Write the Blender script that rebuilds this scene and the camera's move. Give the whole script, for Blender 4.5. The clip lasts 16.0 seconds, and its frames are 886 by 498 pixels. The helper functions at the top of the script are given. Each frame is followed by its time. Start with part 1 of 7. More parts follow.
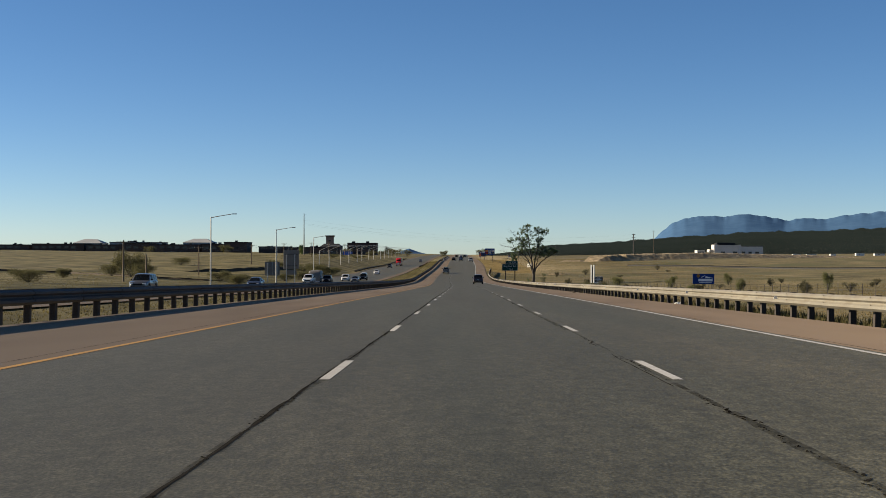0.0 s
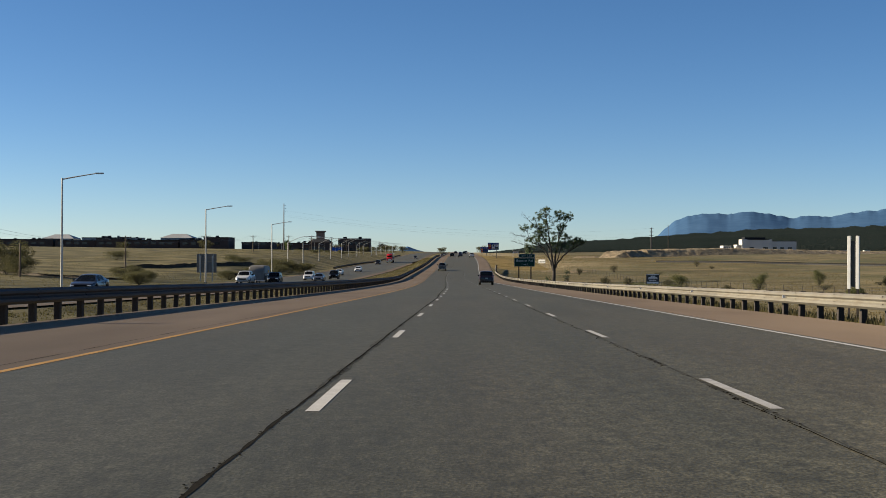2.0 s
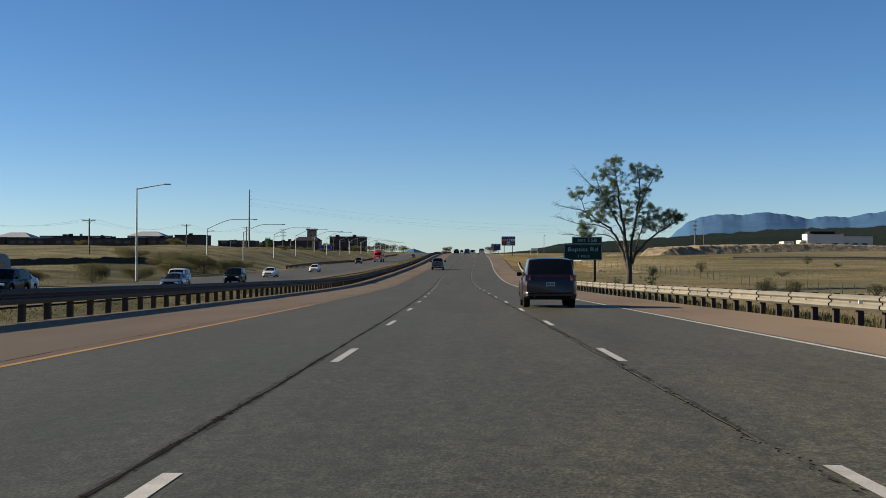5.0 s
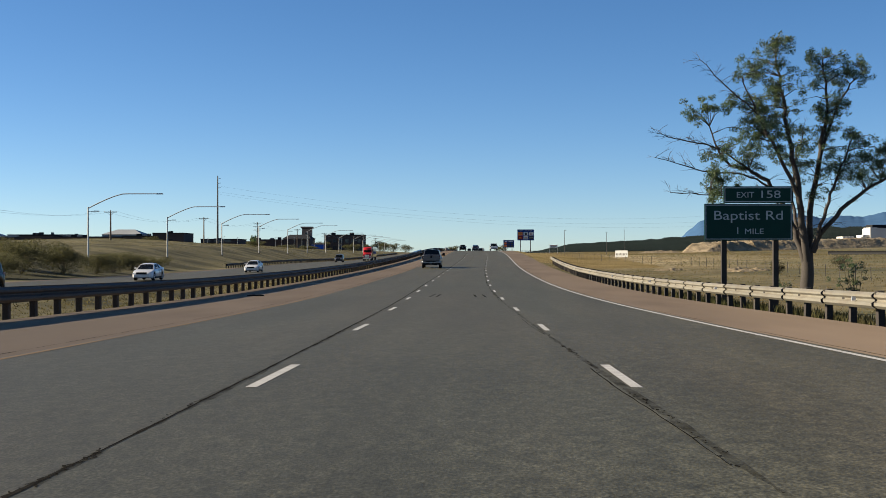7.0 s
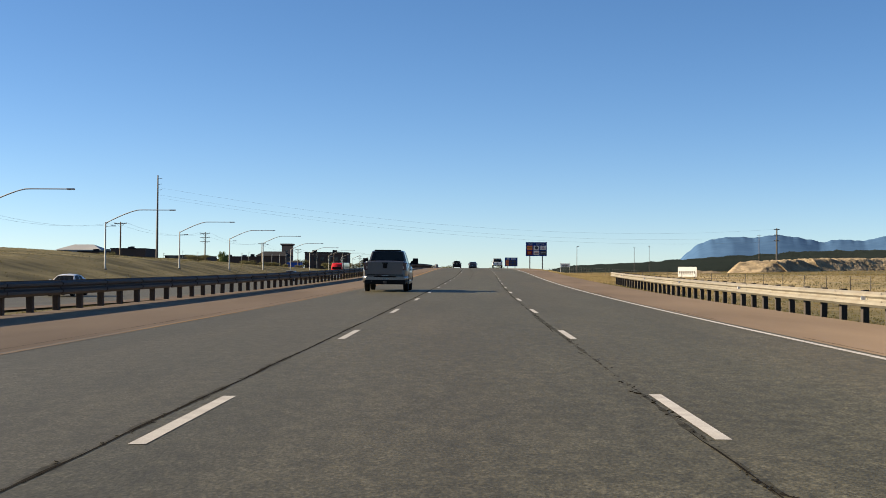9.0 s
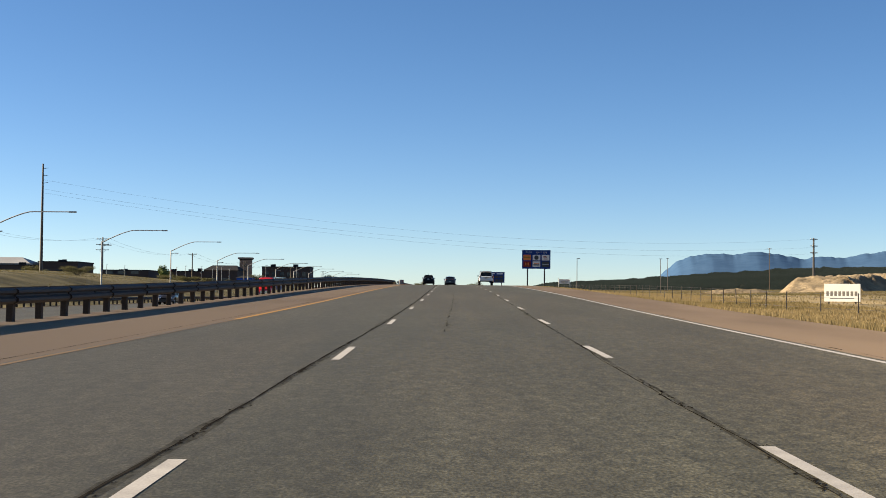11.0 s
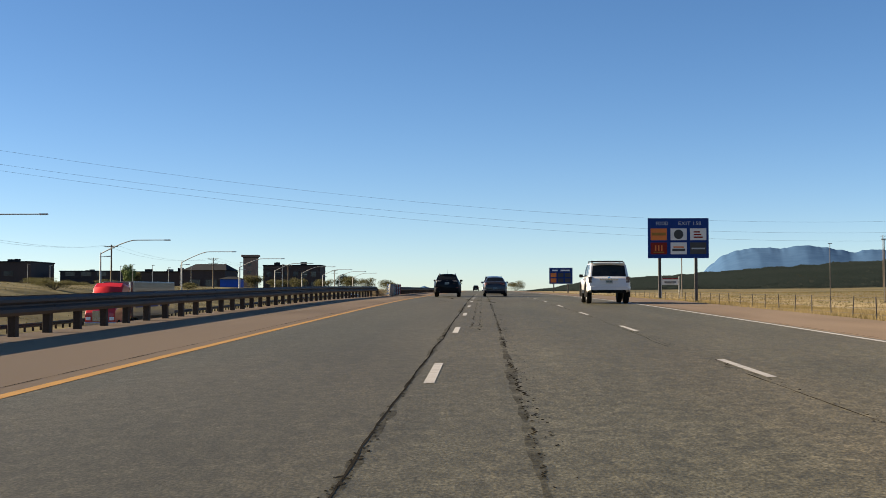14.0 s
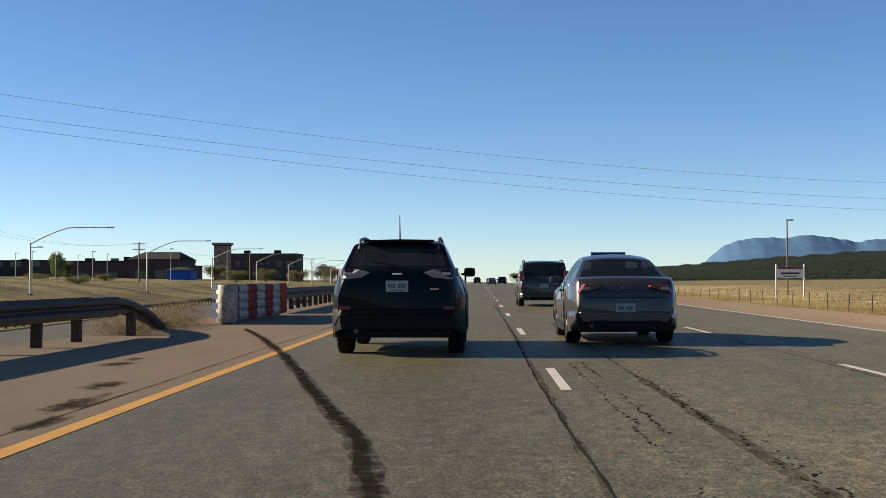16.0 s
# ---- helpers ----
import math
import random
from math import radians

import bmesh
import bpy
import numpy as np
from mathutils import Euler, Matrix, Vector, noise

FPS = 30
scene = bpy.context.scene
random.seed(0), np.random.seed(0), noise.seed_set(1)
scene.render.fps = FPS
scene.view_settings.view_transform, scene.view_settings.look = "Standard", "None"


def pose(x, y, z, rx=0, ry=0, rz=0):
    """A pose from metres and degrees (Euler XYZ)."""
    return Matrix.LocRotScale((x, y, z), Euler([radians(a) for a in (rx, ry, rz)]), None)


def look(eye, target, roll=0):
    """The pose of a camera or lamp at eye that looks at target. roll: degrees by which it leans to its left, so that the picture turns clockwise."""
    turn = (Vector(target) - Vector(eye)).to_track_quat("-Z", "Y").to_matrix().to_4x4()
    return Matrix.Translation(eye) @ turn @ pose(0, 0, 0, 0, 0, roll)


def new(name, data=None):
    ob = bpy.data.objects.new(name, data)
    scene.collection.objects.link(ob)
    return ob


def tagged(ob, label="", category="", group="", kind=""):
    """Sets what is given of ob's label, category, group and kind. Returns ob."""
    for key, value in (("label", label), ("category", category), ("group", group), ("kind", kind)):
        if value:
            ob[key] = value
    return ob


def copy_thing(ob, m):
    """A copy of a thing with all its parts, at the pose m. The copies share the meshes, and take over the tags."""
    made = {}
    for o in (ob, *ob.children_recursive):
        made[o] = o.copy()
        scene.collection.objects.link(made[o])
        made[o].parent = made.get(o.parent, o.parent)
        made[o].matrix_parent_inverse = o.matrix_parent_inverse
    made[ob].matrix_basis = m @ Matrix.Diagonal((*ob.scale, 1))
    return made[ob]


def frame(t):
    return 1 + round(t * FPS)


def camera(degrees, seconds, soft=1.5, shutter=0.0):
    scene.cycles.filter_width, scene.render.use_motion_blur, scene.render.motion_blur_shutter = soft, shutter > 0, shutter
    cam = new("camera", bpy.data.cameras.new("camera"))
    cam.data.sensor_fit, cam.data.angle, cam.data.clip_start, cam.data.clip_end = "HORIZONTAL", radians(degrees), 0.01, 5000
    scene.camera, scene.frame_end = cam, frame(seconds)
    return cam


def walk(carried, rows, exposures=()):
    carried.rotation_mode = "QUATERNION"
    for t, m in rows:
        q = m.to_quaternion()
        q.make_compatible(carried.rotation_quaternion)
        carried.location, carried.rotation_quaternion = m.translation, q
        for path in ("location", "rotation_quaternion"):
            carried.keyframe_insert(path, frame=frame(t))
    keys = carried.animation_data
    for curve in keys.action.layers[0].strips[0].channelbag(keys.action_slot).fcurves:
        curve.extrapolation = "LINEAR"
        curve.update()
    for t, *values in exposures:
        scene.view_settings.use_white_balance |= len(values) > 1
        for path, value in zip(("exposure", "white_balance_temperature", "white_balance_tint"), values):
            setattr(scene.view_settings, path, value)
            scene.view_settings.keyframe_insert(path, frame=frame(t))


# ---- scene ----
cam = camera(38.1, 16.0, soft=0.8)
# seconds, x, y, z in metres; pitch, roll, yaw in degrees
ROWS = [
    (0.0, -0.392, 0.09, 1.041, 0.294, -0.196, 0.786),
    (0.5, -0.397, 19.17, 0.708, 0.211, -0.208, 0.837),
    (1.0, -0.378, 38.24, 0.370, 0.239, -0.266, 0.888),
    (1.5, -0.413, 57.33, 0.014, 0.195, -0.243, 0.870),
    (2.0, -0.457, 76.43, -0.348, 0.223, -0.224, 0.755),
    (2.5, -0.478, 95.57, -0.694, 0.275, -0.384, 0.518),
    (3.0, -0.355, 114.76, -1.037, 0.227, -0.479, 0.294),
    (3.5, -0.168, 134.01, -1.404, 0.100, -0.487, 0.332),
    (4.0, -0.085, 153.30, -1.767, 0.216, -0.316, 0.681),
    (4.5, -0.034, 172.63, -2.102, 0.300, -0.195, 0.936),
    (5.0, -0.013, 191.96, -2.423, 0.350, -0.124, 1.097),
    (5.5, -0.032, 211.27, -2.730, 0.379, -0.084, 1.197),
    (6.0, -0.098, 230.54, -3.022, 0.394, -0.055, 1.269),
    (6.5, -0.219, 249.75, -3.299, 0.406, -0.018, 1.345),
    (7.0, -0.395, 268.87, -3.566, 0.415, 0.027, 1.427),
    (7.5, -0.578, 287.89, -3.816, 0.425, -0.174, 1.488),
    (8.0, -0.778, 306.85, -4.007, 0.659, -0.105, 1.528),
    (8.5, -0.987, 325.77, -4.083, 1.119, -0.256, 1.540),
    (9.0, -1.166, 344.73, -4.048, 1.385, -0.412, 1.149),
    (9.5, -1.232, 363.73, -3.924, 1.573, -0.432, 0.801),
    (10.0, -1.231, 382.79, -3.752, 1.781, -0.485, 0.481),
    (10.5, -1.182, 401.87, -3.541, 1.979, -0.532, 0.230),
    (11.0, -1.105, 420.95, -3.290, 2.132, -0.524, 0.093),
    (11.5, -1.020, 440.01, -3.000, 2.208, -0.415, 0.119),
    (12.0, -0.930, 459.02, -2.678, 2.205, -0.201, 0.309),
    (12.5, -0.782, 477.97, -2.308, 2.357, -0.131, 0.563),
    (13.0, -0.795, 496.85, -1.936, 2.209, -0.074, 1.177),
    (13.5, -0.976, 515.63, -1.600, 2.282, -0.051, 1.583),
    (14.0, -1.256, 534.32, -1.303, 2.034, 0.069, 1.765),
    (14.5, -1.575, 552.92, -1.063, 1.899, 0.163, 1.859),
    (15.0, -1.916, 571.43, -0.843, 1.899, 0.214, 1.995),
    (15.5, -2.343, 589.89, -0.630, 1.839, 0.140, 1.846),
    (16.0, -2.648, 608.31, -0.483, 1.619, 0.137, 1.652),
]
walk(cam, [(t, pose(x, y, z, 90 + p, r, w)) for t, x, y, z, p, r, w in ROWS], exposures=[(0.0, 1.15, 6600, 11), (4.0, 1.12, 6300, 10), (6.5, 1.27, 6350, 10), (7.5, 1.44, 6500, 11), (9.0, 1.61, 6900, 13), (16.0, 1.61, 7000, 13)])

# ---- light ----
SUN_EL, SUN_AZ = 23.0, 7.0          # degrees above the horizon; degrees ahead of straight left
world = bpy.data.worlds.new("sky")
scene.world = world
world.use_nodes = True
wn = world.node_tree.nodes
sky = wn.new("ShaderNodeTexSky")
sky.sky_type = "NISHITA"
sky.sun_disc = False
sky.sun_elevation = radians(SUN_EL)
sky.sun_rotation = radians(-90 + SUN_AZ)
sky.altitude = 2000
sky.air_density = 0.8
sky.dust_density = 0.7
sky.ozone_density = 3.0
deep = wn.new("ShaderNodeHueSaturation")
deep.inputs["Saturation"].default_value = 1.16
world.node_tree.links.new(sky.outputs[0], deep.inputs["Color"])
world.node_tree.links.new(deep.outputs[0], wn["Background"].inputs[0])
wn["Background"].inputs[1].default_value = 0.05
sun_way = Vector((-math.cos(radians(SUN_EL)) * math.cos(radians(SUN_AZ)), math.cos(radians(SUN_EL)) * math.sin(radians(SUN_AZ)), math.sin(radians(SUN_EL))))
sun = new("sun", bpy.data.lights.new("sun", "SUN"))
sun.data.energy = 5.0
sun.data.angle = radians(0.53)
sun.data.color = (1.0, 0.86, 0.64)
sun.matrix_world = look(sun_way * 300, (0, 0, 0))

# ---- the lie of the land ----
# slope of the carriageway in per cent, and its heading in degrees, by distance along it
SLOPE = [(-100, -1.75), (60, -1.82), (140, -1.88), (250, -1.42), (288, -1.2), (307, -0.78), (326, -0.05), (352, 0.62), (440, 1.62), (478, 2.0), (516, 1.75), (553, 1.2), (590, 1.0), (612, 0.6), (680, 0.42), (900, 0.4), (1500, 0.25), (2500, 0.1), (5200, 0.0)]
HEAD = [(-100, 0.15), (38, 0.2), (60, 0.12), (150, 0.06), (250, -0.76), (307, -0.76), (326, -0.58), (350, 0.1), (400, 0.5), (440, 0.76), (460, 0.68), (497, 0.26), (540, 0.06), (600, -0.04), (660, 0.0), (5200, 0.0)]
STEP = np.arange(-100.0, 5200.0, 2.0)


def integral(values):
    z = np.concatenate([[0.0], np.cumsum((values[1:] + values[:-1]) / 2 * 2.0)])
    return z - np.interp(0.09, STEP, z)


ROAD_Z = integral(np.interp(STEP, *zip(*SLOPE)) / 100)
ROAD_X = integral(np.tan(np.radians(np.interp(STEP, *zip(*HEAD)))))


def zr(y):
    return np.interp(y, STEP, ROAD_Z)


def xr(y):
    return np.interp(y, STEP, ROAD_X)


ACROSS = [(-5000, 30), (-900, 9), (-400, 4.2), (-220, 2.6), (-130, 1.6), (-90, 1.0), (-66, 0.5), (-52, 0.05), (-44, -0.25), (-37.5, -0.32), (-19.3, -0.32), (-17, -0.7), (-14, -0.8), (-11.8, -0.4), (-10.4, -0.16), (-9.3, -0.09), (0, -0.09), (8.7, -0.09), (10.0, -0.2), (13, -0.75), (18, -1.0), (30, -0.9), (60, -0.5), (150, 0.4), (400, 3), (900, 6), (5000, 20)]
# how far the other carriageway lies below this one
DROP = [(-100, -0.28), (330, -0.28), (390, -0.7), (430, -1.1), (470, -1.5), (560, -2.4), (635, -2.9), (700, -2.6), (800, -1.8), (950, -0.9), (1200, -0.3), (5200, -0.3)]


def drop(y):
    return np.interp(y, *zip(*DROP))


BROAD = [(-5000, -1.5), (0, -1.2), (300, -3.2), (450, -2.6), (700, -0.6), (1000, 0.4), (2000, 2.0), (5200, 3.0)]


def ground_z(x, y):
    """Height of the bare ground."""
    x, y = np.asarray(x, float), np.asarray(y, float)
    rel = x - xr(y)
    far = np.clip((np.abs(rel + 14) - 45) / 160, 0, 1)
    far = far * far * (3 - 2 * far)
    base = zr(y) * (1 - far) + np.interp(y, *zip(*BROAD)) * far
    swell = 0.5 * np.sin(x * 0.021 + 1.3) * np.sin(y * 0.017) + 0.25 * np.sin(x * 0.06) * np.sin(y * 0.045 + 2)
    dune = np.interp(rel, *zip(*ACROSS))
    # low bank behind the lamps of the other carriageway
    bank = 0.9 * np.exp(-((rel + 78) / 16) ** 2) * np.clip((y - 400) / 80, 0, 1) * np.clip((900 - y) / 150, 0, 1)
    cut = np.interp(rel, [-57, -39.5, -19.0, -15.5], [0, 1, 1, 0]) * (drop(y) + 0.28)
    # cut slope beyond the other carriageway
    rise = np.interp(y, [350, 400, 460, 560, 650, 850], [0, 0.9, 1.5, 1.0, 0.3, 0.0])
    bank = bank + rise * np.interp(rel, [-170, -95, -54, -40], [0, 1, 1, 0])
    return base + dune + cut + bank + swell * np.clip((np.abs(rel + 14) - 34) / 30, 0, 1)


# ---- materials ----
def surface(name, low, high, scale=1.0, rough=0.8, bump=0.0, fine=30.0, metal=0.0, contrast=1.0, third=None, third_scale=0.1, coat=0.0, stretch=None, random_tone=0.0, spec=0.5, grain=0.45, rough_diffuse=0.0):
    """A procedural surface: two tones mixed by a broad and a fine noise, with relief."""
    m = bpy.data.materials.new(name)
    m.use_nodes = True
    nt, nd = m.node_tree, m.node_tree.nodes
    bsdf = nd["Principled BSDF"]
    geo = nd.new("ShaderNodeTexCoord")
    src = plain = geo.outputs["Object"]
    if stretch:
        mp = nd.new("ShaderNodeMapping")
        mp.inputs["Scale"].default_value = stretch
        nt.links.new(src, mp.inputs[0])
        src = mp.outputs[0]
    def noise_at(s, detail, along=None):
        n = nd.new("ShaderNodeTexNoise")
        n.inputs["Scale"].default_value = s
        n.inputs["Detail"].default_value = detail
        nt.links.new(along or src, n.inputs["Vector"])
        return n.outputs[0]
    a, b = noise_at(scale, 4), noise_at(fine, 3, plain)
    mixv = nd.new("ShaderNodeMath")
    mixv.operation = "MULTIPLY_ADD"
    mixv.inputs[1].default_value = 1 - grain
    nt.links.new(a, mixv.inputs[0])
    half = nd.new("ShaderNodeMath")
    half.operation = "MULTIPLY"
    half.inputs[1].default_value = grain
    nt.links.new(b, half.inputs[0])
    nt.links.new(half.outputs[0], mixv.inputs[2])
    ramp = nd.new("ShaderNodeMapRange")
    ramp.inputs[1].default_value = 0.5 - 0.22 / contrast
    ramp.inputs[2].default_value = 0.5 + 0.22 / contrast
    nt.links.new(mixv.outputs[0], ramp.inputs[0])
    mix = nd.new("ShaderNodeMix")
    mix.data_type = "RGBA"
    mix.inputs[6].default_value = (*low, 1)
    mix.inputs[7].default_value = (*high, 1)
    nt.links.new(ramp.outputs[0], mix.inputs[0])
    out = mix.outputs[2]
    if third:
        c = noise_at(third_scale, 5)
        r3 = nd.new("ShaderNodeMapRange")
        r3.inputs[1].default_value, r3.inputs[2].default_value = 0.48, 0.66
        nt.links.new(c, r3.inputs[0])
        m3 = nd.new("ShaderNodeMix")
        m3.data_type = "RGBA"
        m3.inputs[7].default_value = (*third, 1)
        nt.links.new(out, m3.inputs[6])
        nt.links.new(r3.outputs[0], m3.inputs[0])
        out = m3.outputs[2]
    if random_tone:
        info = nd.new("ShaderNodeObjectInfo")
        mr = nd.new("ShaderNodeMapRange")
        mr.inputs[3].default_value, mr.inputs[4].default_value = 1 - random_tone, 1 + random_tone
        nt.links.new(info.outputs["Random"], mr.inputs[0])
        mul = nd.new("ShaderNodeVectorMath")
        mul.operation = "SCALE"
        nt.links.new(out, mul.inputs[0])
        nt.links.new(mr.outputs[0], mul.inputs["Scale"])
        out = mul.outputs[0]
    nt.links.new(out, bsdf.inputs["Base Color"])
    bsdf.inputs["Roughness"].default_value = rough
    bsdf.inputs["Metallic"].default_value = metal
    bsdf.inputs["Coat Weight"].default_value = coat
    bsdf.inputs["Coat Roughness"].default_value = 0.04
    bsdf.inputs["Specular IOR Level"].default_value = spec
    bsdf.inputs["Diffuse Roughness"].default_value = rough_diffuse
    if bump:
        bp = nd.new("ShaderNodeBump")
        bp.inputs["Strength"].default_value = min(1.0, bump * 10)
        bp.inputs["Distance"].default_value = bump
        nt.links.new(b, bp.inputs["Height"])
        nt.links.new(bp.outputs[0], bsdf.inputs["Normal"])
    return m


def glass(name, tint, clear):
    m = bpy.data.materials.new(name)
    m.use_nodes = True
    nt, nd = m.node_tree, m.node_tree.nodes
    bsdf = nd["Principled BSDF"]
    bsdf.inputs["Base Color"].default_value = (0.012, 0.014, 0.016, 1)
    bsdf.inputs["Roughness"].default_value = 0.04
    bsdf.inputs["Specular IOR Level"].default_value = 0.3
    see = nd.new("ShaderNodeBsdfTransparent")
    see.inputs[0].default_value = (*tint, 1)
    mix = nd.new("ShaderNodeMixShader")
    mix.inputs[0].default_value = clear
    nt.links.new(bsdf.outputs[0], mix.inputs[1])
    nt.links.new(see.outputs[0], mix.inputs[2])
    nt.links.new(mix.outputs[0], nd["Material Output"].inputs[0])
    return m


def lamp_lens(name, colour, rough=0.12):
    m = surface(name, colour, tuple(c * 1.4 for c in colour), 6, rough, coat=1.0)
    return m


def asphalt(name):
    """Worn asphalt: stones in dark binder, streaks along the lanes, broad patches of paving."""
    m = bpy.data.materials.new(name)
    m.use_nodes = True
    nt, nd = m.node_tree, m.node_tree.nodes
    bsdf = nd["Principled BSDF"]
    co = nd.new("ShaderNodeTexCoord").outputs["Object"]

    def field(scale, detail, stretch=(1, 1, 1)):
        mp = nd.new("ShaderNodeMapping")
        mp.inputs["Scale"].default_value = stretch
        n = nd.new("ShaderNodeTexNoise")
        n.inputs["Scale"].default_value, n.inputs["Detail"].default_value = scale, detail
        nt.links.new(co, mp.inputs[0])
        nt.links.new(mp.outputs[0], n.inputs["Vector"])
        return n.outputs[0]

    def span(value, a, b, low, high):
        r = nd.new("ShaderNodeMapRange")
        for k, v in enumerate((a, b, low, high)):
            r.inputs[k + 1].default_value = v
        nt.links.new(value, r.inputs[0])
        return r.outputs[0]

    def times(a, b):
        mm = nd.new("ShaderNodeMath")
        mm.operation = "MULTIPLY"
        nt.links.new(a, mm.inputs[0])
        nt.links.new(b, mm.inputs[1])
        return mm.outputs[0]

    stones = nd.new("ShaderNodeTexVoronoi")
    stones.inputs["Scale"].default_value = 62
    nt.links.new(co, stones.inputs["Vector"])
    stone_tone = nd.new("ShaderNodeSeparateColor")
    nt.links.new(stones.outputs["Color"], stone_tone.inputs[0])
    grain = field(48.0, 3, (1, 0.45, 1))
    tone = times(span(stone_tone.outputs[0], 0, 1, 0.5, 1.5), span(grain, 0.3, 0.7, 0.4, 1.6))
    tone = times(tone, span(field(3.6, 5, (1, 0.22, 1)), 0.3, 0.7, 0.86, 1.14))
    tone = times(tone, span(field(9.0, 4, (1, 0.5, 1)), 0.32, 0.68, 0.66, 1.34))
    tone = times(tone, span(field(1.1, 4, (1, 0.06, 1)), 0.3, 0.7, 0.86, 1.14))
    tone = times(tone, span(field(0.6, 5, (1, 0.14, 1)), 0.32, 0.68, 0.84, 1.16))
    # the asphalt turns paler along the climb
    along = nd.new("ShaderNodeSeparateXYZ")
    nt.links.new(co, along.inputs[0])
    tone = times(tone, span(along.outputs[1], 330, 480, 1.0, 1.22))
    hue = nd.new("ShaderNodeMix")
    hue.data_type = "RGBA"
    hue.inputs[6].default_value, hue.inputs[7].default_value = (*ASPHALT_COOL, 1), (*ASPHALT_WARM, 1)
    nt.links.new(span(field(0.35, 3, (1, 0.08, 1)), 0.35, 0.65, 0, 1), hue.inputs[0])
    shade = nd.new("ShaderNodeVectorMath")
    shade.operation = "SCALE"
    nt.links.new(hue.outputs[2], shade.inputs[0])
    nt.links.new(tone, shade.inputs["Scale"])
    nt.links.new(shade.outputs[0], bsdf.inputs["Base Color"])
    bsdf.inputs["Roughness"].default_value = 0.62
    bsdf.inputs["Specular IOR Level"].default_value = 0.55
    bsdf.inputs["Specular Tint"].default_value = (1.0, 0.90, 0.46, 1)
    bsdf.inputs["Diffuse Roughness"].default_value = 1.0
    bp = nd.new("ShaderNodeBump")
    bp.inputs["Strength"].default_value, bp.inputs["Distance"].default_value = 0.5, 0.006
    nt.links.new(grain, bp.inputs["Height"])
    nt.links.new(bp.outputs[0], bsdf.inputs["Normal"])
    return m


ASPHALT_COOL, ASPHALT_WARM = (0.0450, 0.0426, 0.0288), (0.0504, 0.0432, 0.0280)
M_ASPHALT = asphalt("asphalt")
M_SHOULDER = surface("red_asphalt", (0.112, 0.083, 0.058), (0.212, 0.157, 0.111), 0.5, 0.9, 0.005, 60.0, third=(0.184, 0.137, 0.095), third_scale=0.15, stretch=(1, 0.2, 1), spec=0.1, rough_diffuse=1.0)
M_WHITE = surface("road_paint_white", (0.221, 0.2125, 0.1997), (0.425, 0.4165, 0.391), 3.0, 0.7, 0.002, 60.0, random_tone=0.12)
M_OLDYELLOW = surface("worn_yellow_paint", (0.145, 0.074, 0.018), (0.235, 0.120, 0.022), 1.2, 0.8, 0.002, 40.0, third=(0.11, 0.070, 0.036), third_scale=0.5, stretch=(1, 0.15, 1), rough_diffuse=1.0)
M_YELLOW = surface("road_paint_yellow", (0.19, 0.094, 0.010), (0.33, 0.168, 0.014), 2.0, 0.7, 0.002, 60.0)
M_TAR = surface("crack_tar", (0.012, 0.0115, 0.011), (0.026, 0.025, 0.023), 3.0, 0.95, 0.0, 40.0, spec=0.0)
M_GROUND = surface("dry_grass_ground", (0.052, 0.046, 0.023), (0.185, 0.150, 0.080), 0.09, 0.95, 0.06, 1.3, contrast=1.7, third=(0.075, 0.074, 0.036), third_scale=0.025, spec=0.1, rough_diffuse=0.3)
M_GRASS = surface("dry_grass", (0.10, 0.080, 0.036), (0.26, 0.20, 0.095), 0.3, 0.95, fine=3.0, third=(0.095, 0.090, 0.036), third_scale=0.05, spec=0.1)
M_GOLDGRASS = surface("golden_grass", (0.17, 0.133, 0.064), (0.36, 0.28, 0.145), 0.3, 0.95, fine=3.0, third=(0.17, 0.135, 0.06), third_scale=0.08, spec=0.1)
# olive weeds and grass; backlit shade of the left side is in the colour
M_OLIVE = surface("olive_grass", (0.055, 0.050, 0.021), (0.155, 0.13, 0.058), 0.2, 0.95, fine=2.0, third=(0.055, 0.056, 0.022), third_scale=0.03, spec=0.1)
M_BUSH = surface("dark_bush_leaves", (0.030, 0.032, 0.012), (0.098, 0.092, 0.036), 1.2, 0.8, fine=6.0)
M_WEED = surface("dry_tumbleweed", (0.06, 0.048, 0.032), (0.16, 0.13, 0.088), 2.0, 0.95, fine=9.0, spec=0.1)
# darker copy of galvanised steel: the rails' shaded side is put in the colour
M_SHADEDSTEEL = surface("shaded_steel", (0.020, 0.020, 0.022), (0.042, 0.042, 0.043), 1.2, 0.65, 0.002, 30.0, random_tone=0.15, third=(0.05, 0.043, 0.036), third_scale=0.8, spec=0.25)
M_SHRUB = surface("shrub_leaves", (0.028, 0.030, 0.014), (0.078, 0.072, 0.032), 1.5, 0.85, fine=8.0)
M_SAPLING = surface("sapling_leaves", (0.045, 0.052, 0.018), (0.13, 0.135, 0.05), 1.5, 0.8, fine=8.0)
M_FRESH = surface("fresh_green_leaves", (0.075, 0.105, 0.022), (0.17, 0.21, 0.05), 1.0, 0.7, fine=5.0)
M_LEAF = surface("cottonwood_leaf", (0.026, 0.050, 0.019), (0.080, 0.118, 0.046), 0.6, 0.6, fine=5.0, third=(0.066, 0.082, 0.030), third_scale=0.5)
# the bluish tint puts slight air haze into the forest's colour
M_PINE = surface("pine_forest", (0.0145, 0.0215, 0.022), (0.0265, 0.0355, 0.0345), 0.004, 1.0, fine=0.3, spec=0.0)
M_BARK = surface("bark", (0.022, 0.018, 0.014), (0.064, 0.052, 0.042), 2.0, 0.9, 0.02, 14.0, stretch=(1, 1, 0.25))
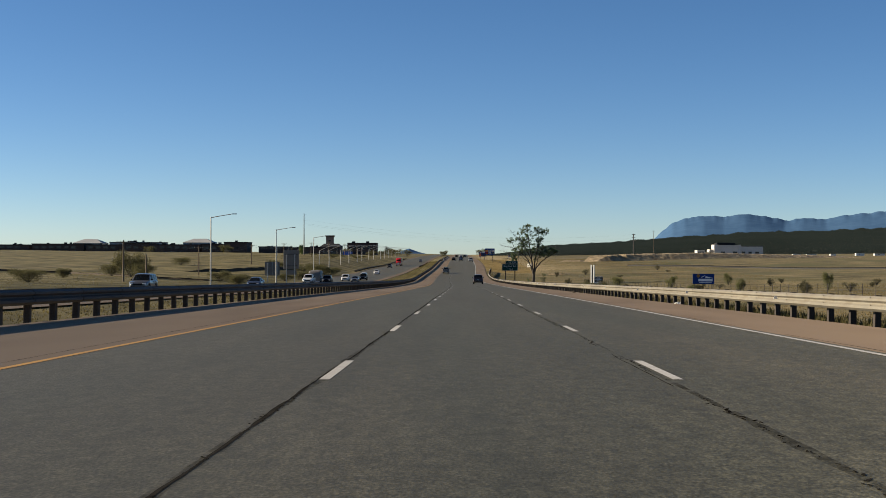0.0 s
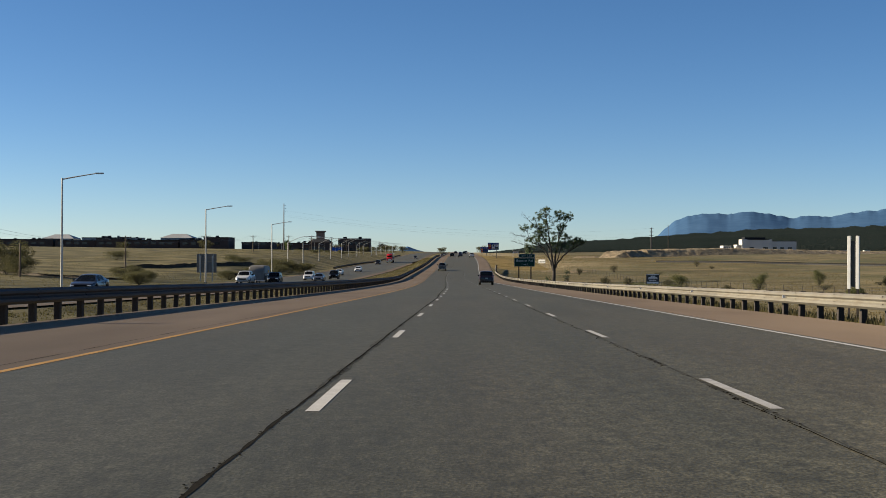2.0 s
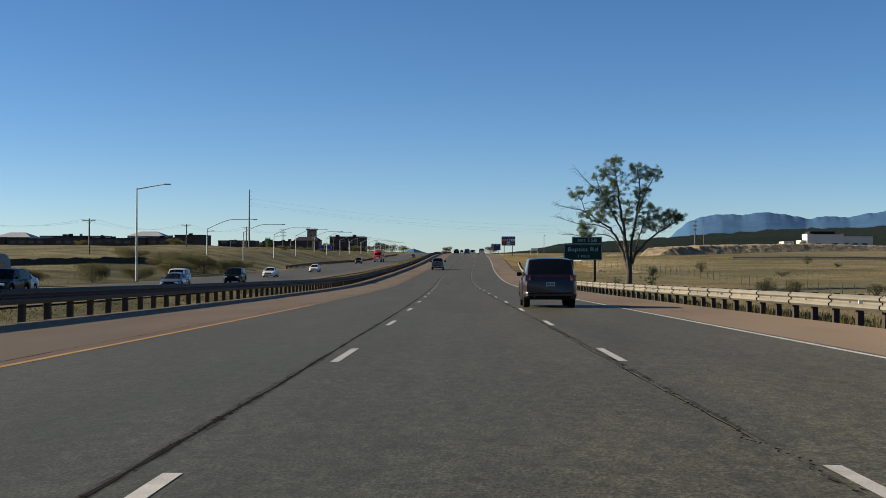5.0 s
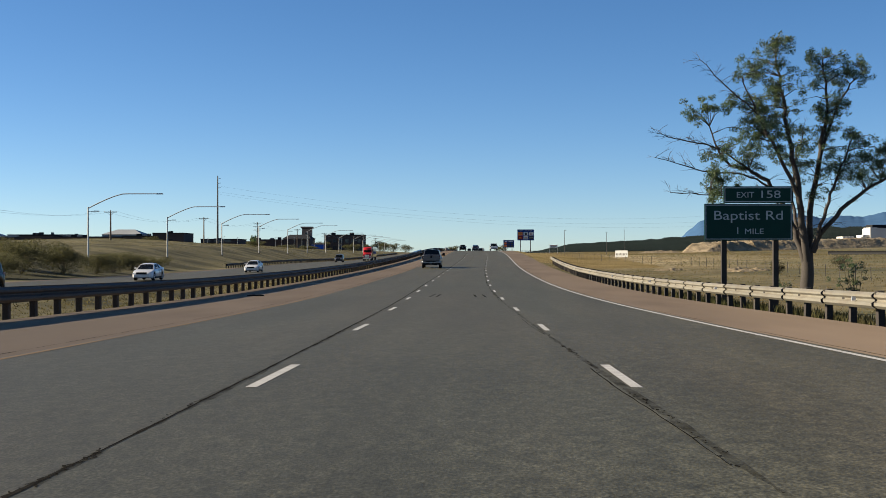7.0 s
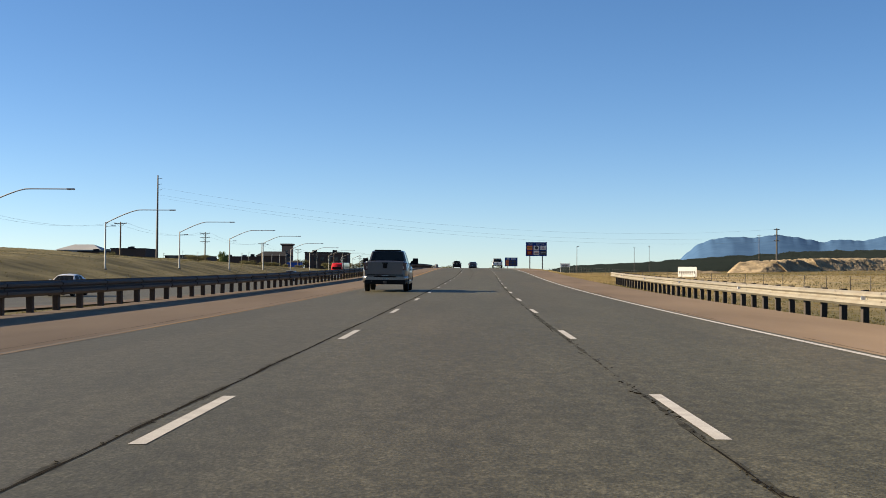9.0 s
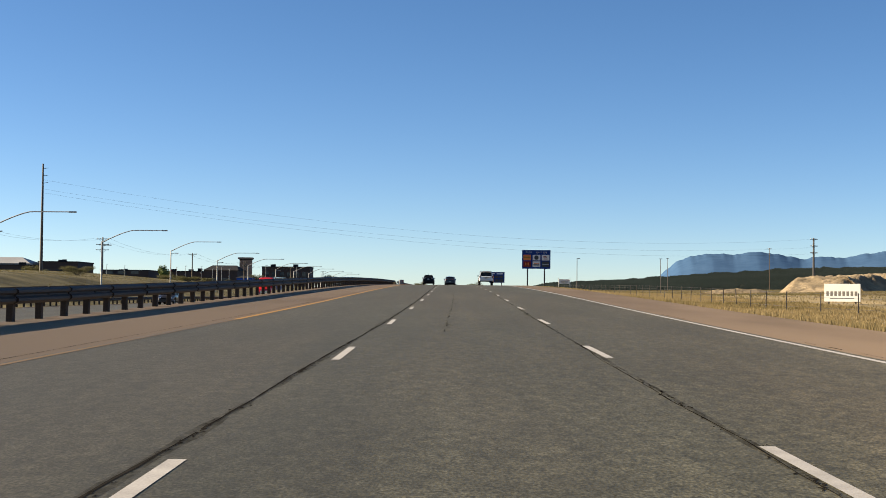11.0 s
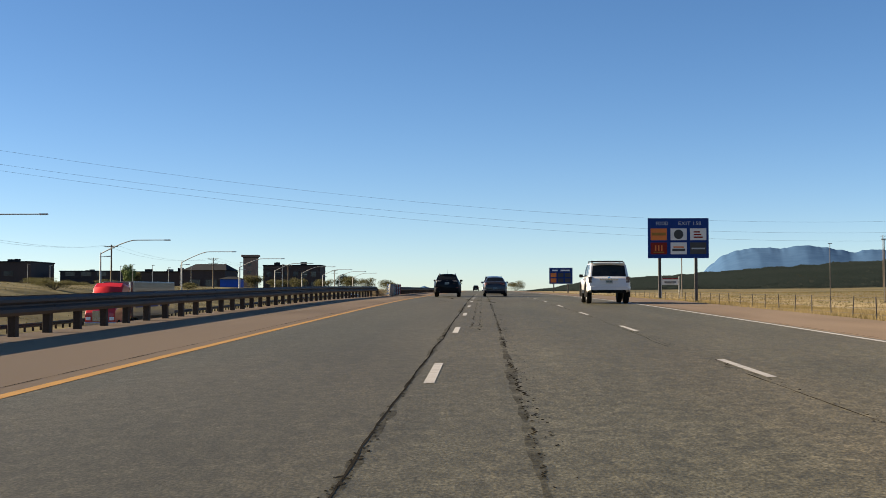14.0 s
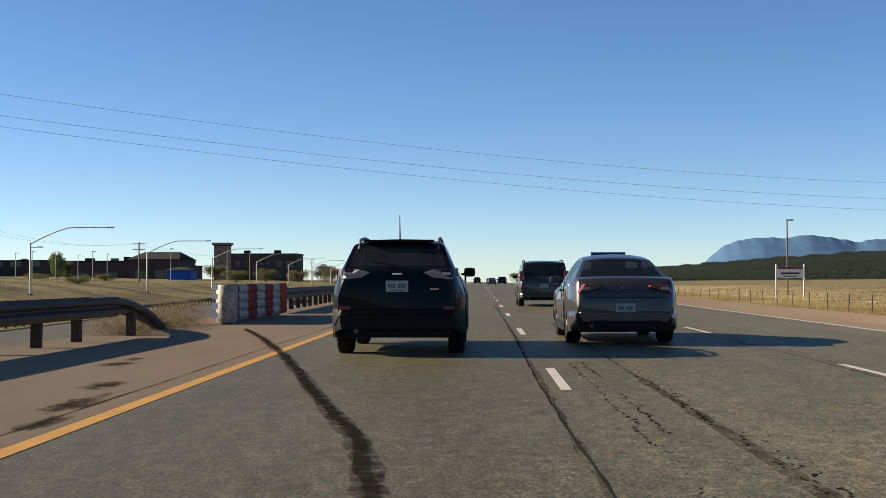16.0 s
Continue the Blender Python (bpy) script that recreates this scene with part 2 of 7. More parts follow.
# dark tone puts overhang shade into the cut banks; also a dark stone
M_EARTH = surface("dark_earth", (0.025, 0.019, 0.012), (0.07, 0.053, 0.034), 0.8, 0.95, 0.2, 3.0)
M_DIRT = surface("bare_dirt", (0.125, 0.094, 0.053), (0.345, 0.265, 0.156), 0.35, 0.95, 0.4, 1.2, contrast=1.8, third=(0.15, 0.115, 0.066), third_scale=0.3, rough_diffuse=0.6)
# air haze is painted into the blue base colour of the far ranges
M_MOUNTAIN = surface("mountain_haze_blue", (0.036, 0.080, 0.158), (0.056, 0.112, 0.204), 0.008, 1.0, 0.0, 0.03, spec=0.0)
M_HILL = surface("wooded_hill", (0.019, 0.0245, 0.022), (0.034, 0.040, 0.035), 0.02, 1.0, 0.0, 0.2, third=(0.022, 0.022, 0.015), third_scale=0.003, spec=0.0)
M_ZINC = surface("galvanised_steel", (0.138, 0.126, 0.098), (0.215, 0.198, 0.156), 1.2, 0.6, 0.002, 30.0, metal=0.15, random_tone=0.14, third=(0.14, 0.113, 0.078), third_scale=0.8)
M_POST = surface("weathered_post_wood", (0.013, 0.010, 0.008), (0.038, 0.030, 0.024), 3.0, 0.9, 0.006, 25.0, random_tone=0.25)
M_POLE = surface("lamp_pole_steel", (0.315, 0.3075, 0.285), (0.435, 0.4275, 0.3975), 2.0, 0.45, metal=0.4, fine=20)
M_WOODPOLE = surface("utility_pole_wood", (0.07, 0.05, 0.035), (0.15, 0.115, 0.08), 2.0, 0.9, 0.01, 20.0)
M_DARKSTEEL = surface("dark_steel", (0.035, 0.03, 0.027), (0.075, 0.066, 0.058), 3.0, 0.6, 0.002, 25.0)
M_SIGNBACK = surface("aluminium_sign_back", (0.10, 0.095, 0.085), (0.17, 0.16, 0.145), 1.5, 0.55, metal=0.2, fine=20)
M_GREEN = surface("green_sign_sheeting", (0.001, 0.026, 0.019), (0.002, 0.038, 0.027), 1.0, 0.6, fine=15, spec=0.2)
M_BLUE = surface("blue_sign_sheeting", (0.001, 0.024, 0.135), (0.002, 0.034, 0.175), 1.0, 0.6, fine=15, spec=0.2)
M_LETTER = surface("white_sign_letters", (0.62, 0.63, 0.62), (0.78, 0.79, 0.78), 3.0, 0.5, fine=20)
M_GREYLETTER = surface("weathered_letters", (0.30, 0.33, 0.33), (0.42, 0.45, 0.45), 3.0, 0.6, fine=20)
M_SIGNWHITE = surface("white_sign_board", (0.493, 0.493, 0.4675), (0.646, 0.646, 0.612), 1.0, 0.6, fine=12)
M_SIGNDARK = surface("dark_sign_board", (0.02, 0.022, 0.022), (0.04, 0.042, 0.042), 1.0, 0.6, fine=12)
M_RED = surface("red_sheeting", (0.13, 0.016, 0.012), (0.25, 0.03, 0.022), 2.0, 0.8, fine=15, spec=0.1)
M_PANEL = surface("dirty_grey_panel", (0.09, 0.087, 0.08), (0.26, 0.25, 0.235), 5.0, 0.6, 0.004, 14.0, contrast=1.6)
M_ORANGE = surface("orange_sheeting", (0.55, 0.13, 0.015), (0.68, 0.18, 0.025), 2.0, 0.5, fine=15)
M_CONCRETE = surface("pale_concrete", (0.40, 0.385, 0.355), (0.54, 0.52, 0.48), 0.2, 0.85, 0.01, 3.0)
M_BRICKDARK = surface("brown_masonry", (0.032, 0.022, 0.020), (0.060, 0.043, 0.038), 0.1, 0.9, 0.0, 1.5)
M_TOWER = surface("buff_masonry", (0.14, 0.098, 0.080), (0.22, 0.158, 0.128), 0.15, 0.9, 0.0, 1.5)
M_ROOFDARK = surface("dark_roof", (0.012, 0.013, 0.015), (0.026, 0.027, 0.030), 0.2, 0.9, 0.0, 2.0, spec=0.1)
M_WINDOWDARK = surface("dark_window", (0.012, 0.014, 0.018), (0.03, 0.035, 0.042), 0.5, 0.12, fine=2.0)
M_SHEDBLUE = surface("blue_sheet_metal", (0.006, 0.055, 0.30), (0.010, 0.080, 0.42), 0.6, 0.6, fine=8.0, spec=0.2)
M_TENT = surface("pale_metal_roof", (0.22, 0.225, 0.225), (0.30, 0.305, 0.305), 0.1, 0.6, fine=1.0)
M_WIRE = surface("wire", (0.05, 0.05, 0.055), (0.08, 0.08, 0.085), 1.0, 0.6, fine=5.0)



def zone(m, low, high, limits):
    """Mixes another growth and tone into a ground surface; limits are (axis, from, to) ramps."""
    nt, nd = m.node_tree, m.node_tree.nodes
    bsdf = nd["Principled BSDF"]
    old = bsdf.inputs["Base Color"].links[0].from_socket
    co = nd.new("ShaderNodeTexCoord")
    sep = nd.new("ShaderNodeSeparateXYZ")
    edge = nd.new("ShaderNodeTexNoise")
    edge.inputs["Scale"].default_value = 0.12
    edge.inputs["Detail"].default_value = 5
    nt.links.new(co.outputs["Object"], sep.inputs[0])
    nt.links.new(co.outputs["Object"], edge.inputs["Vector"])
    mask = None
    for axis, a, b in limits:
        r = nd.new("ShaderNodeMapRange")
        r.inputs[1].default_value, r.inputs[2].default_value = a, b
        nt.links.new(sep.outputs[axis], r.inputs[0])
        out = r.outputs[0]
        if mask:
            mm = nd.new("ShaderNodeMath")
            mm.operation = "MULTIPLY"
            nt.links.new(mask, mm.inputs[0])
            nt.links.new(out, mm.inputs[1])
            out = mm.outputs[0]
        mask = out
    tone = nd.new("ShaderNodeMix")
    tone.data_type = "RGBA"
    tone.inputs[6].default_value, tone.inputs[7].default_value = (*low, 1), (*high, 1)
    spread = nd.new("ShaderNodeMapRange")
    spread.inputs[1].default_value, spread.inputs[2].default_value = 0.35, 0.65
    nt.links.new(edge.outputs[0], spread.inputs[0])
    nt.links.new(spread.outputs[0], tone.inputs[0])
    mix = nd.new("ShaderNodeMix")
    mix.data_type = "RGBA"
    nt.links.new(mask, mix.inputs[0])
    nt.links.new(old, mix.inputs[6])
    nt.links.new(tone.outputs[2], mix.inputs[7])
    nt.links.new(mix.outputs[2], bsdf.inputs["Base Color"])


# left of the rail: darker olive, its backlit side put into the colour
zone(M_GROUND, (0.048, 0.044, 0.020), (0.175, 0.147, 0.070), [(0, -11, -14)])
zone(M_GROUND, (0.028, 0.028, 0.012), (0.105, 0.092, 0.042), [(0, -64, -54), (0, -38, -41), (1, 440, 400)])
zone(M_GROUND, (0.15, 0.122, 0.066), (0.31, 0.245, 0.135), [(0, 7, 9), (0, 60, 32), (1, 420, 470)])

def soft_mass(m):
    """Shades a far wood like the soft mass that it makes up."""
    up = m.node_tree.nodes.new("ShaderNodeCombineXYZ")
    up.inputs[0].default_value, up.inputs[2].default_value = -0.25, 1.0
    m.node_tree.links.new(up.outputs[0], m.node_tree.nodes["Principled BSDF"].inputs["Normal"])


def thin_leaf(m, share=0.45):
    """Lets light through thin leaves and blades."""
    nt, nd = m.node_tree, m.node_tree.nodes
    bsdf = nd["Principled BSDF"]
    lit = nd.new("ShaderNodeBsdfTranslucent")
    mix = nd.new("ShaderNodeMixShader")
    mix.inputs[0].default_value = share
    nt.links.new(bsdf.inputs["Base Color"].links[0].from_socket, lit.inputs[0])
    nt.links.new(bsdf.outputs[0], mix.inputs[1])
    nt.links.new(lit.outputs[0], mix.inputs[2])
    nt.links.new(mix.outputs[0], nd["Material Output"].inputs[0])


soft_mass(M_PINE)
for m in (M_GRASS, M_GOLDGRASS, M_OLIVE, M_WEED, M_BUSH, M_SHRUB, M_SAPLING):
    thin_leaf(m)
thin_leaf(M_LEAF, 0.35)


def veil(name, colour, clear, scale=6.0):
    """A thin, patchy film of dirt or rubber that lets the road show through."""
    m = surface(name, colour, tuple(c * 1.6 for c in colour), 2.0, 0.95, fine=20.0, spec=0.0)
    nt, nd = m.node_tree, m.node_tree.nodes
    co = nd.new("ShaderNodeTexCoord")
    n = nd.new("ShaderNodeTexNoise")
    n.inputs["Scale"].default_value = scale
    n.inputs["Detail"].default_value = 6
    r = nd.new("ShaderNodeMapRange")
    r.inputs[1].default_value, r.inputs[2].default_value = 0.3, 0.7
    r.inputs[3].default_value, r.inputs[4].default_value = max(0.0, clear - 0.3), min(1.0, clear + 0.3)
    see = nd.new("ShaderNodeBsdfTransparent")
    mix = nd.new("ShaderNodeMixShader")
    nt.links.new(co.outputs["Object"], n.inputs["Vector"])
    nt.links.new(n.outputs[0], r.inputs[0])
    nt.links.new(r.outputs[0], mix.inputs[0])
    nt.links.new(nd["Principled BSDF"].outputs[0], mix.inputs[1])
    nt.links.new(see.outputs[0], mix.inputs[2])
    nt.links.new(mix.outputs[0], nd["Material Output"].inputs[0])
    return m


M_RUBBERFILM = veil("rubber_film", (0.010, 0.0095, 0.009), 0.42)
M_RUBBEREDGE = veil("rubber_film_edge", (0.012, 0.0115, 0.011), 0.72)
M_SMUDGE = veil("dark_smudge", (0.014, 0.0135, 0.012), 0.84, 3.0)

# ---- mesh helpers ----
def part(name, bm, material, parent=None, label="", smooth=0.0, at=None):
    """Links a bmesh (or a mesh) as one mesh object under a thing or a part."""
    if isinstance(bm, bmesh.types.BMesh):
        me = bpy.data.meshes.new(name)
        bmesh.ops.recalc_face_normals(bm, faces=bm.faces)
        bm.to_mesh(me)
        bm.free()
        me.materials.append(material)
        if smooth:
            me.shade_smooth()
            me.set_sharp_from_angle(angle=radians(smooth))
    else:
        me = bm
    ob = new(name, me)
    if parent:
        ob.parent = parent
    if at is not None:
        ob.matrix_basis = at
    if label:
        ob["label"] = label
    return ob


def thing(name, label, category, m=None, group="", kind=""):
    ob = tagged(new(name), label, category, group, kind)
    ob.empty_display_size = 0.2
    if m is not None:
        ob.matrix_basis = m
    return ob


def box(bm, x0, x1, y0, y1, z0, z1, bevel=0.0):
    r = bmesh.ops.create_cube(bm, size=1.0)
    bmesh.ops.scale(bm, vec=(x1 - x0, y1 - y0, z1 - z0), verts=r["verts"])
    bmesh.ops.translate(bm, vec=((x0 + x1) / 2, (y0 + y1) / 2, (z0 + z1) / 2), verts=r["verts"])
    if bevel:
        edges = list({e for v in r["verts"] for e in v.link_edges})
        bmesh.ops.bevel(bm, geom=edges, offset=bevel, segments=2, affect="EDGES", profile=0.6)
    return bm


def boxed(*a, bevel=0.0):
    return box(bmesh.new(), *a, bevel=bevel)


def tube(bm, pts, radii, n=8, caps=True):
    """A tapered tube along a line of points."""
    pts = [Vector(p) for p in pts]
    if not hasattr(radii, "__len__"):
        radii = [radii] * len(pts)
    rings = []
    side = None
    for i, p in enumerate(pts):
        d = (pts[min(i + 1, len(pts) - 1)] - pts[max(i - 1, 0)]).normalized()
        if side is None:
            side = d.orthogonal().normalized()
        side = (side - d * side.dot(d)).normalized()
        up = d.cross(side)
        rings.append([bm.verts.new(p + (side * math.cos(a) + up * math.sin(a)) * radii[i]) for a in (2 * math.pi * k / n for k in range(n))])
    for a, b in zip(rings, rings[1:]):
        for k in range(n):
            bm.faces.new((a[k], a[(k + 1) % n], b[(k + 1) % n], b[k]))
    if caps:
        bm.faces.new(rings[0][::-1])
        bm.faces.new(rings[-1])
    return bm


def lathe(bm, profile, n=24, axis="x", centre=(0, 0, 0), caps=True):
    """Turns a profile of (radius, along) round an axis."""
    rings = []
    for r, s in profile:
        ring = []
        for k in range(n):
            a = 2 * math.pi * k / n
            c, d = r * math.cos(a), r * math.sin(a)
            v = (s, c, d) if axis == "x" else ((c, d, s) if axis == "z" else (c, s, d))
            ring.append(bm.verts.new(Vector(v) + Vector(centre)))
        rings.append(ring)
    for a, b in zip(rings, rings[1:]):
        for k in range(n):
            bm.faces.new((a[k], a[(k + 1) % n], b[(k + 1) % n], b[k]))
    if caps:
        bm.faces.new(rings[0][::-1])
        bm.faces.new(rings[-1])
    return bm


def raw(name, verts, faces, material, smooth=True):
    """A mesh straight from arrays, for large surfaces."""
    me = bpy.data.meshes.new(name)
    me.from_pydata(verts, [], faces)
    me.materials.append(material)
    if smooth:
        me.shade_smooth()
    me.update()
    return me


def grid_faces(nu, nv):
    i, j = np.meshgrid(np.arange(nu - 1), np.arange(nv - 1), indexing="ij")
    a = (i * nv + j).ravel()
    return np.stack([a, a + nv, a + nv + 1, a + 1], 1).tolist()


def ribbon(name, ys, left, right, lift, material, rel=0.0, crown=0.0):
    """A strip that follows the carriageway; left and right may vary along it."""
    ys = np.asarray(ys, float)
    l = np.broadcast_to(np.asarray(left, float), ys.shape)
    r = np.broadcast_to(np.asarray(right, float), ys.shape)
    base, off = zr(ys) + rel, xr(ys)
    verts = np.empty((len(ys), 2, 3))
    verts[:, 0] = np.stack([off + l, ys, base + lift], 1)
    verts[:, 1] = np.stack([off + r, ys, base + lift], 1)
    return raw(name, verts.reshape(-1, 3).tolist(), grid_faces(len(ys), 2), material)


def on_road(x, y, z=0.0, turn=0.0):
    """A pose on the carriageway: x from its middle, y along it."""
    s = (zr(y + 1.5) - zr(y - 1.5)) / 3
    return pose(x + float(xr(y)), y, float(zr(y)) + z, math.degrees(math.atan(s)) if abs(turn) < 90 else -math.degrees(math.atan(s)), 0, turn)


def on_ground(x, y, turn=0.0, sink=0.0):
    return pose(x, y, float(ground_z(x, y)) - sink, 0, 0, turn)


# ---- ground, road and backdrop ----
def spaced(*runs):
    out = []
    for a, b, s in runs:
        out += list(np.arange(a, b, s))
    return np.array(out + [runs[-1][1]])


gx = spaced((-5000, -1000, 250), (-1000, -400, 50), (-400, -140, 13), (-140, -56, 4), (-56, -38, 2), (-38, -19, 4), (-19, -9, 0.8), (-9, 9, 4.5), (9, 24, 1.0), (24, 90, 4), (90, 260, 10), (260, 1000, 50), (1000, 5000, 250))
gy = spaced((-600, -60, 60), (-60, 820, 5), (820, 1500, 20), (1500, 5000, 140))
X, Y = np.meshgrid(gx, gy, indexing="ij")
shift = np.where(np.abs(X + 14) < 45, xr(Y), 0.0) * np.clip((45 - np.abs(X + 14)) / 8, 0, 1)
X = X + shift
Z = ground_z(X, Y)
tagged(new("ground", raw("ground", np.stack([X, Y, Z], -1).reshape(-1, 3).tolist(), grid_faces(len(gx), len(gy)), M_GROUND)), "dry yellow-brown grassland beside the motorway", "ground", kind="structure")

ry = spaced((-60, 820, 4), (820, 1600, 20), (1600, 3000, 100))
road = tagged(new("road", ribbon("road", ry, -5.76, 5.62, 0.0, M_ASPHALT)), "worn grey asphalt carriageway with three lanes", "road", kind="structure")
tagged(new("shoulder", ribbon("shoulder", ry, -10.35, -5.76, 0.0, M_SHOULDER)), "reddish asphalt hard shoulder along the median", "road shoulder", kind="structure")
tagged(new("shoulder", ribbon("shoulder", ry, 5.62, 8.75, 0.0, M_SHOULDER)), "reddish asphalt hard shoulder along the field", "road shoulder", kind="structure")
tagged(new("road", ribbon("opposite_road", ry, -36.2, -21.0, drop(ry), M_ASPHALT)), "grey asphalt carriageway of the opposite traffic", "road", kind="structure")
tagged(new("shoulder", ribbon("opposite_shoulder", ry, -37.6, -36.2, drop(ry), M_SHOULDER)), "reddish asphalt shoulder of the opposite carriageway", "road shoulder", kind="structure")
tagged(new("shoulder", ribbon("opposite_shoulder", ry, -21.0, -19.4, drop(ry), M_SHOULDER)), "reddish asphalt shoulder of the opposite carriageway", "road shoulder", kind="structure")
part("edge_line", ribbon("edge_line", ry, 5.38, 5.50, 0.004, M_WHITE), None, road, "solid white edge line")
part("edge_line", ribbon("edge_line", ry[ry <= 240], -5.71, -5.59, 0.004, M_YELLOW), None, road, "solid yellow edge line")
part("edge_line", ribbon("edge_line", ry[(ry >= 240) & (ry <= 452)], -5.70, -5.59, 0.004, M_OLDYELLOW), None, road, "worn brownish yellow edge line")
part("edge_line", ribbon("edge_line", ry[ry >= 452], -5.73, -5.57, 0.004, M_YELLOW), None, road, "solid yellow edge line")
# ---- lane markings ----
dash = ribbon("lane_dash", [0.0, 1.5, 3.05], -0.055, 0.055, 0.004, M_WHITE)
for v in dash.vertices:
    v.co.z = 0.004
    v.co.x = -0.055 if v.index % 2 == 0 else 0.055
DRIFT = {-1: [(0, -0.75), (150, -0.95), (315, -1.25), (342, -2.75), (450, -3.05), (485, -2.8), (530, -2.9), (565, -2.95), (595, -2.75), (1000, -2.75)], 1: [(0, -0.55), (160, -0.4), (293, -1.2), (353, -2.3), (450, -2.1), (1000, -2.1)]}
for k in range(80):
    for side in (-1, 1):
        y = 1.81 + 12.19 * k + float(np.interp(12.19 * k, *zip(*DRIFT[side])))
        part("lane_dash", dash, None, road, at=on_road(1.83 * side, y))

# ---- mountains and wooded hill ----
def ridge(name, dist, crest, depth, material, label, category, rough, n_v=9, jag=0.0):
    """A range whose crest follows (bearing in degrees, height) at a distance."""
    bearing = np.linspace(crest[0][0], crest[-1][0], 480 if n_v > 20 else 240)
    h = np.interp(bearing, *zip(*crest))
    teeth = np.array([jag * min(1.0, z / 30) * (noise.noise(Vector((b * 3.1, 1.5, 8.0))) + 0.6 * noise.noise(Vector((b * 9.0, 4.5, 2.0)))) for b, z in zip(bearing, h)])
    verts = []
    for b, z, tooth in zip(bearing, h, teeth):
        a = math.radians(b)
        for k in range(n_v):
            s = k / (n_v - 1)
            d = dist - depth * (1 - s)
            x, y = d * math.sin(a), d * math.cos(a)
            w = rough * (noise.noise(Vector((b * 2.6 + s * 2.2, s * 3.5, 3.1))) + 0.6 * noise.noise(Vector((b * 6.5 - s * 3.0, s * 8, 7.7)))) * (0.25 + s)
            verts.append((x, y, z * s ** 0.9 + tooth * s ** 9 + w * min(1.0, z / 40) - (6 if k == 0 else 0)))
    me = raw(name, verts, grid_faces(len(bearing), n_v), material)
    return tagged(new(name, me), label, category, kind="structure")


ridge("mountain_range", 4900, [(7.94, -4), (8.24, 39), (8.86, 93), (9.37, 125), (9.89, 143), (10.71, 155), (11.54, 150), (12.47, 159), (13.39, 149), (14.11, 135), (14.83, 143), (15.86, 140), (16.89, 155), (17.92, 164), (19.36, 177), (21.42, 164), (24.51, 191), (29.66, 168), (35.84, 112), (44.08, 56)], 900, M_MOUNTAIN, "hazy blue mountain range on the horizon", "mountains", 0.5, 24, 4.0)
hill = ridge("wooded_hill", 2700, [(1.0, 1), (2.5, 9), (3.8, 22), (6, 28), (8, 34), (10, 42), (13, 50), (16, 54), (19, 60), (24, 68), (32, 74), (42, 60)], 1250, M_HILL, "dark wooded hillside behind the fields", "hill", 2, 14, 2.0)
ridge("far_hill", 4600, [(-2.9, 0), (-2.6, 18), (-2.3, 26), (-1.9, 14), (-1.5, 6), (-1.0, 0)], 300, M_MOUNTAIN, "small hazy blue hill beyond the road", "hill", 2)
# ---- guard rails ----
def w_beam(side):
    """One rail section 3.81 m long along y; its face looks towards -side."""
    loop = [(0.0, -0.04), (0.022, -0.025), (0.082, 0.025), (0.082, 0.085), (0.012, 0.13), (0.012, 0.16), (0.082, 0.21), (0.082, 0.26), (0.022, 0.303), (0.0, 0.315)]
    outer = [(-side * (a + 0.0), b) for a, b in loop]
    inner = [(-side * (a - 0.008), b) for a, b in loop][::-1]
    ring = outer + inner
    bm = bmesh.new()
    rows = [[bm.verts.new((a, y, b)) for a, b in ring] for y in (0.0, 3.83)]
    n = len(ring)
    for k in range(n):
        bm.faces.new((rows[0][k], rows[0][(k + 1) % n], rows[1][(k + 1) % n], rows[1][k]))
    bm.faces.new(rows[0][::-1])
    bm.faces.new(rows[1])
    for k in range(1, 9, 2):
        box(bm, *sorted((-side * (loop[k][0] + 0.004), -side * (loop[k][0] - 0.01))), 3.70, 3.74, loop[k][1] + 0.01, loop[k][1] + 0.035)
    return bm


def mesh_of(name, bm, material, smooth=0.0):
    ob = part(name, bm, material, smooth=smooth)
    me = ob.data
    bpy.data.objects.remove(ob)
    return me


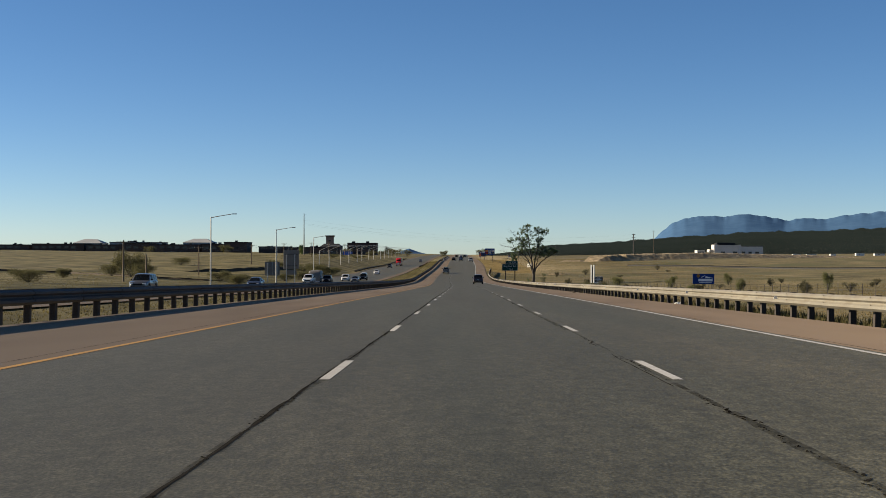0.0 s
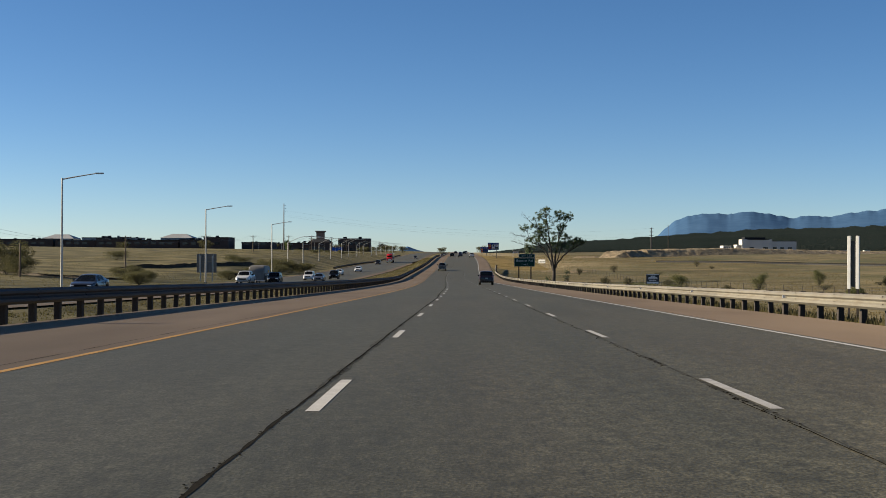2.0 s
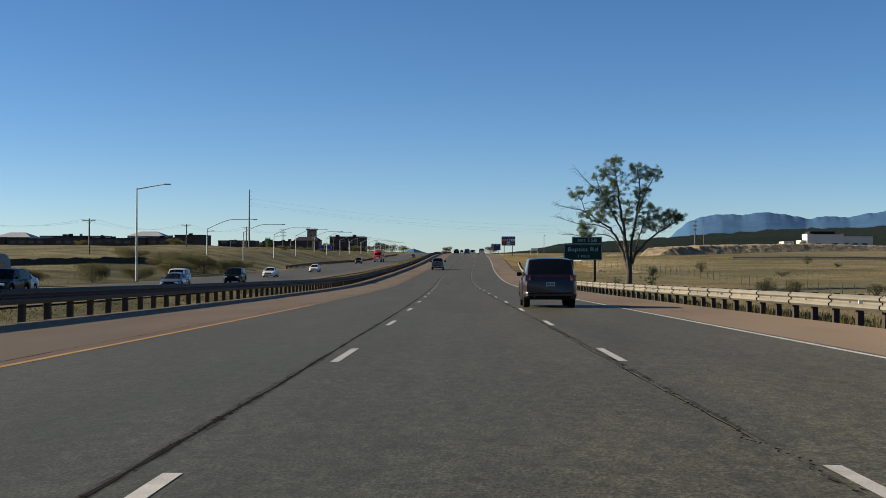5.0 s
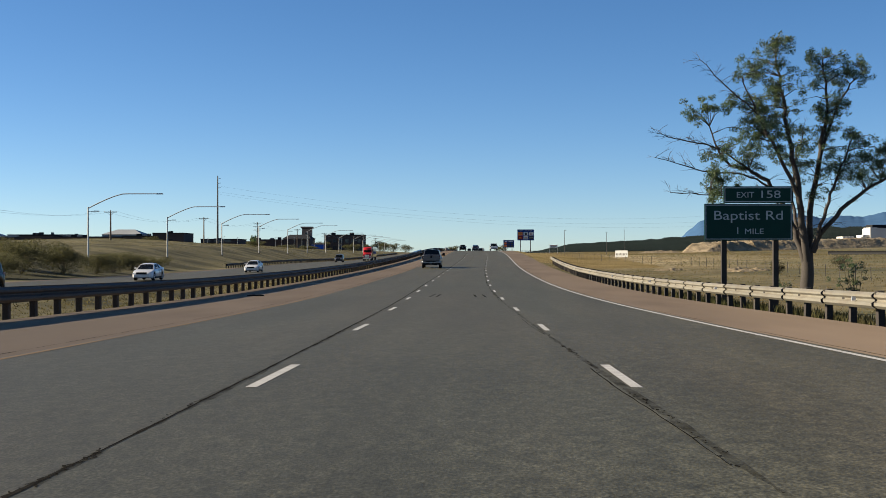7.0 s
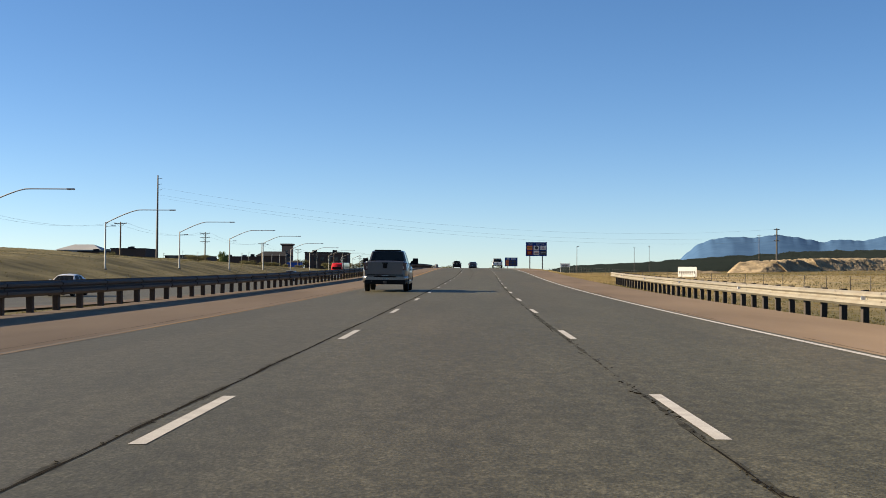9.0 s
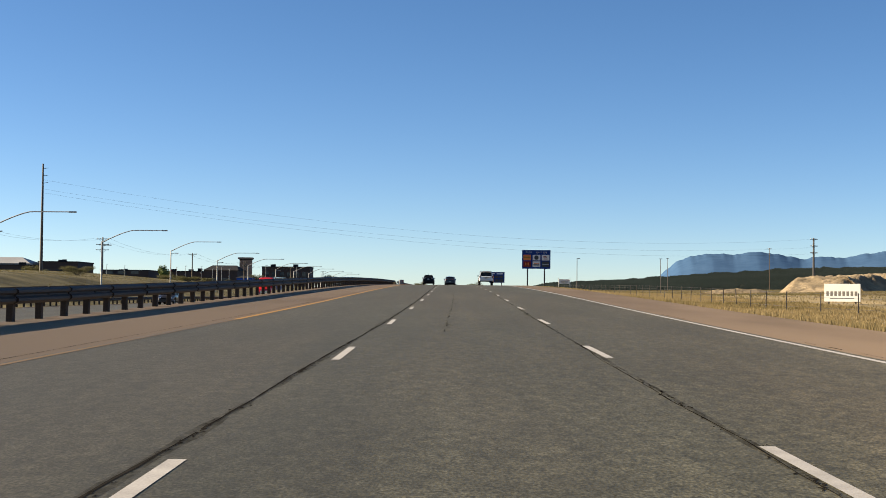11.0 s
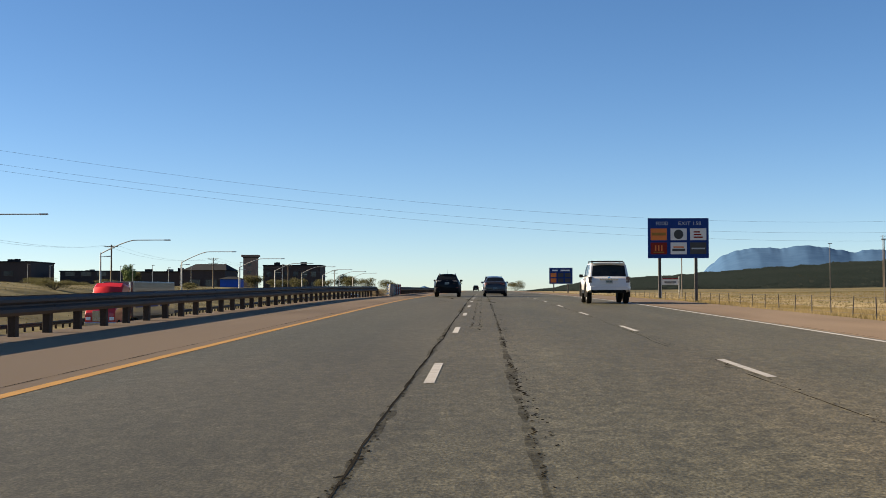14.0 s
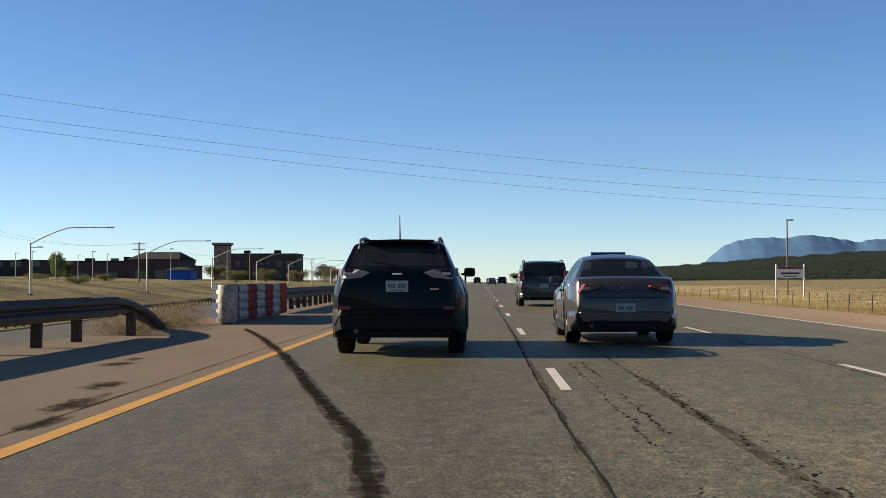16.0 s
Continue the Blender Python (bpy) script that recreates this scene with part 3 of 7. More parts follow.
def guard_rail(label, line, y0, y1, side, top, reflectors=0, steel=None, level=None, double=False):
    """line: (y, x) along the rail. side: +1 when the field behind it lies towards +x."""
    at_x = lambda y: float(np.interp(y, *zip(*line)))
    low = lambda y: float(np.interp(y, *zip(*level))) if level else 0.0
    turn = lambda y: -math.degrees(math.atan((at_x(y + 3.81) - at_x(y)) / 3.81))
    rail = thing("guard_rail", label, "guard rail", on_road(at_x(y0), y0, low(y0)))
    back = rail.matrix_basis.inverted()
    beam = mesh_of("beam", w_beam(side), steel or M_ZINC)
    rear_beam = mesh_of("beam", w_beam(-side), steel or M_ZINC) if double else None
    post = mesh_of("post", boxed(-0.075, 0.075, -0.09, 0.09, -0.65 - (top - 0.70), 0.29 if side < 0 else 0.332, bevel=0.01), M_POST)
    block = mesh_of("spacer_block", boxed(-0.075, 0.075, -0.08, 0.08, -0.02, 0.30), M_POST)
    tab = mesh_of("reflector", boxed(-0.05, 0.05, -0.012, 0.012, 0.0, 0.09), M_LETTER)
    n = int((y1 - y0) / 3.81)
    wobble = random.Random(int(y0 + abs(line[0][1]) * 100))
    for k in range(n):
        y = y0 + 3.81 * k
        x = at_x(y)
        part("beam", beam, None, rail, at=back @ on_road(x, y, low(y) + top - 0.315 + wobble.uniform(-0.003, 0.003)) @ pose(0, 0, 0, wobble.uniform(-0.05, 0.05), 0, turn(y) + wobble.uniform(-0.04, 0.04)))
        if double:
            part("beam", rear_beam, None, rail, at=back @ on_road(x + side * 0.47, y, low(y) + top - 0.315) @ pose(0, 0, 0, 0, 0, turn(y)))
        for h in (0.4, 2.305):
            lean = pose(0, 0, 0, wobble.uniform(-1.5, 1.5), wobble.uniform(-1.5, 1.5), wobble.uniform(-4, 4))
            part("post", post, None, rail, at=back @ on_road(at_x(y + h) + side * 0.235, y + h, low(y + h) + top - 0.315) @ lean)
            part("spacer_block", block, None, rail, at=back @ on_road(at_x(y + h) + side * 0.078, y + h, low(y + h) + top - 0.315))
        if reflectors and k % reflectors == 0:
            part("reflector", tab, None, rail, at=back @ on_road(x - side * 0.09, y + 1.2, top - 0.20))
    return rail


guard_rail("galvanised steel guard rail along the median, shade in its colour, on dark posts", [(0, -10.45), (200, -10.6), (320, -10.2), (540, -9.75), (605, -9.82), (633, -9.35), (640, -9.0)], 14.6, 633.0, -1, 0.755, steel=M_SHADEDSTEEL, double=True)
guard_rail("galvanised steel guard rail behind the crash cushion, shade in its colour", [(640, -9.0), (700, -9.8), (1000, -10.0)], 648.0, 1000.0, -1, 0.755, steel=M_SHADEDSTEEL, double=True)
guard_rail("sunlit galvanised steel guard rail beside the field, on dark posts", [(0, 8.95), (370, 9.0), (445, 10.6)], 22.0, 445.0, 1, 0.675, 4)

guard_rail("guard rail along the far side of the other carriageway, shade in its colour", [(400, -38.3), (1000, -38.3)], 466.0, 900.0, -1, 0.70, steel=M_SHADEDSTEEL, level=DROP)
guard_rail("guard rail along the near side of the other carriageway, shade in its colour", [(560, -19.2), (760, -19.2)], 578.0, 730.0, 1, 0.70, steel=M_SHADEDSTEEL, level=DROP)

# sloping rail end and crash cushion in the median
end = thing("guard_rail_end", "bent guard rail end sloping down into weeds", "guard rail", on_road(-9.14, 631.8))
bm = bmesh.new()
rings = []
for i in range(15):
    a = i / 14
    tilt = radians(80) * a
    mid = Vector((-0.28 - 0.25 * a * a, 4.5 * a - 0.12, 0.60 - 0.60 * a ** 1.6))
    ring = []
    for d, h in ((0, -0.155), (-0.08, -0.11), (-0.08, -0.05), (0, 0.0), (-0.08, 0.05), (-0.08, 0.11), (0, 0.155), (0.012, 0.155), (-0.06, 0.10), (0.012, 0.0), (-0.06, -0.10), (0.012, -0.155)):
        ring.append(bm.verts.new(mid + Vector((-d * math.cos(tilt) + h * math.sin(tilt), 0, h * math.cos(tilt) + d * math.sin(tilt)))))
    if rings:
        for k in range(12):
            bm.faces.new((rings[-1][k], rings[-1][(k + 1) % 12], ring[(k + 1) % 12], ring[k]))
    rings.append(ring)
part("rail", bm, M_SHADEDSTEEL, end, smooth=40)
part("post", boxed(-0.3, -0.15, 0.9, 1.1, -0.6, 0.45, bevel=0.01), M_POST, end)

cush = thing("crash_cushion", "red and grey corrugated crash cushion with reflectors before the rail", "crash cushion", on_road(-8.72, 638.6))
bm = bmesh.new()
lathe(bm, [(0.02, 0.04), (0.23, 0.04), (0.255, 0.10), (0.255, 0.88), (0.22, 0.94), (0.02, 0.94)], 20, "z", (0, 0.3, 0))
part("nose", bm, M_PANEL, cush, "dirty grey plastic nose", smooth=40)
for i in range(6):
    mat = M_RED if i in (1, 3, 5) else M_PANEL
    for s in (-1, 1):
        bm = bmesh.new()
        for z in (0.10, 0.31, 0.52, 0.73):
            w = 0.25 + 0.012 * i
            rows = []
            for y in (0.45 + 1.2 * i, 0.45 + 1.2 * i + 1.26):
                rows.append([bm.verts.new((s * (w + d), y, z + h)) for d, h in ((0, 0), (0.022, 0.04), (0.032, 0.09), (0.022, 0.15), (0, 0.20))])
            for k in range(4):
                bm.faces.new((rows[0][k], rows[0][k + 1], rows[1][k + 1], rows[1][k]))
        box(bm, *sorted((s * w, s * (w - 0.03))), 0.45 + 1.2 * i, 1.68 + 1.2 * i, 0.08, 0.95)
        part("panel", bm, mat, cush)
    part("diaphragm", boxed(-0.24, 0.24, 0.5 + 1.2 * i, 0.56 + 1.2 * i, 0.05, 0.92), M_DARKSTEEL, cush)
part("base_rail", boxed(-0.12, 0.12, 0.3, 7.8, 0.0, 0.07), M_DARKSTEEL, cush)
for z in (0.16, 0.38, 0.60, 0.82):
    part("reflector", boxed(-0.30, -0.16, -0.02, 0.02, z, z + 0.13), M_LETTER, cush, "bright white reflector")

# ---- writing ----
def letters(text, size, x, y, z, material, parent, width=None):
    """Letters standing upright in the x-z plane, facing -y, centred on x; each is a part of its own."""
    curve = bpy.data.curves.new("letter", "FONT")
    curve.body = text
    curve.size = size
    curve.align_x = "CENTER"
    curve.extrude = 0.004
    tmp = bpy.data.objects.new("letter", curve)
    scene.collection.objects.link(tmp)
    bpy.context.view_layer.update()
    me = bpy.data.meshes.new_from_object(tmp.evaluated_get(bpy.context.evaluated_depsgraph_get()))
    bpy.data.objects.remove(tmp)
    xs = [v.co.x for v in me.vertices]
    stretch = width / (max(xs) - min(xs)) if width else 1.0
    # gather the faces of each letter: pieces whose spans across overlap belong together
    spans = sorted((min(me.vertices[k].co.x for k in p.vertices), max(me.vertices[k].co.x for k in p.vertices), p.index) for p in me.polygons)
    groups = []
    for a, b, k in spans:
        if groups and a < groups[-1][1] - 1e-5:
            groups[-1][1] = max(groups[-1][1], b)
            groups[-1][2].append(k)
        else:
            groups.append([a, b, [k]])
    for _, _, polys in groups:
        used = sorted({k for p in polys for k in me.polygons[p].vertices})
        at = {k: n for n, k in enumerate(used)}
        verts = [(me.vertices[k].co.x * stretch, me.vertices[k].co.y, me.vertices[k].co.z) for k in used]
        glyph = raw("letter", verts, [[at[k] for k in me.polygons[p].vertices] for p in polys], material, smooth=False)
        part("letter", glyph, None, parent, at=pose(x, y, z, 90, 0, 0))


def bars(parent, material, rows, y, name="text_bar"):
    for x0, x1, z0, z1 in rows:
        part(name, boxed(x0, x1, y - 0.006, y, z0, z1), material, parent)


def panel(name, x0, x1, z0, z1, material, parent, border=None, y=0.0, label=""):
    ob = part(name, boxed(x0, x1, y, y + 0.05, z0, z1, bevel=0.008), material, parent, label)
    if border:
        b, g = 0.035, 0.05
        bm = bmesh.new()
        for a in ((x0 + g, x1 - g, z0 + g, z0 + g + b), (x0 + g, x1 - g, z1 - g - b, z1 - g), (x0 + g, x0 + g + b, z0 + g + b, z1 - g - b), (x1 - g - b, x1 - g, z0 + g + b, z1 - g - b)):
            box(bm, a[0], a[1], y - 0.004, y, a[2], a[3])
        part("border", bm, border, ob)
    return ob


def sign_posts(parent, xs, top, depth, size=0.14, material=None, y=None):
    y = 0.056 + size / 2 if y is None else y
    for x in xs:
        part("post", boxed(x - size / 2, x + size / 2, y - size / 2, y + size / 2, -depth, top, bevel=0.01), material or M_POST, parent)


# exit sign: origin at the foot of the panel
ex = thing("exit_sign", "green motorway exit sign on two wooden posts beside the guard rail", "road sign", pose(10.2, 328.4, -2.75))
panel("sign_panel", 0.0, 4.05, 0.0, 1.70, M_GREEN, ex, M_GREYLETTER)
panel("exit_tab", 0.88, 4.05, 1.73, 2.50, M_GREEN, ex, M_GREYLETTER, label="small green exit number panel")
letters("Baptist Rd", 0.60, 2.02, -0.008, 0.96, M_GREYLETTER, ex, width=3.15)
letters("1", 0.46, 1.53, -0.008, 0.30, M_GREYLETTER, ex)
letters("MILE", 0.36, 2.28, -0.008, 0.30, M_GREYLETTER, ex, width=0.86)
letters("EXIT", 0.38, 1.88, -0.008, 1.98, M_GREYLETTER, ex, width=0.80)
letters("158", 0.50, 3.0, -0.008, 1.96, M_GREYLETTER, ex, width=0.88)
sign_posts(ex, (0.92, 3.3), 1.6, 3.6, 0.24)

# services sign
fo = thing("services_sign", "blue roadside food sign with six coloured panels on two posts", "road sign", pose(11.7, 635.2, 1.52) @ Matrix.Diagonal((1.09, 1, 1.1, 1)))
panel("sign_panel", 0.0, 4.35, 0.0, 2.85, M_BLUE, fo)
letters("FOOD", 0.36, 1.02, -0.008, 2.36, M_GREYLETTER, fo, width=0.85)
letters("EXIT 158", 0.36, 3.0, -0.008, 2.36, M_GREYLETTER, fo, width=1.62)
PLATES = [(0.20, 1.28, M_ORANGE), (1.62, 1.28, M_SIGNWHITE), (3.02, 1.28, M_SIGNWHITE), (0.20, 0.28, M_RED), (1.62, 0.28, M_SIGNWHITE), (3.02, 0.28, M_SIGNDARK)]
for i, (px, pz, pm) in enumerate(PLATES):
    p = part("logo_panel", boxed(px, px + 1.16, -0.012, 0.0, pz, pz + 0.84, bevel=0.003), pm, fo, "coloured square panel")
    if i == 0:
        part("bar", boxed(px + 0.08, px + 1.08, -0.018, -0.012, pz + 0.34, pz + 0.54), M_YELLOW, p)
    elif i == 1:
        bm = lathe(bmesh.new(), [(0.02, -0.02), (0.34, -0.02), (0.34, -0.012), (0.02, -0.012)], 24, "y", (px + 0.58, 0, pz + 0.42))
        part("disc", bm, M_SIGNDARK, p)
    elif i == 2:
        for k in range(3):
            part("bar", boxed(px + 0.25, px + 0.9 - 0.1 * k, -0.018, -0.012, pz + 0.16 + 0.19 * k, pz + 0.26 + 0.19 * k), M_RED, p)
    elif i == 3:
        for k in range(3):
            part("bar", boxed(px + 0.30 + 0.22 * k, px + 0.40 + 0.22 * k, -0.018, -0.012, pz + 0.25, pz + 0.64), M_ORANGE, p)
        part("bar", boxed(px + 0.2, px + 0.96, -0.018, -0.012, pz + 0.12, pz + 0.18), M_YELLOW, p)
    elif i == 4:
        part("bar", boxed(px + 0.12, px + 1.04, -0.018, -0.012, pz + 0.22, pz + 0.40), M_SIGNDARK, p)
        part("bar", boxed(px + 0.2, px + 0.96, -0.018, -0.012, pz + 0.46, pz + 0.56), M_ORANGE, p)
    else:
        part("bar", boxed(px + 0.1, px + 1.06, -0.018, -0.012, pz + 0.36, pz + 0.46), M_GREYLETTER, p)
sign_posts(fo, (0.85, 3.45), 2.6, 4.2, 0.20, M_DARKSTEEL)

b2 = thing("services_sign", "second blue services sign farther along the road", "road sign", pose(10.5, 761.0, 0.55))
panel("sign_panel", 0.0, 4.1, 0.0, 2.85, M_BLUE, b2, M_GREYLETTER)
for px in (0.25, 1.5, 2.75):
    for pz in (0.25, 1.2):
        part("logo_panel", boxed(px, px + 1.0, -0.012, 0.0, pz, pz + 0.72), M_SIGNDARK if px > 1 else M_ORANGE, b2, "dark square panel")
bars(b2, M_LETTER, [(0.5, 1.5, 2.25, 2.5), (2.0, 3.6, 2.25, 2.5)], 0.0)
sign_posts(b2, (0.8, 3.3), 2.6, 3.4, 0.2, M_DARKSTEEL)

# campaign board with a blue face, white lines of unreadable size drawn as bars
wi = thing("roadside_board", "blue campaign board with white lettering and yellow emblem on posts", "sign", pose(25.4, 143.0, -2.02))
panel("board", 0.0, 2.4, 0.0, 1.14, M_BLUE, wi)
bars(wi, M_LETTER, [(0.62, 2.2, 0.30, 0.58), (1.4, 1.95, 0.66, 0.76), (0.7, 2.1, 0.12, 0.18)], 0.0)
bm = bmesh.new()
for a, b in (((0.95, 0.72), (1.3, 0.92)), ((1.3, 0.92), (1.55, 0.82)), ((1.55, 0.82), (2.2, 0.66))):
    tube(bm, [(a[0], -0.008, a[1]), (b[0], -0.008, b[1])], 0.025, 6)
part("outline", bm, M_LETTER, wi)
part("emblem", lathe(bmesh.new(), [(0.02, -0.014), (0.19, -0.014), (0.19, 0.0), (0.02, 0.0)], 20, "y", (0.62, 0, 0.90)), M_YELLOW, wi)
sign_posts(wi, (0.25, 2.15), 1.0, 1.5, 0.09)

sm = thing("roadside_board", "small dark board with white lines in the field", "sign", pose(27.4, 268.6, -4.72))
panel("board", 0.0, 1.95, 0.0, 1.48, M_SIGNDARK, sm)
bars(sm, M_LETTER, [(0.05, 1.9, 1.36, 1.46), (0.65, 1.35, 1.12, 1.24), (0.35, 1.65, 0.92, 1.02), (0.3, 1.7, 0.74, 0.84), (0.45, 1.5, 0.52, 0.62), (0.1, 1.85, 0.06, 0.34)], 0.0)
sign_posts(sm, (0.3, 1.65), 1.3, 1.0, 0.09)

wh = thing("roadside_board", "white board with dark lettering beside the fence", "sign", pose(26.3, 513.8, -3.38, 0, 0, -30))
panel("board", 0.0, 2.55, 0.0, 1.28, M_SIGNWHITE, wh)
bars(wh, M_SIGNBACK, [(0.15 + 0.285 * k, 0.33 + 0.285 * k, 0.40, 0.74) for k in range(8)] + [(0.4, 2.1, 0.2, 0.27)], 0.0)
sign_posts(wh, (0.3, 2.2), 1.1, 1.2, 0.1)

fr = thing("roadside_board", "white framed estate board on two tall posts", "sign", pose(26.8, 737.0, -0.2))
panel("board", 0.15, 2.7, 0.35, 1.45, M_SIGNWHITE, fr)
bars(fr, M_RED, [(0.2, 2.65, 1.25, 1.44)], 0.0)
bars(fr, M_SIGNDARK, [(0.5, 2.35, 0.72, 0.92), (0.7, 2.1, 0.48, 0.58)], 0.0)
sign_posts(fr, (0.05, 2.8), 1.75, 1.6, 0.12, M_SIGNWHITE, 0.02)

ep = thing("marker_posts", "pair of tall white square posts beside the guard rail", "post", on_ground(11.35, 115.5, -28))
gz = float(ground_z(11.35, 115.5))
for x in (0.0, 0.25):
    part("post", boxed(x - 0.05, x + 0.05, -0.05, 0.05, -1.36 - gz, 0.25 - gz, bevel=0.01), M_SIGNWHITE, ep)
    part("stub", boxed(x - 0.03, x + 0.03, -0.03, 0.03, -0.3, -1.2 - gz), M_POST, ep, "dark stub in the ground")
part("blade", boxed(0.05, 0.20, 0.0, 0.03, -1.3 - gz, 0.1 - gz), M_SIGNDARK, ep)

# backs of the signs that face the other carriageway
sb = thing("sign_back", "grey back of a tall road sign on two steel posts", "road sign", pose(-14.95, 105.3, -0.12))
part("sign_panel", boxed(0.0, 1.28, 0.0, 0.05, 0.0, 1.55, bevel=0.03), M_SIGNBACK, sb)
part("lower_panel", boxed(0.28, 1.08, 0.0, 0.05, -0.46, -0.06, bevel=0.02), M_SIGNBACK, sb)
for z in (0.25, 1.2):
    part("brace", boxed(0.1, 1.18, -0.05, 0.0, z, z + 0.06), M_DARKSTEEL, sb)
sign_posts(sb, (0.27, 0.95), 1.2, 3.4, 0.07, M_POLE, -0.06)
s2 = thing("sign_back", "large panelled grey sign back on steel posts", "road sign", pose(-45.6, 296.0, -3.7))
for k in range(5):
    part("sign_panel", boxed(0.0, 3.4, 0.0, 0.05, 0.64 * k, 0.64 * k + 0.625, bevel=0.01), M_SIGNBACK, s2)
for x in (0.5, 1.7, 2.9):
    part("brace", boxed(x - 0.04, x + 0.04, -0.08, 0.0, 0.05, 3.15), M_POLE, s2)
sign_posts(s2, (0.7, 2.7), 2.9, 2.6, 0.16, M_POLE, -0.17)

# ---- lamps and poles ----
def street_lamp(x, y, top, reach, rise, label, bow, second):
    z = float(ground_z(x, y))
    lamp = thing("street_lamp", label, "street lamp", pose(x, y, z), "street lamps along the other carriageway")
    h = top - z
    part("pole", tube(bmesh.new(), [(0, 0, -0.3), (0, 0, h * 0.5), (0, 0, h)], [0.13, 0.11, 0.085], 10), M_POLE, lamp, smooth=50)
    part("base_plate", boxed(-0.22, 0.22, -0.22, 0.22, -0.1, 0.12, bevel=0.02), M_DARKSTEEL, lamp)
    pts = []
    for k in range(15):
        s = k / 14
        up = 1 - (1 - min(1.0, s / bow)) ** 1.35 if bow < 1 else s ** 0.9
        pts.append((reach * s, 0, h - 0.15 + rise * up))
    part("arm", tube(bmesh.new(), pts, [0.07 - 0.018 * k / 14 for k in range(15)], 8), M_POLE, lamp, smooth=50)
    e = Vector(pts[-1])
    part("lamp_head", boxed(e.x - 0.15, e.x + 0.65, -0.16, 0.16, e.z - 0.08, e.z + 0.07, bevel=0.04), M_POLE, lamp, "flat grey lamp head")
    if second:
        part("lower_arm", tube(bmesh.new(), [(0, 0, h - 0.55), (1.0, 0, h - 0.48)], 0.035, 6), M_POLE, lamp)
        part("lamp_head", boxed(0.75, 1.35, -0.12, 0.12, h - 0.54, h - 0.42, bevel=0.03), M_POLE, lamp, "small lower lamp head")
    return lamp


for y, top in ((204.0, 7.1), (276.5, 6.55), (347.0, 5.85)):
    street_lamp(-40.2, y, top, 3.5, 0.62, "tall grey steel street lamp with a short arm", 1.0, False)
for x, y, top in ((-46.9, 422, 2.6), (-48.4, 468, 2.9), (-48.0, 509, 3.1), (-48.7, 554.5, 3.6), (-48.6, 598, 3.9), (-50.6, 652, 4.6), (-50.4, 698, 4.15), (-50.9, 744.7, 4.2), (-49.6, 788, 4.25), (-49.8, 833, 4.4), (-49.8, 878, 4.6), (-49.8, 923, 4.7), (-49.8, 968, 4.9), (-49.8, 1013, 5.1)):
    street_lamp(x, y, top, 8.4, 1.75, "grey steel street lamp with a long bowed arm over the road", 0.52, True)

rl = thing("street_lamp", "dark slim lamp post with a short arm in the field", "street lamp", on_ground(33.9, 762.0))
h = 7.2 - float(ground_z(33.9, 762.0))
part("pole", tube(bmesh.new(), [(0, 0, -0.3), (0, 0, h)], [0.11, 0.08], 10), M_DARKSTEEL, rl, smooth=50)
part("lamp_head", boxed(-0.1, 0.75, -0.12, 0.12, h - 0.1, h + 0.05, bevel=0.03), M_DARKSTEEL, rl)
for lx, ly, top in ((54.5, 742.0, 6.8), (40.5, 669.0, 4.4)):
    lamp = thing("street_lamp", "dark slim lamp post with a short arm in the field", "street lamp", on_ground(lx, ly))
    h = top - float(ground_z(lx, ly))
    part("pole", tube(bmesh.new(), [(0, 0, -0.3), (0, 0, h)], [0.07, 0.05], 8), M_DARKSTEEL, lamp, smooth=50)
    part("lamp_head", boxed(-0.3, 0.3, -0.1, 0.1, h - 0.05, h + 0.06, bevel=0.03), M_DARKSTEEL, lamp)


def utility_pole(x, y, top, arms, label, turn=0.0, stout=1.0):
    z = float(ground_z(x, y))
    up = thing("utility_pole", label, "utility pole", pose(x, y, z, 0, 0, turn), "utility poles")
    h = top - z
    wood = M_WOODPOLE if stout == 1.0 else M_DARKSTEEL
    part("pole", tube(bmesh.new(), [(0, 0, -0.5), (0, 0, h)], [0.19 * stout, 0.12 * stout], 9), wood, up, smooth=50)
    for k in range(arms):
        zz = h - 0.35 - (1.1 if stout == 1.0 else 2.0) * k
        part("crossarm", boxed(-1.25, 1.25, -0.20, -0.09, zz - 0.06 * stout, zz + 0.06 * stout), wood, up)
        for s in (-1, 1):
            part("brace", tube(bmesh.new(), [(s * 0.75, -0.14, zz - 0.05), (0, -0.14, zz - 0.65)], 0.025, 5), M_DARKSTEEL, up)
        for s in (-1.15, -0.45, 0.45, 1.15):
            part("insulator", lathe(bmesh.new(), [(0.02, zz + 0.05), (0.05, zz + 0.08), (0.06, zz + 0.16), (0.02, zz + 0.2)], 8, "z", (s, -0.145, 0)), M_SIGNWHITE, up)
    return up


LEFT_POLES = [(-59.8, 225.4, 3.6, 1), (-72.0, 350.0, 3.3, 1), (-70.6, 430.0, 4.6, 1), (-72.1, 519.7, 5.9, 1), (-70.0, 596.7, 7.0, 1), (-70.4, 680.0, 8.1, 3), (-70.0, 770, 8.0, 1), (-70.0, 860, 8.2, 2), (-66.0, 960, 8.6, 1), (-62.0, 1060, 9.0, 2)]
for x, y, top, arms in LEFT_POLES:
    utility_pole(x, y, top, arms, "brown wooden utility pole with crossarms in the grass")
utility_pole(106.7, 796.6, 14.9, 3, "tall stout dark utility pole with three crossarms beyond the field", 20, 2.0)
utility_pole(156.0, 1043.0, 21.8, 1, "tall wooden utility pole far across the field")
utility_pole(-65.9, 266.5, 1.0, 0, "short bare wooden pole in the grass")
mast = thing("steel_mast", "tall slender dark steel power mast above the grass bank", "utility pole", on_ground(-84.0, 683.8))
h = 23.3 - float(ground_z(-84.0, 683.8))
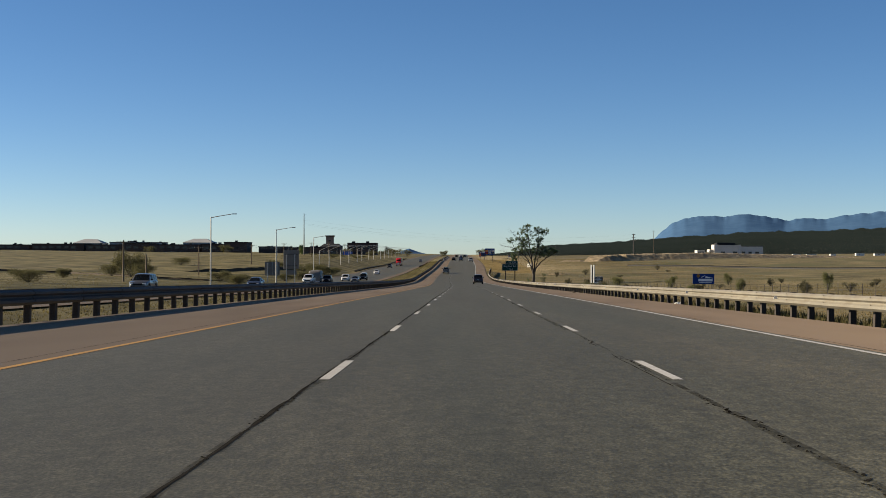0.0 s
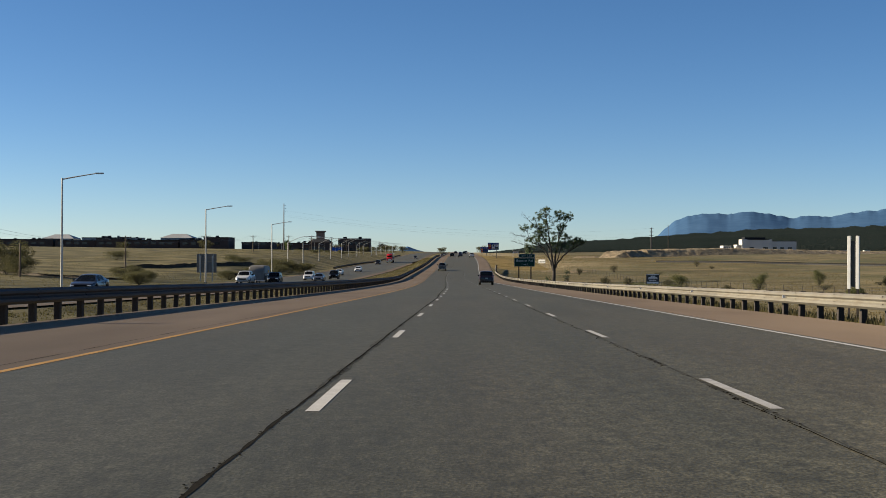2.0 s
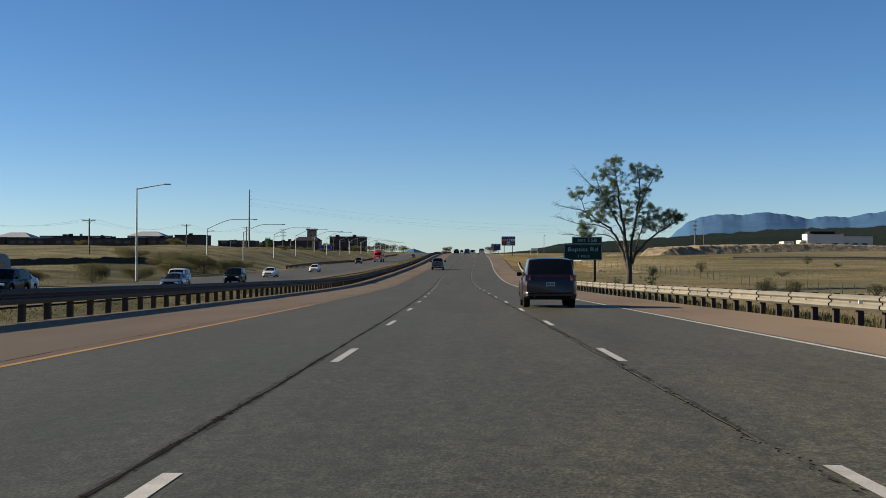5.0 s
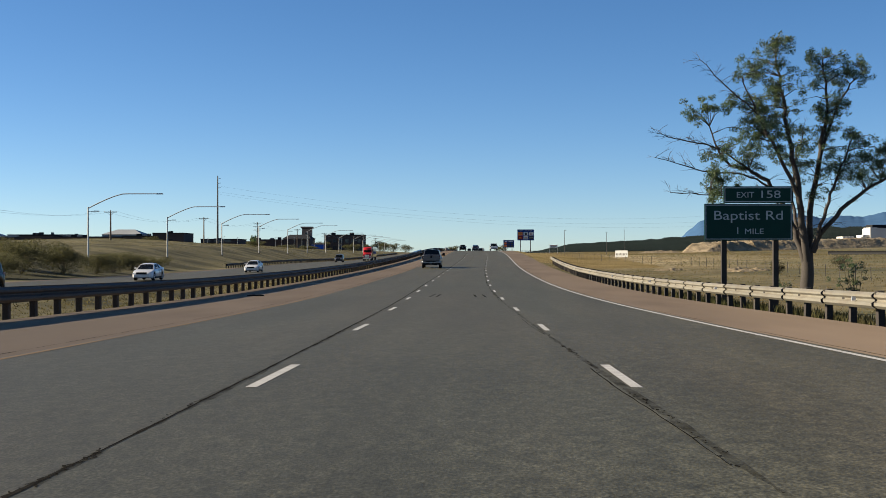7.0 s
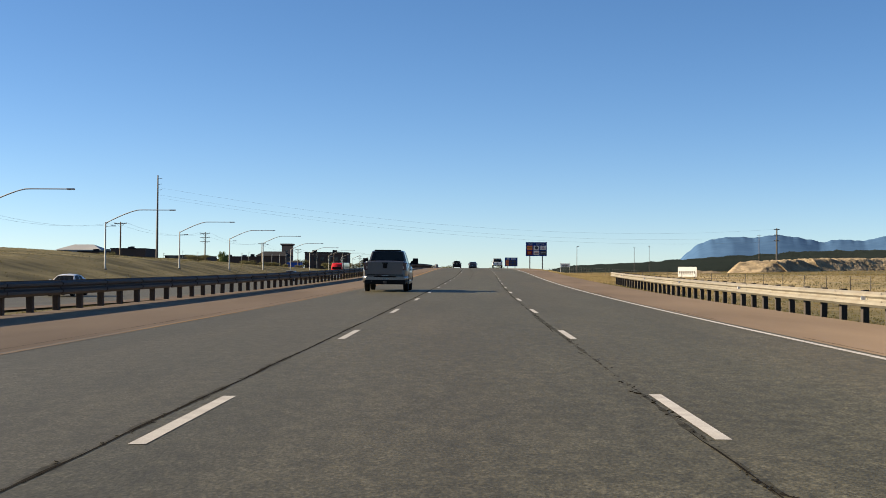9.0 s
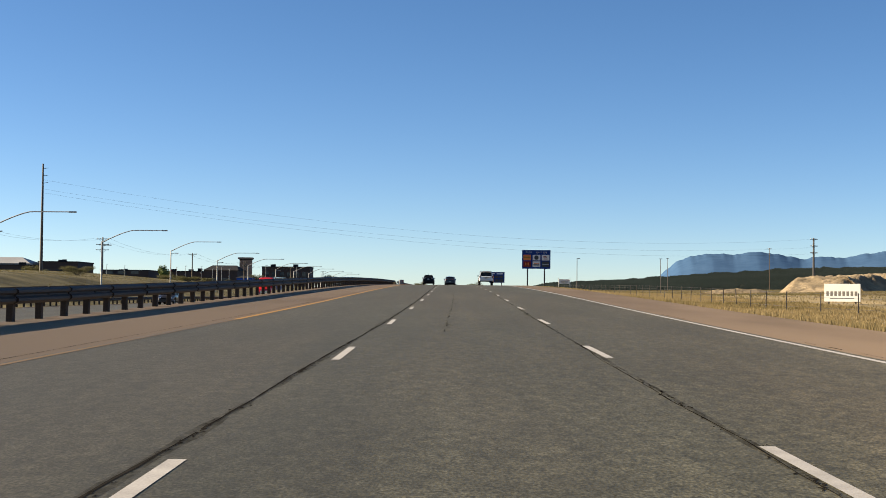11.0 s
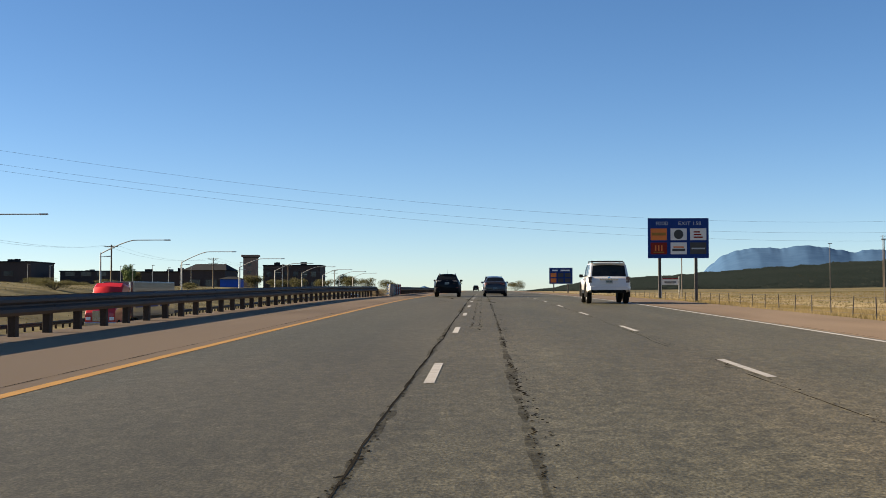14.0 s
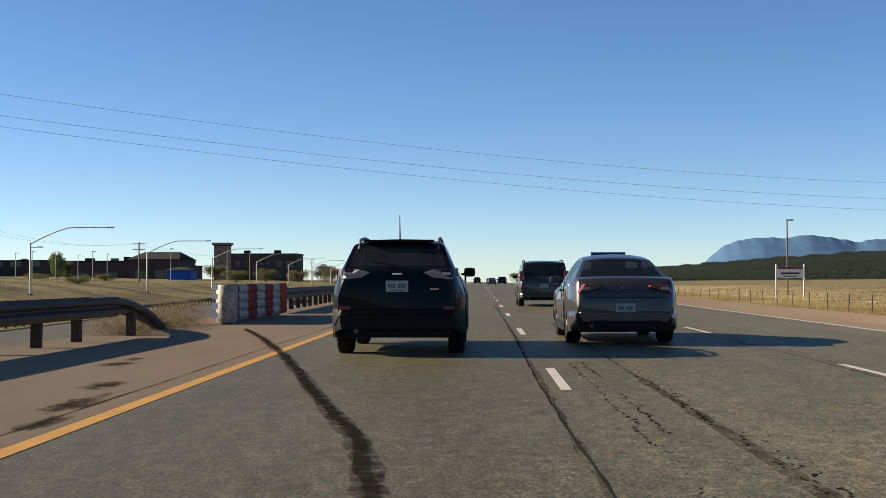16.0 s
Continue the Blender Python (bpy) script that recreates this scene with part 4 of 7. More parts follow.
part("pole", tube(bmesh.new(), [(0, 0, -0.5), (0, 0, h)], [0.34, 0.17], 12), M_DARKSTEEL, mast, smooth=50)
for k in range(3):
    part("insulator_arm", tube(bmesh.new(), [(0.1, 0, h - 1.0 - 1.5 * k), (1.1, 0, h - 0.85 - 1.5 * k)], 0.05, 6), M_DARKSTEEL, mast)

# wires across the road, from the mast to the pole beyond the field
WIRES = {"top": (12.10, -0.0425, 0.000616), "mid": (10.41, -0.0442, 0.000565), "low": (9.34, -0.0495, 0.000546)}
for c in WIRES.values():
    xs = np.linspace(-84, 106.7, 40)
    pts = [(x, 733.6 + 0.59 * x, c[0] + c[1] * x + c[2] * x * x) for x in xs]
    tagged(new("power_line", mesh_of("power_line", tube(bmesh.new(), pts, 0.0125, 5), M_WIRE)), "thin dark power line strung across the road", "power line", "power lines")
for a, b in zip(LEFT_POLES, LEFT_POLES[1:]):
    for off in (-1.15, 1.15):
        pts = []
        for k in range(9):
            s = k / 8
            pts.append((a[0] + (b[0] - a[0]) * s + off, a[1] + (b[1] - a[1]) * s - 0.145, a[2] + (b[2] - a[2]) * s - 0.15 - 1.6 * 4 * s * (1 - s)))
        tagged(new("power_line", mesh_of("power_line", tube(bmesh.new(), pts, 0.014, 4), M_WIRE)), "thin dark wire between wooden utility poles", "power line", "power lines")

# ---- buildings ----
def building(name, label, x, y, z, w, d, h, mat, roof="flat", windows=(), turn=0.0, hip=(0.28, 0.72)):
    b = thing(name, label, "building", pose(x, y, z, 0, 0, turn))
    part("wall", boxed(0, w, 0, d, -3.0, h), mat, b)
    if roof == "flat":
        part("roof", boxed(-0.25, w + 0.25, -0.25, d + 0.25, h, h + 0.45, bevel=0.05), M_ROOFDARK, b)
    else:
        bm = bmesh.new()
        o, rz = 0.6, h + roof
        v = [bm.verts.new(p) for p in ((-o, -o, h), (w + o, -o, h), (w + o, d + o, h), (-o, d + o, h), (w * hip[0], d / 2, rz), (w * hip[1], d / 2, rz))]
        for f in ((0, 1, 5, 4), (1, 2, 5), (2, 3, 4, 5), (3, 0, 4), (3, 2, 1, 0)):
            bm.faces.new([v[k] for k in f])
        part("roof", bm, M_ROOFDARK if mat is not M_TENT else M_TENT, b)
    units = random.Random(int(abs(x) * 10 + w))
    if roof == "flat" and w > 12:
        for _ in range(max(2, int(w / 8))):
            u, v, t = units.uniform(1, w - 4), units.uniform(1, d - 4), units.uniform(0.5, 1.5)
            part("roof_unit", boxed(u, u + units.uniform(1.2, 3.2), v, v + 2.0, h + 0.4, h + 0.4 + t, bevel=0.05), M_SIGNBACK if units.random() < 0.35 else M_ROOFDARK, b)
    for x0, z0, ww, hh in windows:
        part("window", boxed(x0, x0 + ww, -0.08, 0.05, z0, z0 + hh), M_WINDOWDARK, b)
    return b


for k, (x, y, w, h) in enumerate(((-186, 1003, 18, 6.6), (-204, 1006, 16, 5.0), (-246, 1010, 40, 4.6), (-268, 1016, 20, 5.6), (-300, 1022, 30, 4.4), (-345, 1026, 42, 5.0), (-392, 1030, 44, 4.2), (-450, 1034, 54, 5.2), (-160, 1012, 22, 3.2))):
    building("low_building", "dark low flat-roofed building on the rise", x, y, 4.2, w, 26, h, M_BRICKDARK, windows=[(2 + 6 * j, 1.6, 3.6, 1.7) for j in range(int((w - 4) / 6))])
building("hall", "pale gabled hall roof above dark buildings", -226, 1040, 6.0, 24, 20, 5.0, M_TENT, roof=3.2)
building("hall", "pale gabled hall roof above dark buildings", -322, 1060, 6.0, 24, 20, 4.4, M_TENT, roof=3.4)
building("hall", "pale flat hall roof above dark buildings", -292, 1062, 6.0, 44, 20, 5.0, M_TENT)
building("brick_store", "dark brown masonry store with a low wing", -129, 1000, 0.0, 34, 22, 6.9, M_BRICKDARK, windows=[(2 + 5 * k, 1.5, 3, 2.2) for k in range(6)])
building("gabled_store", "dark brown gabled masonry store", -109, 994, 0.0, 15, 24, 7.6, M_BRICKDARK, roof=2.5, windows=[(2, 1.2, 4, 3), (8, 1.2, 4, 3)], hip=(0.12, 0.86))
building("blue_shed", "bright blue low shed beside the store", -88.4, 958, 0.0, 6.4, 8, 3.9, M_SHEDBLUE, roof=0.9)
tower = building("tower_building", "square buff masonry tower with a dark cap", -127, 1205, 0.0, 6.8, 6.8, 18.2, M_TOWER, windows=[(2.4, 6, 2, 1.2), (2.4, 10, 2, 1.2), (2.4, 14, 2, 1.2)])
part("cap", boxed(-0.9, 7.7, -0.9, 7.7, 18.65, 19.7, bevel=0.1), M_TOWER, tower)
building("brick_hotel", "dark brown two-storey masonry building with many windows", -97, 1092, 0.5, 25, 18, 10.8, M_BRICKDARK, windows=[(1.5 + 3.9 * k, 1.5 + 4.6 * j, 2.2, 2.2) for k in range(6) for j in range(2)])
building("brick_hotel_wing", "dark brown low wing beside the tower", -160, 1130, 0.5, 40, 18, 7.0, M_BRICKDARK, windows=[(2 + 5 * k, 2, 3, 2) for k in range(7)])

wb = thing("white_building", "pale concrete two-storey building on the construction site", "building", pose(146.5, 757.0, 1.1))
part("wall", boxed(4.7, 17.0, 0, 18, -2, 6.7), M_CONCRETE, wb)
part("wall", boxed(17.0, 31.2, 1.0, 18, -2, 5.9), M_CONCRETE, wb)
part("pilaster", boxed(16.6, 18.0, -0.3, 1.2, -2, 6.9), M_CONCRETE, wb)
part("tower", boxed(2.2, 4.7, -0.4, 8, -2, 6.9), M_CONCRETE, wb)
porch = part("porch", boxed(-0.3, 2.2, 0.5, 9, 3.4, 4.1), M_CONCRETE, wb)
for x in (-0.25, 0.9, 1.9):
    part("column", boxed(x, x + 0.3, 0.55, 0.85, -2, 3.4), M_CONCRETE, porch)
part("wall", boxed(-0.2, 2.2, 3.0, 9, -2, 3.4), M_CONCRETE, porch)
lodge = part("wing", boxed(-7.0, -2.6, 4.0, 12, -2, 3.6), M_CONCRETE, wb)
for x in (-6.9, -5.6, -4.4, -3.1):
    part("column", boxed(x, x + 0.45, 3.6, 4.0, -2, 3.6), M_CONCRETE, lodge)
part("roof", boxed(4.6, 17.1, -0.1, 18.1, 6.7, 6.95), M_ROOFDARK, wb)
part("roof", boxed(17.0, 31.3, 0.9, 18.1, 5.9, 6.1), M_ROOFDARK, wb)
part("roof_plant", boxed(4.9, 16.0, 6.0, 14.0, 6.95, 8.1, bevel=0.1), M_ROOFDARK, wb)
for x, w in ((6.2, 2.4), (13.2, 2.6), (18.8, 1.9), (22.6, 1.9), (26.6, 2.2)):
    f = -0.08 if x < 17 else 0.92
    win = part("window", boxed(x, x + w, f, f + 0.13, 1.7, 2.9), M_WINDOWDARK, wb)
    part("frame", boxed(x - 0.1, x + w + 0.1, f - 0.03, f + 0.1, 1.58, 1.7), M_CONCRETE, win)
for x in (-6.3, -5.1, -3.8, 0.2, 1.2):
    f = 3.9 if x < -2 else 2.9
    part("window", boxed(x, x + 0.6, f, f + 0.13, 0.8, 2.7), M_WINDOWDARK, wb)
for k, (x, y, w, h) in enumerate(((232, 900, 7, 2.6), (243, 905, 9, 2.2), (258, 900, 5, 2.0), (285, 930, 8, 2.4), (300, 935, 10, 2.0), (330, 960, 7, 2.6), (212, 960, 5, 1.6))):
    c = thing("site_cabin", "small white cabin or trailer far across the field", "cabin", pose(x, y, float(ground_z(x, y))), "far white cabins")
    w, h = 0.75 * w, 0.75 * h
    part("wall", boxed(0, w, 0, 3, -0.3, h, bevel=0.1), M_SIGNWHITE, c)
    part("roof", boxed(-0.1, w + 0.1, -0.1, 3.1, h, h + 0.12, bevel=0.04), M_ROOFDARK, c)
    part("window", boxed(w * 0.3, w * 0.5, -0.05, 0.05, h * 0.45, h * 0.75), M_WINDOWDARK, c)
# ---- vehicles ----
M_BLACKPLASTIC = surface("black_plastic", (0.003, 0.003, 0.0032), (0.0075, 0.0075, 0.0078), 4.0, 0.55, fine=40, spec=0.14)
M_TYRE = surface("tyre", (0.006, 0.006, 0.006), (0.014, 0.0135, 0.013), 6.0, 0.85, 0.002, 60, spec=0.15)
M_RIM = surface("alloy_rim", (0.46, 0.46, 0.47), (0.62, 0.62, 0.63), 4.0, 0.35, metal=0.3, fine=20)
M_DARKRIM = surface("dark_alloy_rim", (0.05, 0.05, 0.053), (0.10, 0.10, 0.105), 4.0, 0.35, metal=0.8, fine=20)
M_BUMPER = surface("bumper_chrome", (0.16, 0.16, 0.165), (0.24, 0.24, 0.245), 2.0, 0.25, metal=0.9, fine=20)
M_CHROME = surface("chrome", (0.60, 0.60, 0.61), (0.72, 0.72, 0.73), 2.0, 0.12, metal=1.0, fine=20)
M_GLASS = glass("tinted_glass", (0.26, 0.29, 0.31), 0.6)
M_DARKGLASS = glass("privacy_glass", (0.05, 0.055, 0.058), 0.25)
M_TAIL = lamp_lens("red_tail_lens", (0.10, 0.004, 0.004), 0.3)
M_TAIL.node_tree.nodes["Principled BSDF"].inputs["Coat Weight"].default_value = 0.25
M_CLEARLENS = lamp_lens("clear_lens", (0.26, 0.25, 0.25))
M_DARKTAIL = lamp_lens("smoked_red_lens", (0.045, 0.022, 0.022), 0.25)
M_SMOKELENS = lamp_lens("smoked_lens", (0.16, 0.15, 0.155))
M_HEADLAMP = lamp_lens("head_lamp_lens", (0.62, 0.62, 0.60))
M_PLATE = surface("number_plate", (0.22, 0.25, 0.24), (0.32, 0.35, 0.34), 8.0, 0.5, fine=40)
M_PLATEINK = surface("plate_ink", (0.03, 0.06, 0.05), (0.06, 0.10, 0.08), 8.0, 0.5)
M_SEAT = surface("seat_cloth", (0.02, 0.02, 0.022), (0.045, 0.045, 0.047), 6.0, 0.9)


def paint(name, low, high, metal=0.3, rough=0.28, coat=0.7, spec=0.4):
    return surface(name, low, high, 0.8, rough, fine=160, metal=metal, coat=coat, spec=spec)


P_BLACK = paint("black_paint", (0.0012, 0.0016, 0.003), (0.0025, 0.0035, 0.006), 0.0, 0.3, 0.12, 0.12)
P_WHITE = paint("white_paint", (0.50, 0.50, 0.495), (0.58, 0.58, 0.575), 0.0)
P_GREY = paint("dark_grey_paint", (0.030, 0.029, 0.033), (0.048, 0.047, 0.052), 0.45, 0.3, 0.5)
P_SILVER = paint("silver_paint", (0.075, 0.075, 0.080), (0.11, 0.11, 0.115), 0.4)
P_MAROON = paint("dark_maroon_paint", (0.014, 0.006, 0.006), (0.024, 0.010, 0.010), 0.2, 0.3, 0.5)
P_TAUPE = paint("dark_taupe_paint", (0.022, 0.020, 0.019), (0.036, 0.033, 0.031), 0.3, 0.3, 0.5)
P_RED = paint("red_paint", (0.42, 0.012, 0.010), (0.52, 0.02, 0.016), 0.0)


def loft(bm, stations):
    """Joins rings of half-sections (x, y, z), mirrored across x = 0. Closes both ends."""
    rings = []
    for half in stations:
        ring = [bm.verts.new((-x, y, z)) for x, y, z in half] + [bm.verts.new((x, y, z)) for x, y, z in half[::-1] if x > 1e-6]
        rings.append(ring)
    n = len(rings[0])
    for a, b in zip(rings, rings[1:]):
        for k in range(n - 1):
            bm.faces.new((a[k], a[k + 1], b[k + 1], b[k]))
    bm.faces.new(rings[0])
    bm.faces.new(rings[-1][::-1])
    return rings


def vehicle(name, label, L, W, H, belt, clear, r, axles, top, roof, colour, windows, roofw=0.76, rear_glass=(0.12, 0.9), privacy=True, lights="suv", tail_z=(0.85, 1.05), tail_w=0.34, rim=None, lower=None, lower_z=0.0, flares=None, rails=False, plate_z=0.8, tail_side=True, rear_round=(0.3, 0.11), tail_poly=None, tail_mat=None, mirror_z=0.0, waist=0.925, flare_w=0.045, tail_y=-0.012, nose_round=0.6, chrome=False, antenna=False):
    """A road vehicle facing +y, its rear bumper at y = 0, standing on z = 0."""
    car = thing(name, label, "car")
    hw = W / 2
    topy, topz = zip(*top)
    gap = r + 0.07
    ys = sorted(set([round(v, 3) for v in np.linspace(0, L, 34)] + [0.03, 0.08, 0.16, L - 0.03, L - 0.09, L - 0.2] + [round(a + gap * s, 3) for a in axles for s in (-1.001, -0.985, -0.93, -0.8, -0.6, -0.35, 0, 0.35, 0.6, 0.8, 0.93, 0.985, 1.001)]))

    def width(y):
        w = hw
        if y < rear_round[0]:
            w *= 1 - rear_round[1] * ((rear_round[0] - y) / rear_round[0]) ** 2
        if y > L - nose_round:
            w *= 1 - 0.24 * ((y - L + nose_round) / nose_round) ** 2
        return w

    def low(y):
        z = clear
        if y < 0.5:
            z += 0.16 * ((0.5 - y) / 0.5)
        if y > L - 0.5:
            z += 0.08 * ((y - L + 0.5) / 0.5)
        for a in axles:
            d = abs(y - a)
            if d < gap:
                z = max(z, r + math.sqrt(max(0, gap * gap - d * d)))
        return z

    st = []
    for y in ys:
        w, zb, zt = width(y), low(y), float(np.interp(y, topy, topz))
        zb = min(zb, zt - 0.12)
        hgt = zt - zb
        half = []
        for f, k in ((0, 0.955), (0.1, 0.975), (0.3, 0.992), (0.52, 1.0), (0.62, 0.996), (0.80, 0.6 * waist + 0.425), (0.93, waist + 0.035), (1.0, waist)):
            zz = zb + hgt * f
            kk = k if zz > clear + 0.25 else k - 0.0
            half.append((w * kk, y, zz))
        half += [(w * (waist - 0.125), y, zt + 0.016), (w * 0.45, y, zt + 0.03), (0.0, y, zt + 0.034)]
        st.append(half)
    bm = bmesh.new()
    loft(bm, st)
    body = part("body", bm, colour, car, smooth=32)
    part("underbody", boxed(-hw * 0.78, hw * 0.78, 0.12, L - 0.2, clear + 0.02, min(belt - 0.15, r + gap * 0.9)), M_BLACKPLASTIC, car)
    # cabin: faces are shared out between shell, screens and side windows
    ry_, rz_ = zip(*roof)
    y0, y3 = roof[0][0], roof[-1][0]
    y1, y2 = roof[1][0], roof[-2][0]
    cut = [y0 + (y1 - y0) * s for s in (0, rear_glass[0], rear_glass[1], 1)] + [y2 + (y3 - y2) * s for s in (0, 0.06, 0.94, 1)]
    cut += [v for w in windows for v in w[:2]]
    cy = sorted(set([round(v, 3) for v in np.linspace(y0, y3, 18)] + [round(v, 3) for v in cut]))
    wb = hw * waist
    grid = []
    for y in cy:
        zr_ = float(np.interp(y, ry_, rz_))
        base = min(float(np.interp(y, topy, topz)), belt)
        g = max(0.0, (zr_ - base) / (H - base))
        e = wb + (hw * roofw - wb) * g
        ww = min(1.0, width(y) / hw)
        col = [(wb * ww, base - 0.02), (wb * ww + (e - wb) * 0.07, base + (zr_ - base) * 0.07), (wb * ww + (e - wb) * 0.88, base + (zr_ - base) * 0.86), (e * 0.985, base + (zr_ - base) * 0.955), (e * 0.90, zr_ - 0.008 * g), (e * 0.5, zr_ + 0.025 * g), (0.0, zr_ + 0.034 * g)]
        grid.append([(x * ww if i > 1 else x, y, z) for i, (x, z) in enumerate(col)])
    shell = bmesh.new()
    panes = {}

    def put(target, quad):
        vs = [target.verts.new(p) for p in quad]
        try:
            target.faces.new(vs)
        except ValueError:
            pass

    mirror = lambda q: [(-x, y, z) for x, y, z in q][::-1]
    eps = 1e-4
    for a, b in zip(grid, grid[1:]):
        ya, yb = a[0][1], b[0][1]
        for k in range(6):
            quad = [a[k], b[k], b[k + 1], a[k + 1]]
            where = None
            if k == 1:
                for i, w in enumerate(windows):
                    if ya >= w[0] - 2e-3 and yb <= w[1] + 2e-3:
                        where = ("side", i)
            if k >= 4:
                if ya >= y0 + (y1 - y0) * rear_glass[0] - 2e-3 and yb <= y0 + (y1 - y0) * rear_glass[1] + 2e-3:
                    where = ("rear", 0)
                if ya >= y2 + (y3 - y2) * 0.06 - 2e-3 and yb <= y2 + (y3 - y2) * 0.94 + 2e-3:
                    where = ("front", 0)
            for s, q in ((1, quad), (-1, mirror(quad))):
                key = where and (where[0], where[1], s if where[0] == "side" else 0)
                put(panes.setdefault(key, bmesh.new()) if key else shell, q)
    bmesh.ops.remove_doubles(shell, verts=shell.verts, dist=0.0008)
    part("roof_shell", shell, colour, car, smooth=32)
    for key, pb in sorted(panes.items()):
        bmesh.ops.remove_doubles(pb, verts=pb.verts, dist=0.0008)
        nm = {"rear": "rear_window", "front": "windscreen", "side": "side_window"}[key[0]]
        mat = M_GLASS if key[0] == "front" or not privacy or (key[0] == "side" and key[1] == len(windows) - 1) else M_DARKGLASS
        part(nm, pb, mat, car, smooth=40)
    # seats behind the glass
    for ys_, n in ((y2 - 0.35, 2), (y2 - 1.25, 2)):
        if ys_ > y0 + 0.6:
            for s in (-0.37, 0.37):
                part("seat", boxed(s - 0.22, s + 0.22, ys_, ys_ + 0.14, belt - 0.5, belt + 0.05, bevel=0.04), M_SEAT, car)
                part("head_rest", boxed(s - 0.12, s + 0.12, ys_, ys_ + 0.09, belt + 0.08, belt + 0.25, bevel=0.03), M_SEAT, car)
    # lower cladding and bumpers
    lm = lower or colour
    bz = lower_z or clear + 0.30
    for rear in (True, False):
        st = []
        for k in range(7):
            s = k / 6
            y = (-0.035 + 0.42 * s) if rear else (L + 0.03 - 0.5 * s)
            w = (width(max(0, y)) if rear else width(min(L, y))) * (1.012 if s > 0 else 0.96)
            zb = clear + 0.05 + 0.10 * (1 - s)
            zt = bz - (0.03 if s == 0 else 0)
            st.append([(w * 0.97, y, zb), (w, y, zb + 0.1), (w, y, zt - 0.06), (w * 0.975, y, zt), (0.0, y, zt + 0.004)])
        bm = bmesh.new()
        loft(bm, st)
        part("bumper", bm, lm, car, smooth=40)
    for s in (-1, 1):
        part("sill", boxed(*sorted((s * hw * 0.93, s * hw * 0.995)), axles[0] + gap, axles[1] - gap, clear - 0.02, clear + 0.15, bevel=0.02), lower or M_BLACKPLASTIC, car)
    if flares:
        for a in axles:
            for s in (-1, 1):
                pts = [(s * hw * 0.965, a + (gap + 0.02) * math.cos(t), r + (gap + 0.02) * math.sin(t)) for t in np.linspace(-0.25, math.pi + 0.25, 15)]
                part("wheel_arch", tube(bmesh.new(), pts, flare_w, 6), flares, car, smooth=50)
    # wheels
    tyre = mesh_of("tyre", lathe(bmesh.new(), [(r * 0.66, -0.10), (r * 0.9, -0.115), (r * 0.985, -0.09), (r, -0.05), (r, 0.05), (r * 0.985, 0.09), (r * 0.9, 0.115), (r * 0.66, 0.10), (r * 0.64, 0.0), (r * 0.66, -0.10)], 28, "x", caps=False), M_TYRE, 40)
    bm = lathe(bmesh.new(), [(r * 0.05, 0.075), (r * 0.16, 0.08), (r * 0.18, 0.05), (r * 0.60, 0.035), (r * 0.655, 0.095), (r * 0.67, 0.09), (r * 0.67, -0.09), (r * 0.05, -0.02)], 28, "x")
    spokes = bmesh.new()
    for k in range(6):
        t = k * math.pi / 3
        q = box(bmesh.new(), 0.045, 0.09, r * 0.1, r * 0.64, -0.045, 0.045)
        q.transform(Matrix.Rotation(t, 4, "X"))
        me = bpy.data.meshes.new("spoke")
        q.to_mesh(me)
        q.free()
        spokes.from_mesh(me)
        bpy.data.meshes.remove(me)
    rim_me = mesh_of("rim", bm, M_BLACKPLASTIC, 40)
    spoke_me = mesh_of("spokes", spokes, rim or M_RIM)
    for a in axles:
        for s in (-1, 1):
            t = part("tyre", tyre, None, car, at=pose(s * (hw - 0.135), a, r, 0, 0, 0 if s > 0 else 180))
            part("rim", rim_me, None, t)
            part("spokes", spoke_me, None, t)
    # lamps, plate, mirrors, handles
    for s in (-1, 1):
        w0 = width(0.06)
        xs = sorted((s * (w0 * 1.012), s * (w0 - tail_w)))
        if tail_poly:
            # a lens drawn as (inwards from the flank, z), following the rounded corner
            bm = bmesh.new()
            wrap = [(tail_y + 0.30 * max(0.0, 0.12 - d) / 0.12, d, z) for d, z in tail_poly]
            front = [bm.verts.new((s * (width(max(0, y)) * (waist + 0.055) - max(0.0, d - 0.12)), y, z)) for y, d, z in wrap]
            rear = [bm.verts.new((s * (width(max(0, y)) * (waist - 0.02) - max(0.0, d - 0.12)), y + 0.12, z)) for y, d, z in wrap]
            n = len(front)
            bm.faces.new(front)
            bm.faces.new(rear[::-1])
            for k in range(n):
                bm.faces.new((front[k], front[(k + 1) % n], rear[(k + 1) % n], rear[k]))
            tl = part("tail_light", bm, tail_mat or M_TAIL, car)
            zc = (tail_z[0] + tail_z[1]) / 2
            part("clear_lens", boxed(*sorted((s * (w0 - 0.10), s * (w0 - 0.22))), tail_y - 0.006, tail_y + 0.03, zc - 0.018, zc + 0.022, bevel=0.006), M_CLEARLENS, tl)
        else:
            tl = part("tail_light", boxed(xs[0], xs[1], -0.012, 0.26 if tail_side else 0.1, *tail_z, bevel=0.02), tail_mat or M_TAIL, car)
            part("clear_lens", boxed(*sorted((s * (w0 - tail_w * 0.62), s * (w0 - tail_w * 0.9))), -0.017, -0.008, tail_z[0] + (tail_z[1] - tail_z[0]) * 0.2, tail_z[0] + (tail_z[1] - tail_z[0]) * 0.5, bevel=0.003), M_CLEARLENS, tl)
        wf = width(L - 0.12)
        part("headlight", boxed(*sorted((s * wf * 1.0, s * (wf - 0.36))), L - 0.30, L - 0.035, float(np.interp(L - 0.2, topy, topz)) - 0.21, float(np.interp(L - 0.2, topy, topz)) - 0.06, bevel=0.04), M_HEADLAMP, car)
        ym = y3 - 0.52
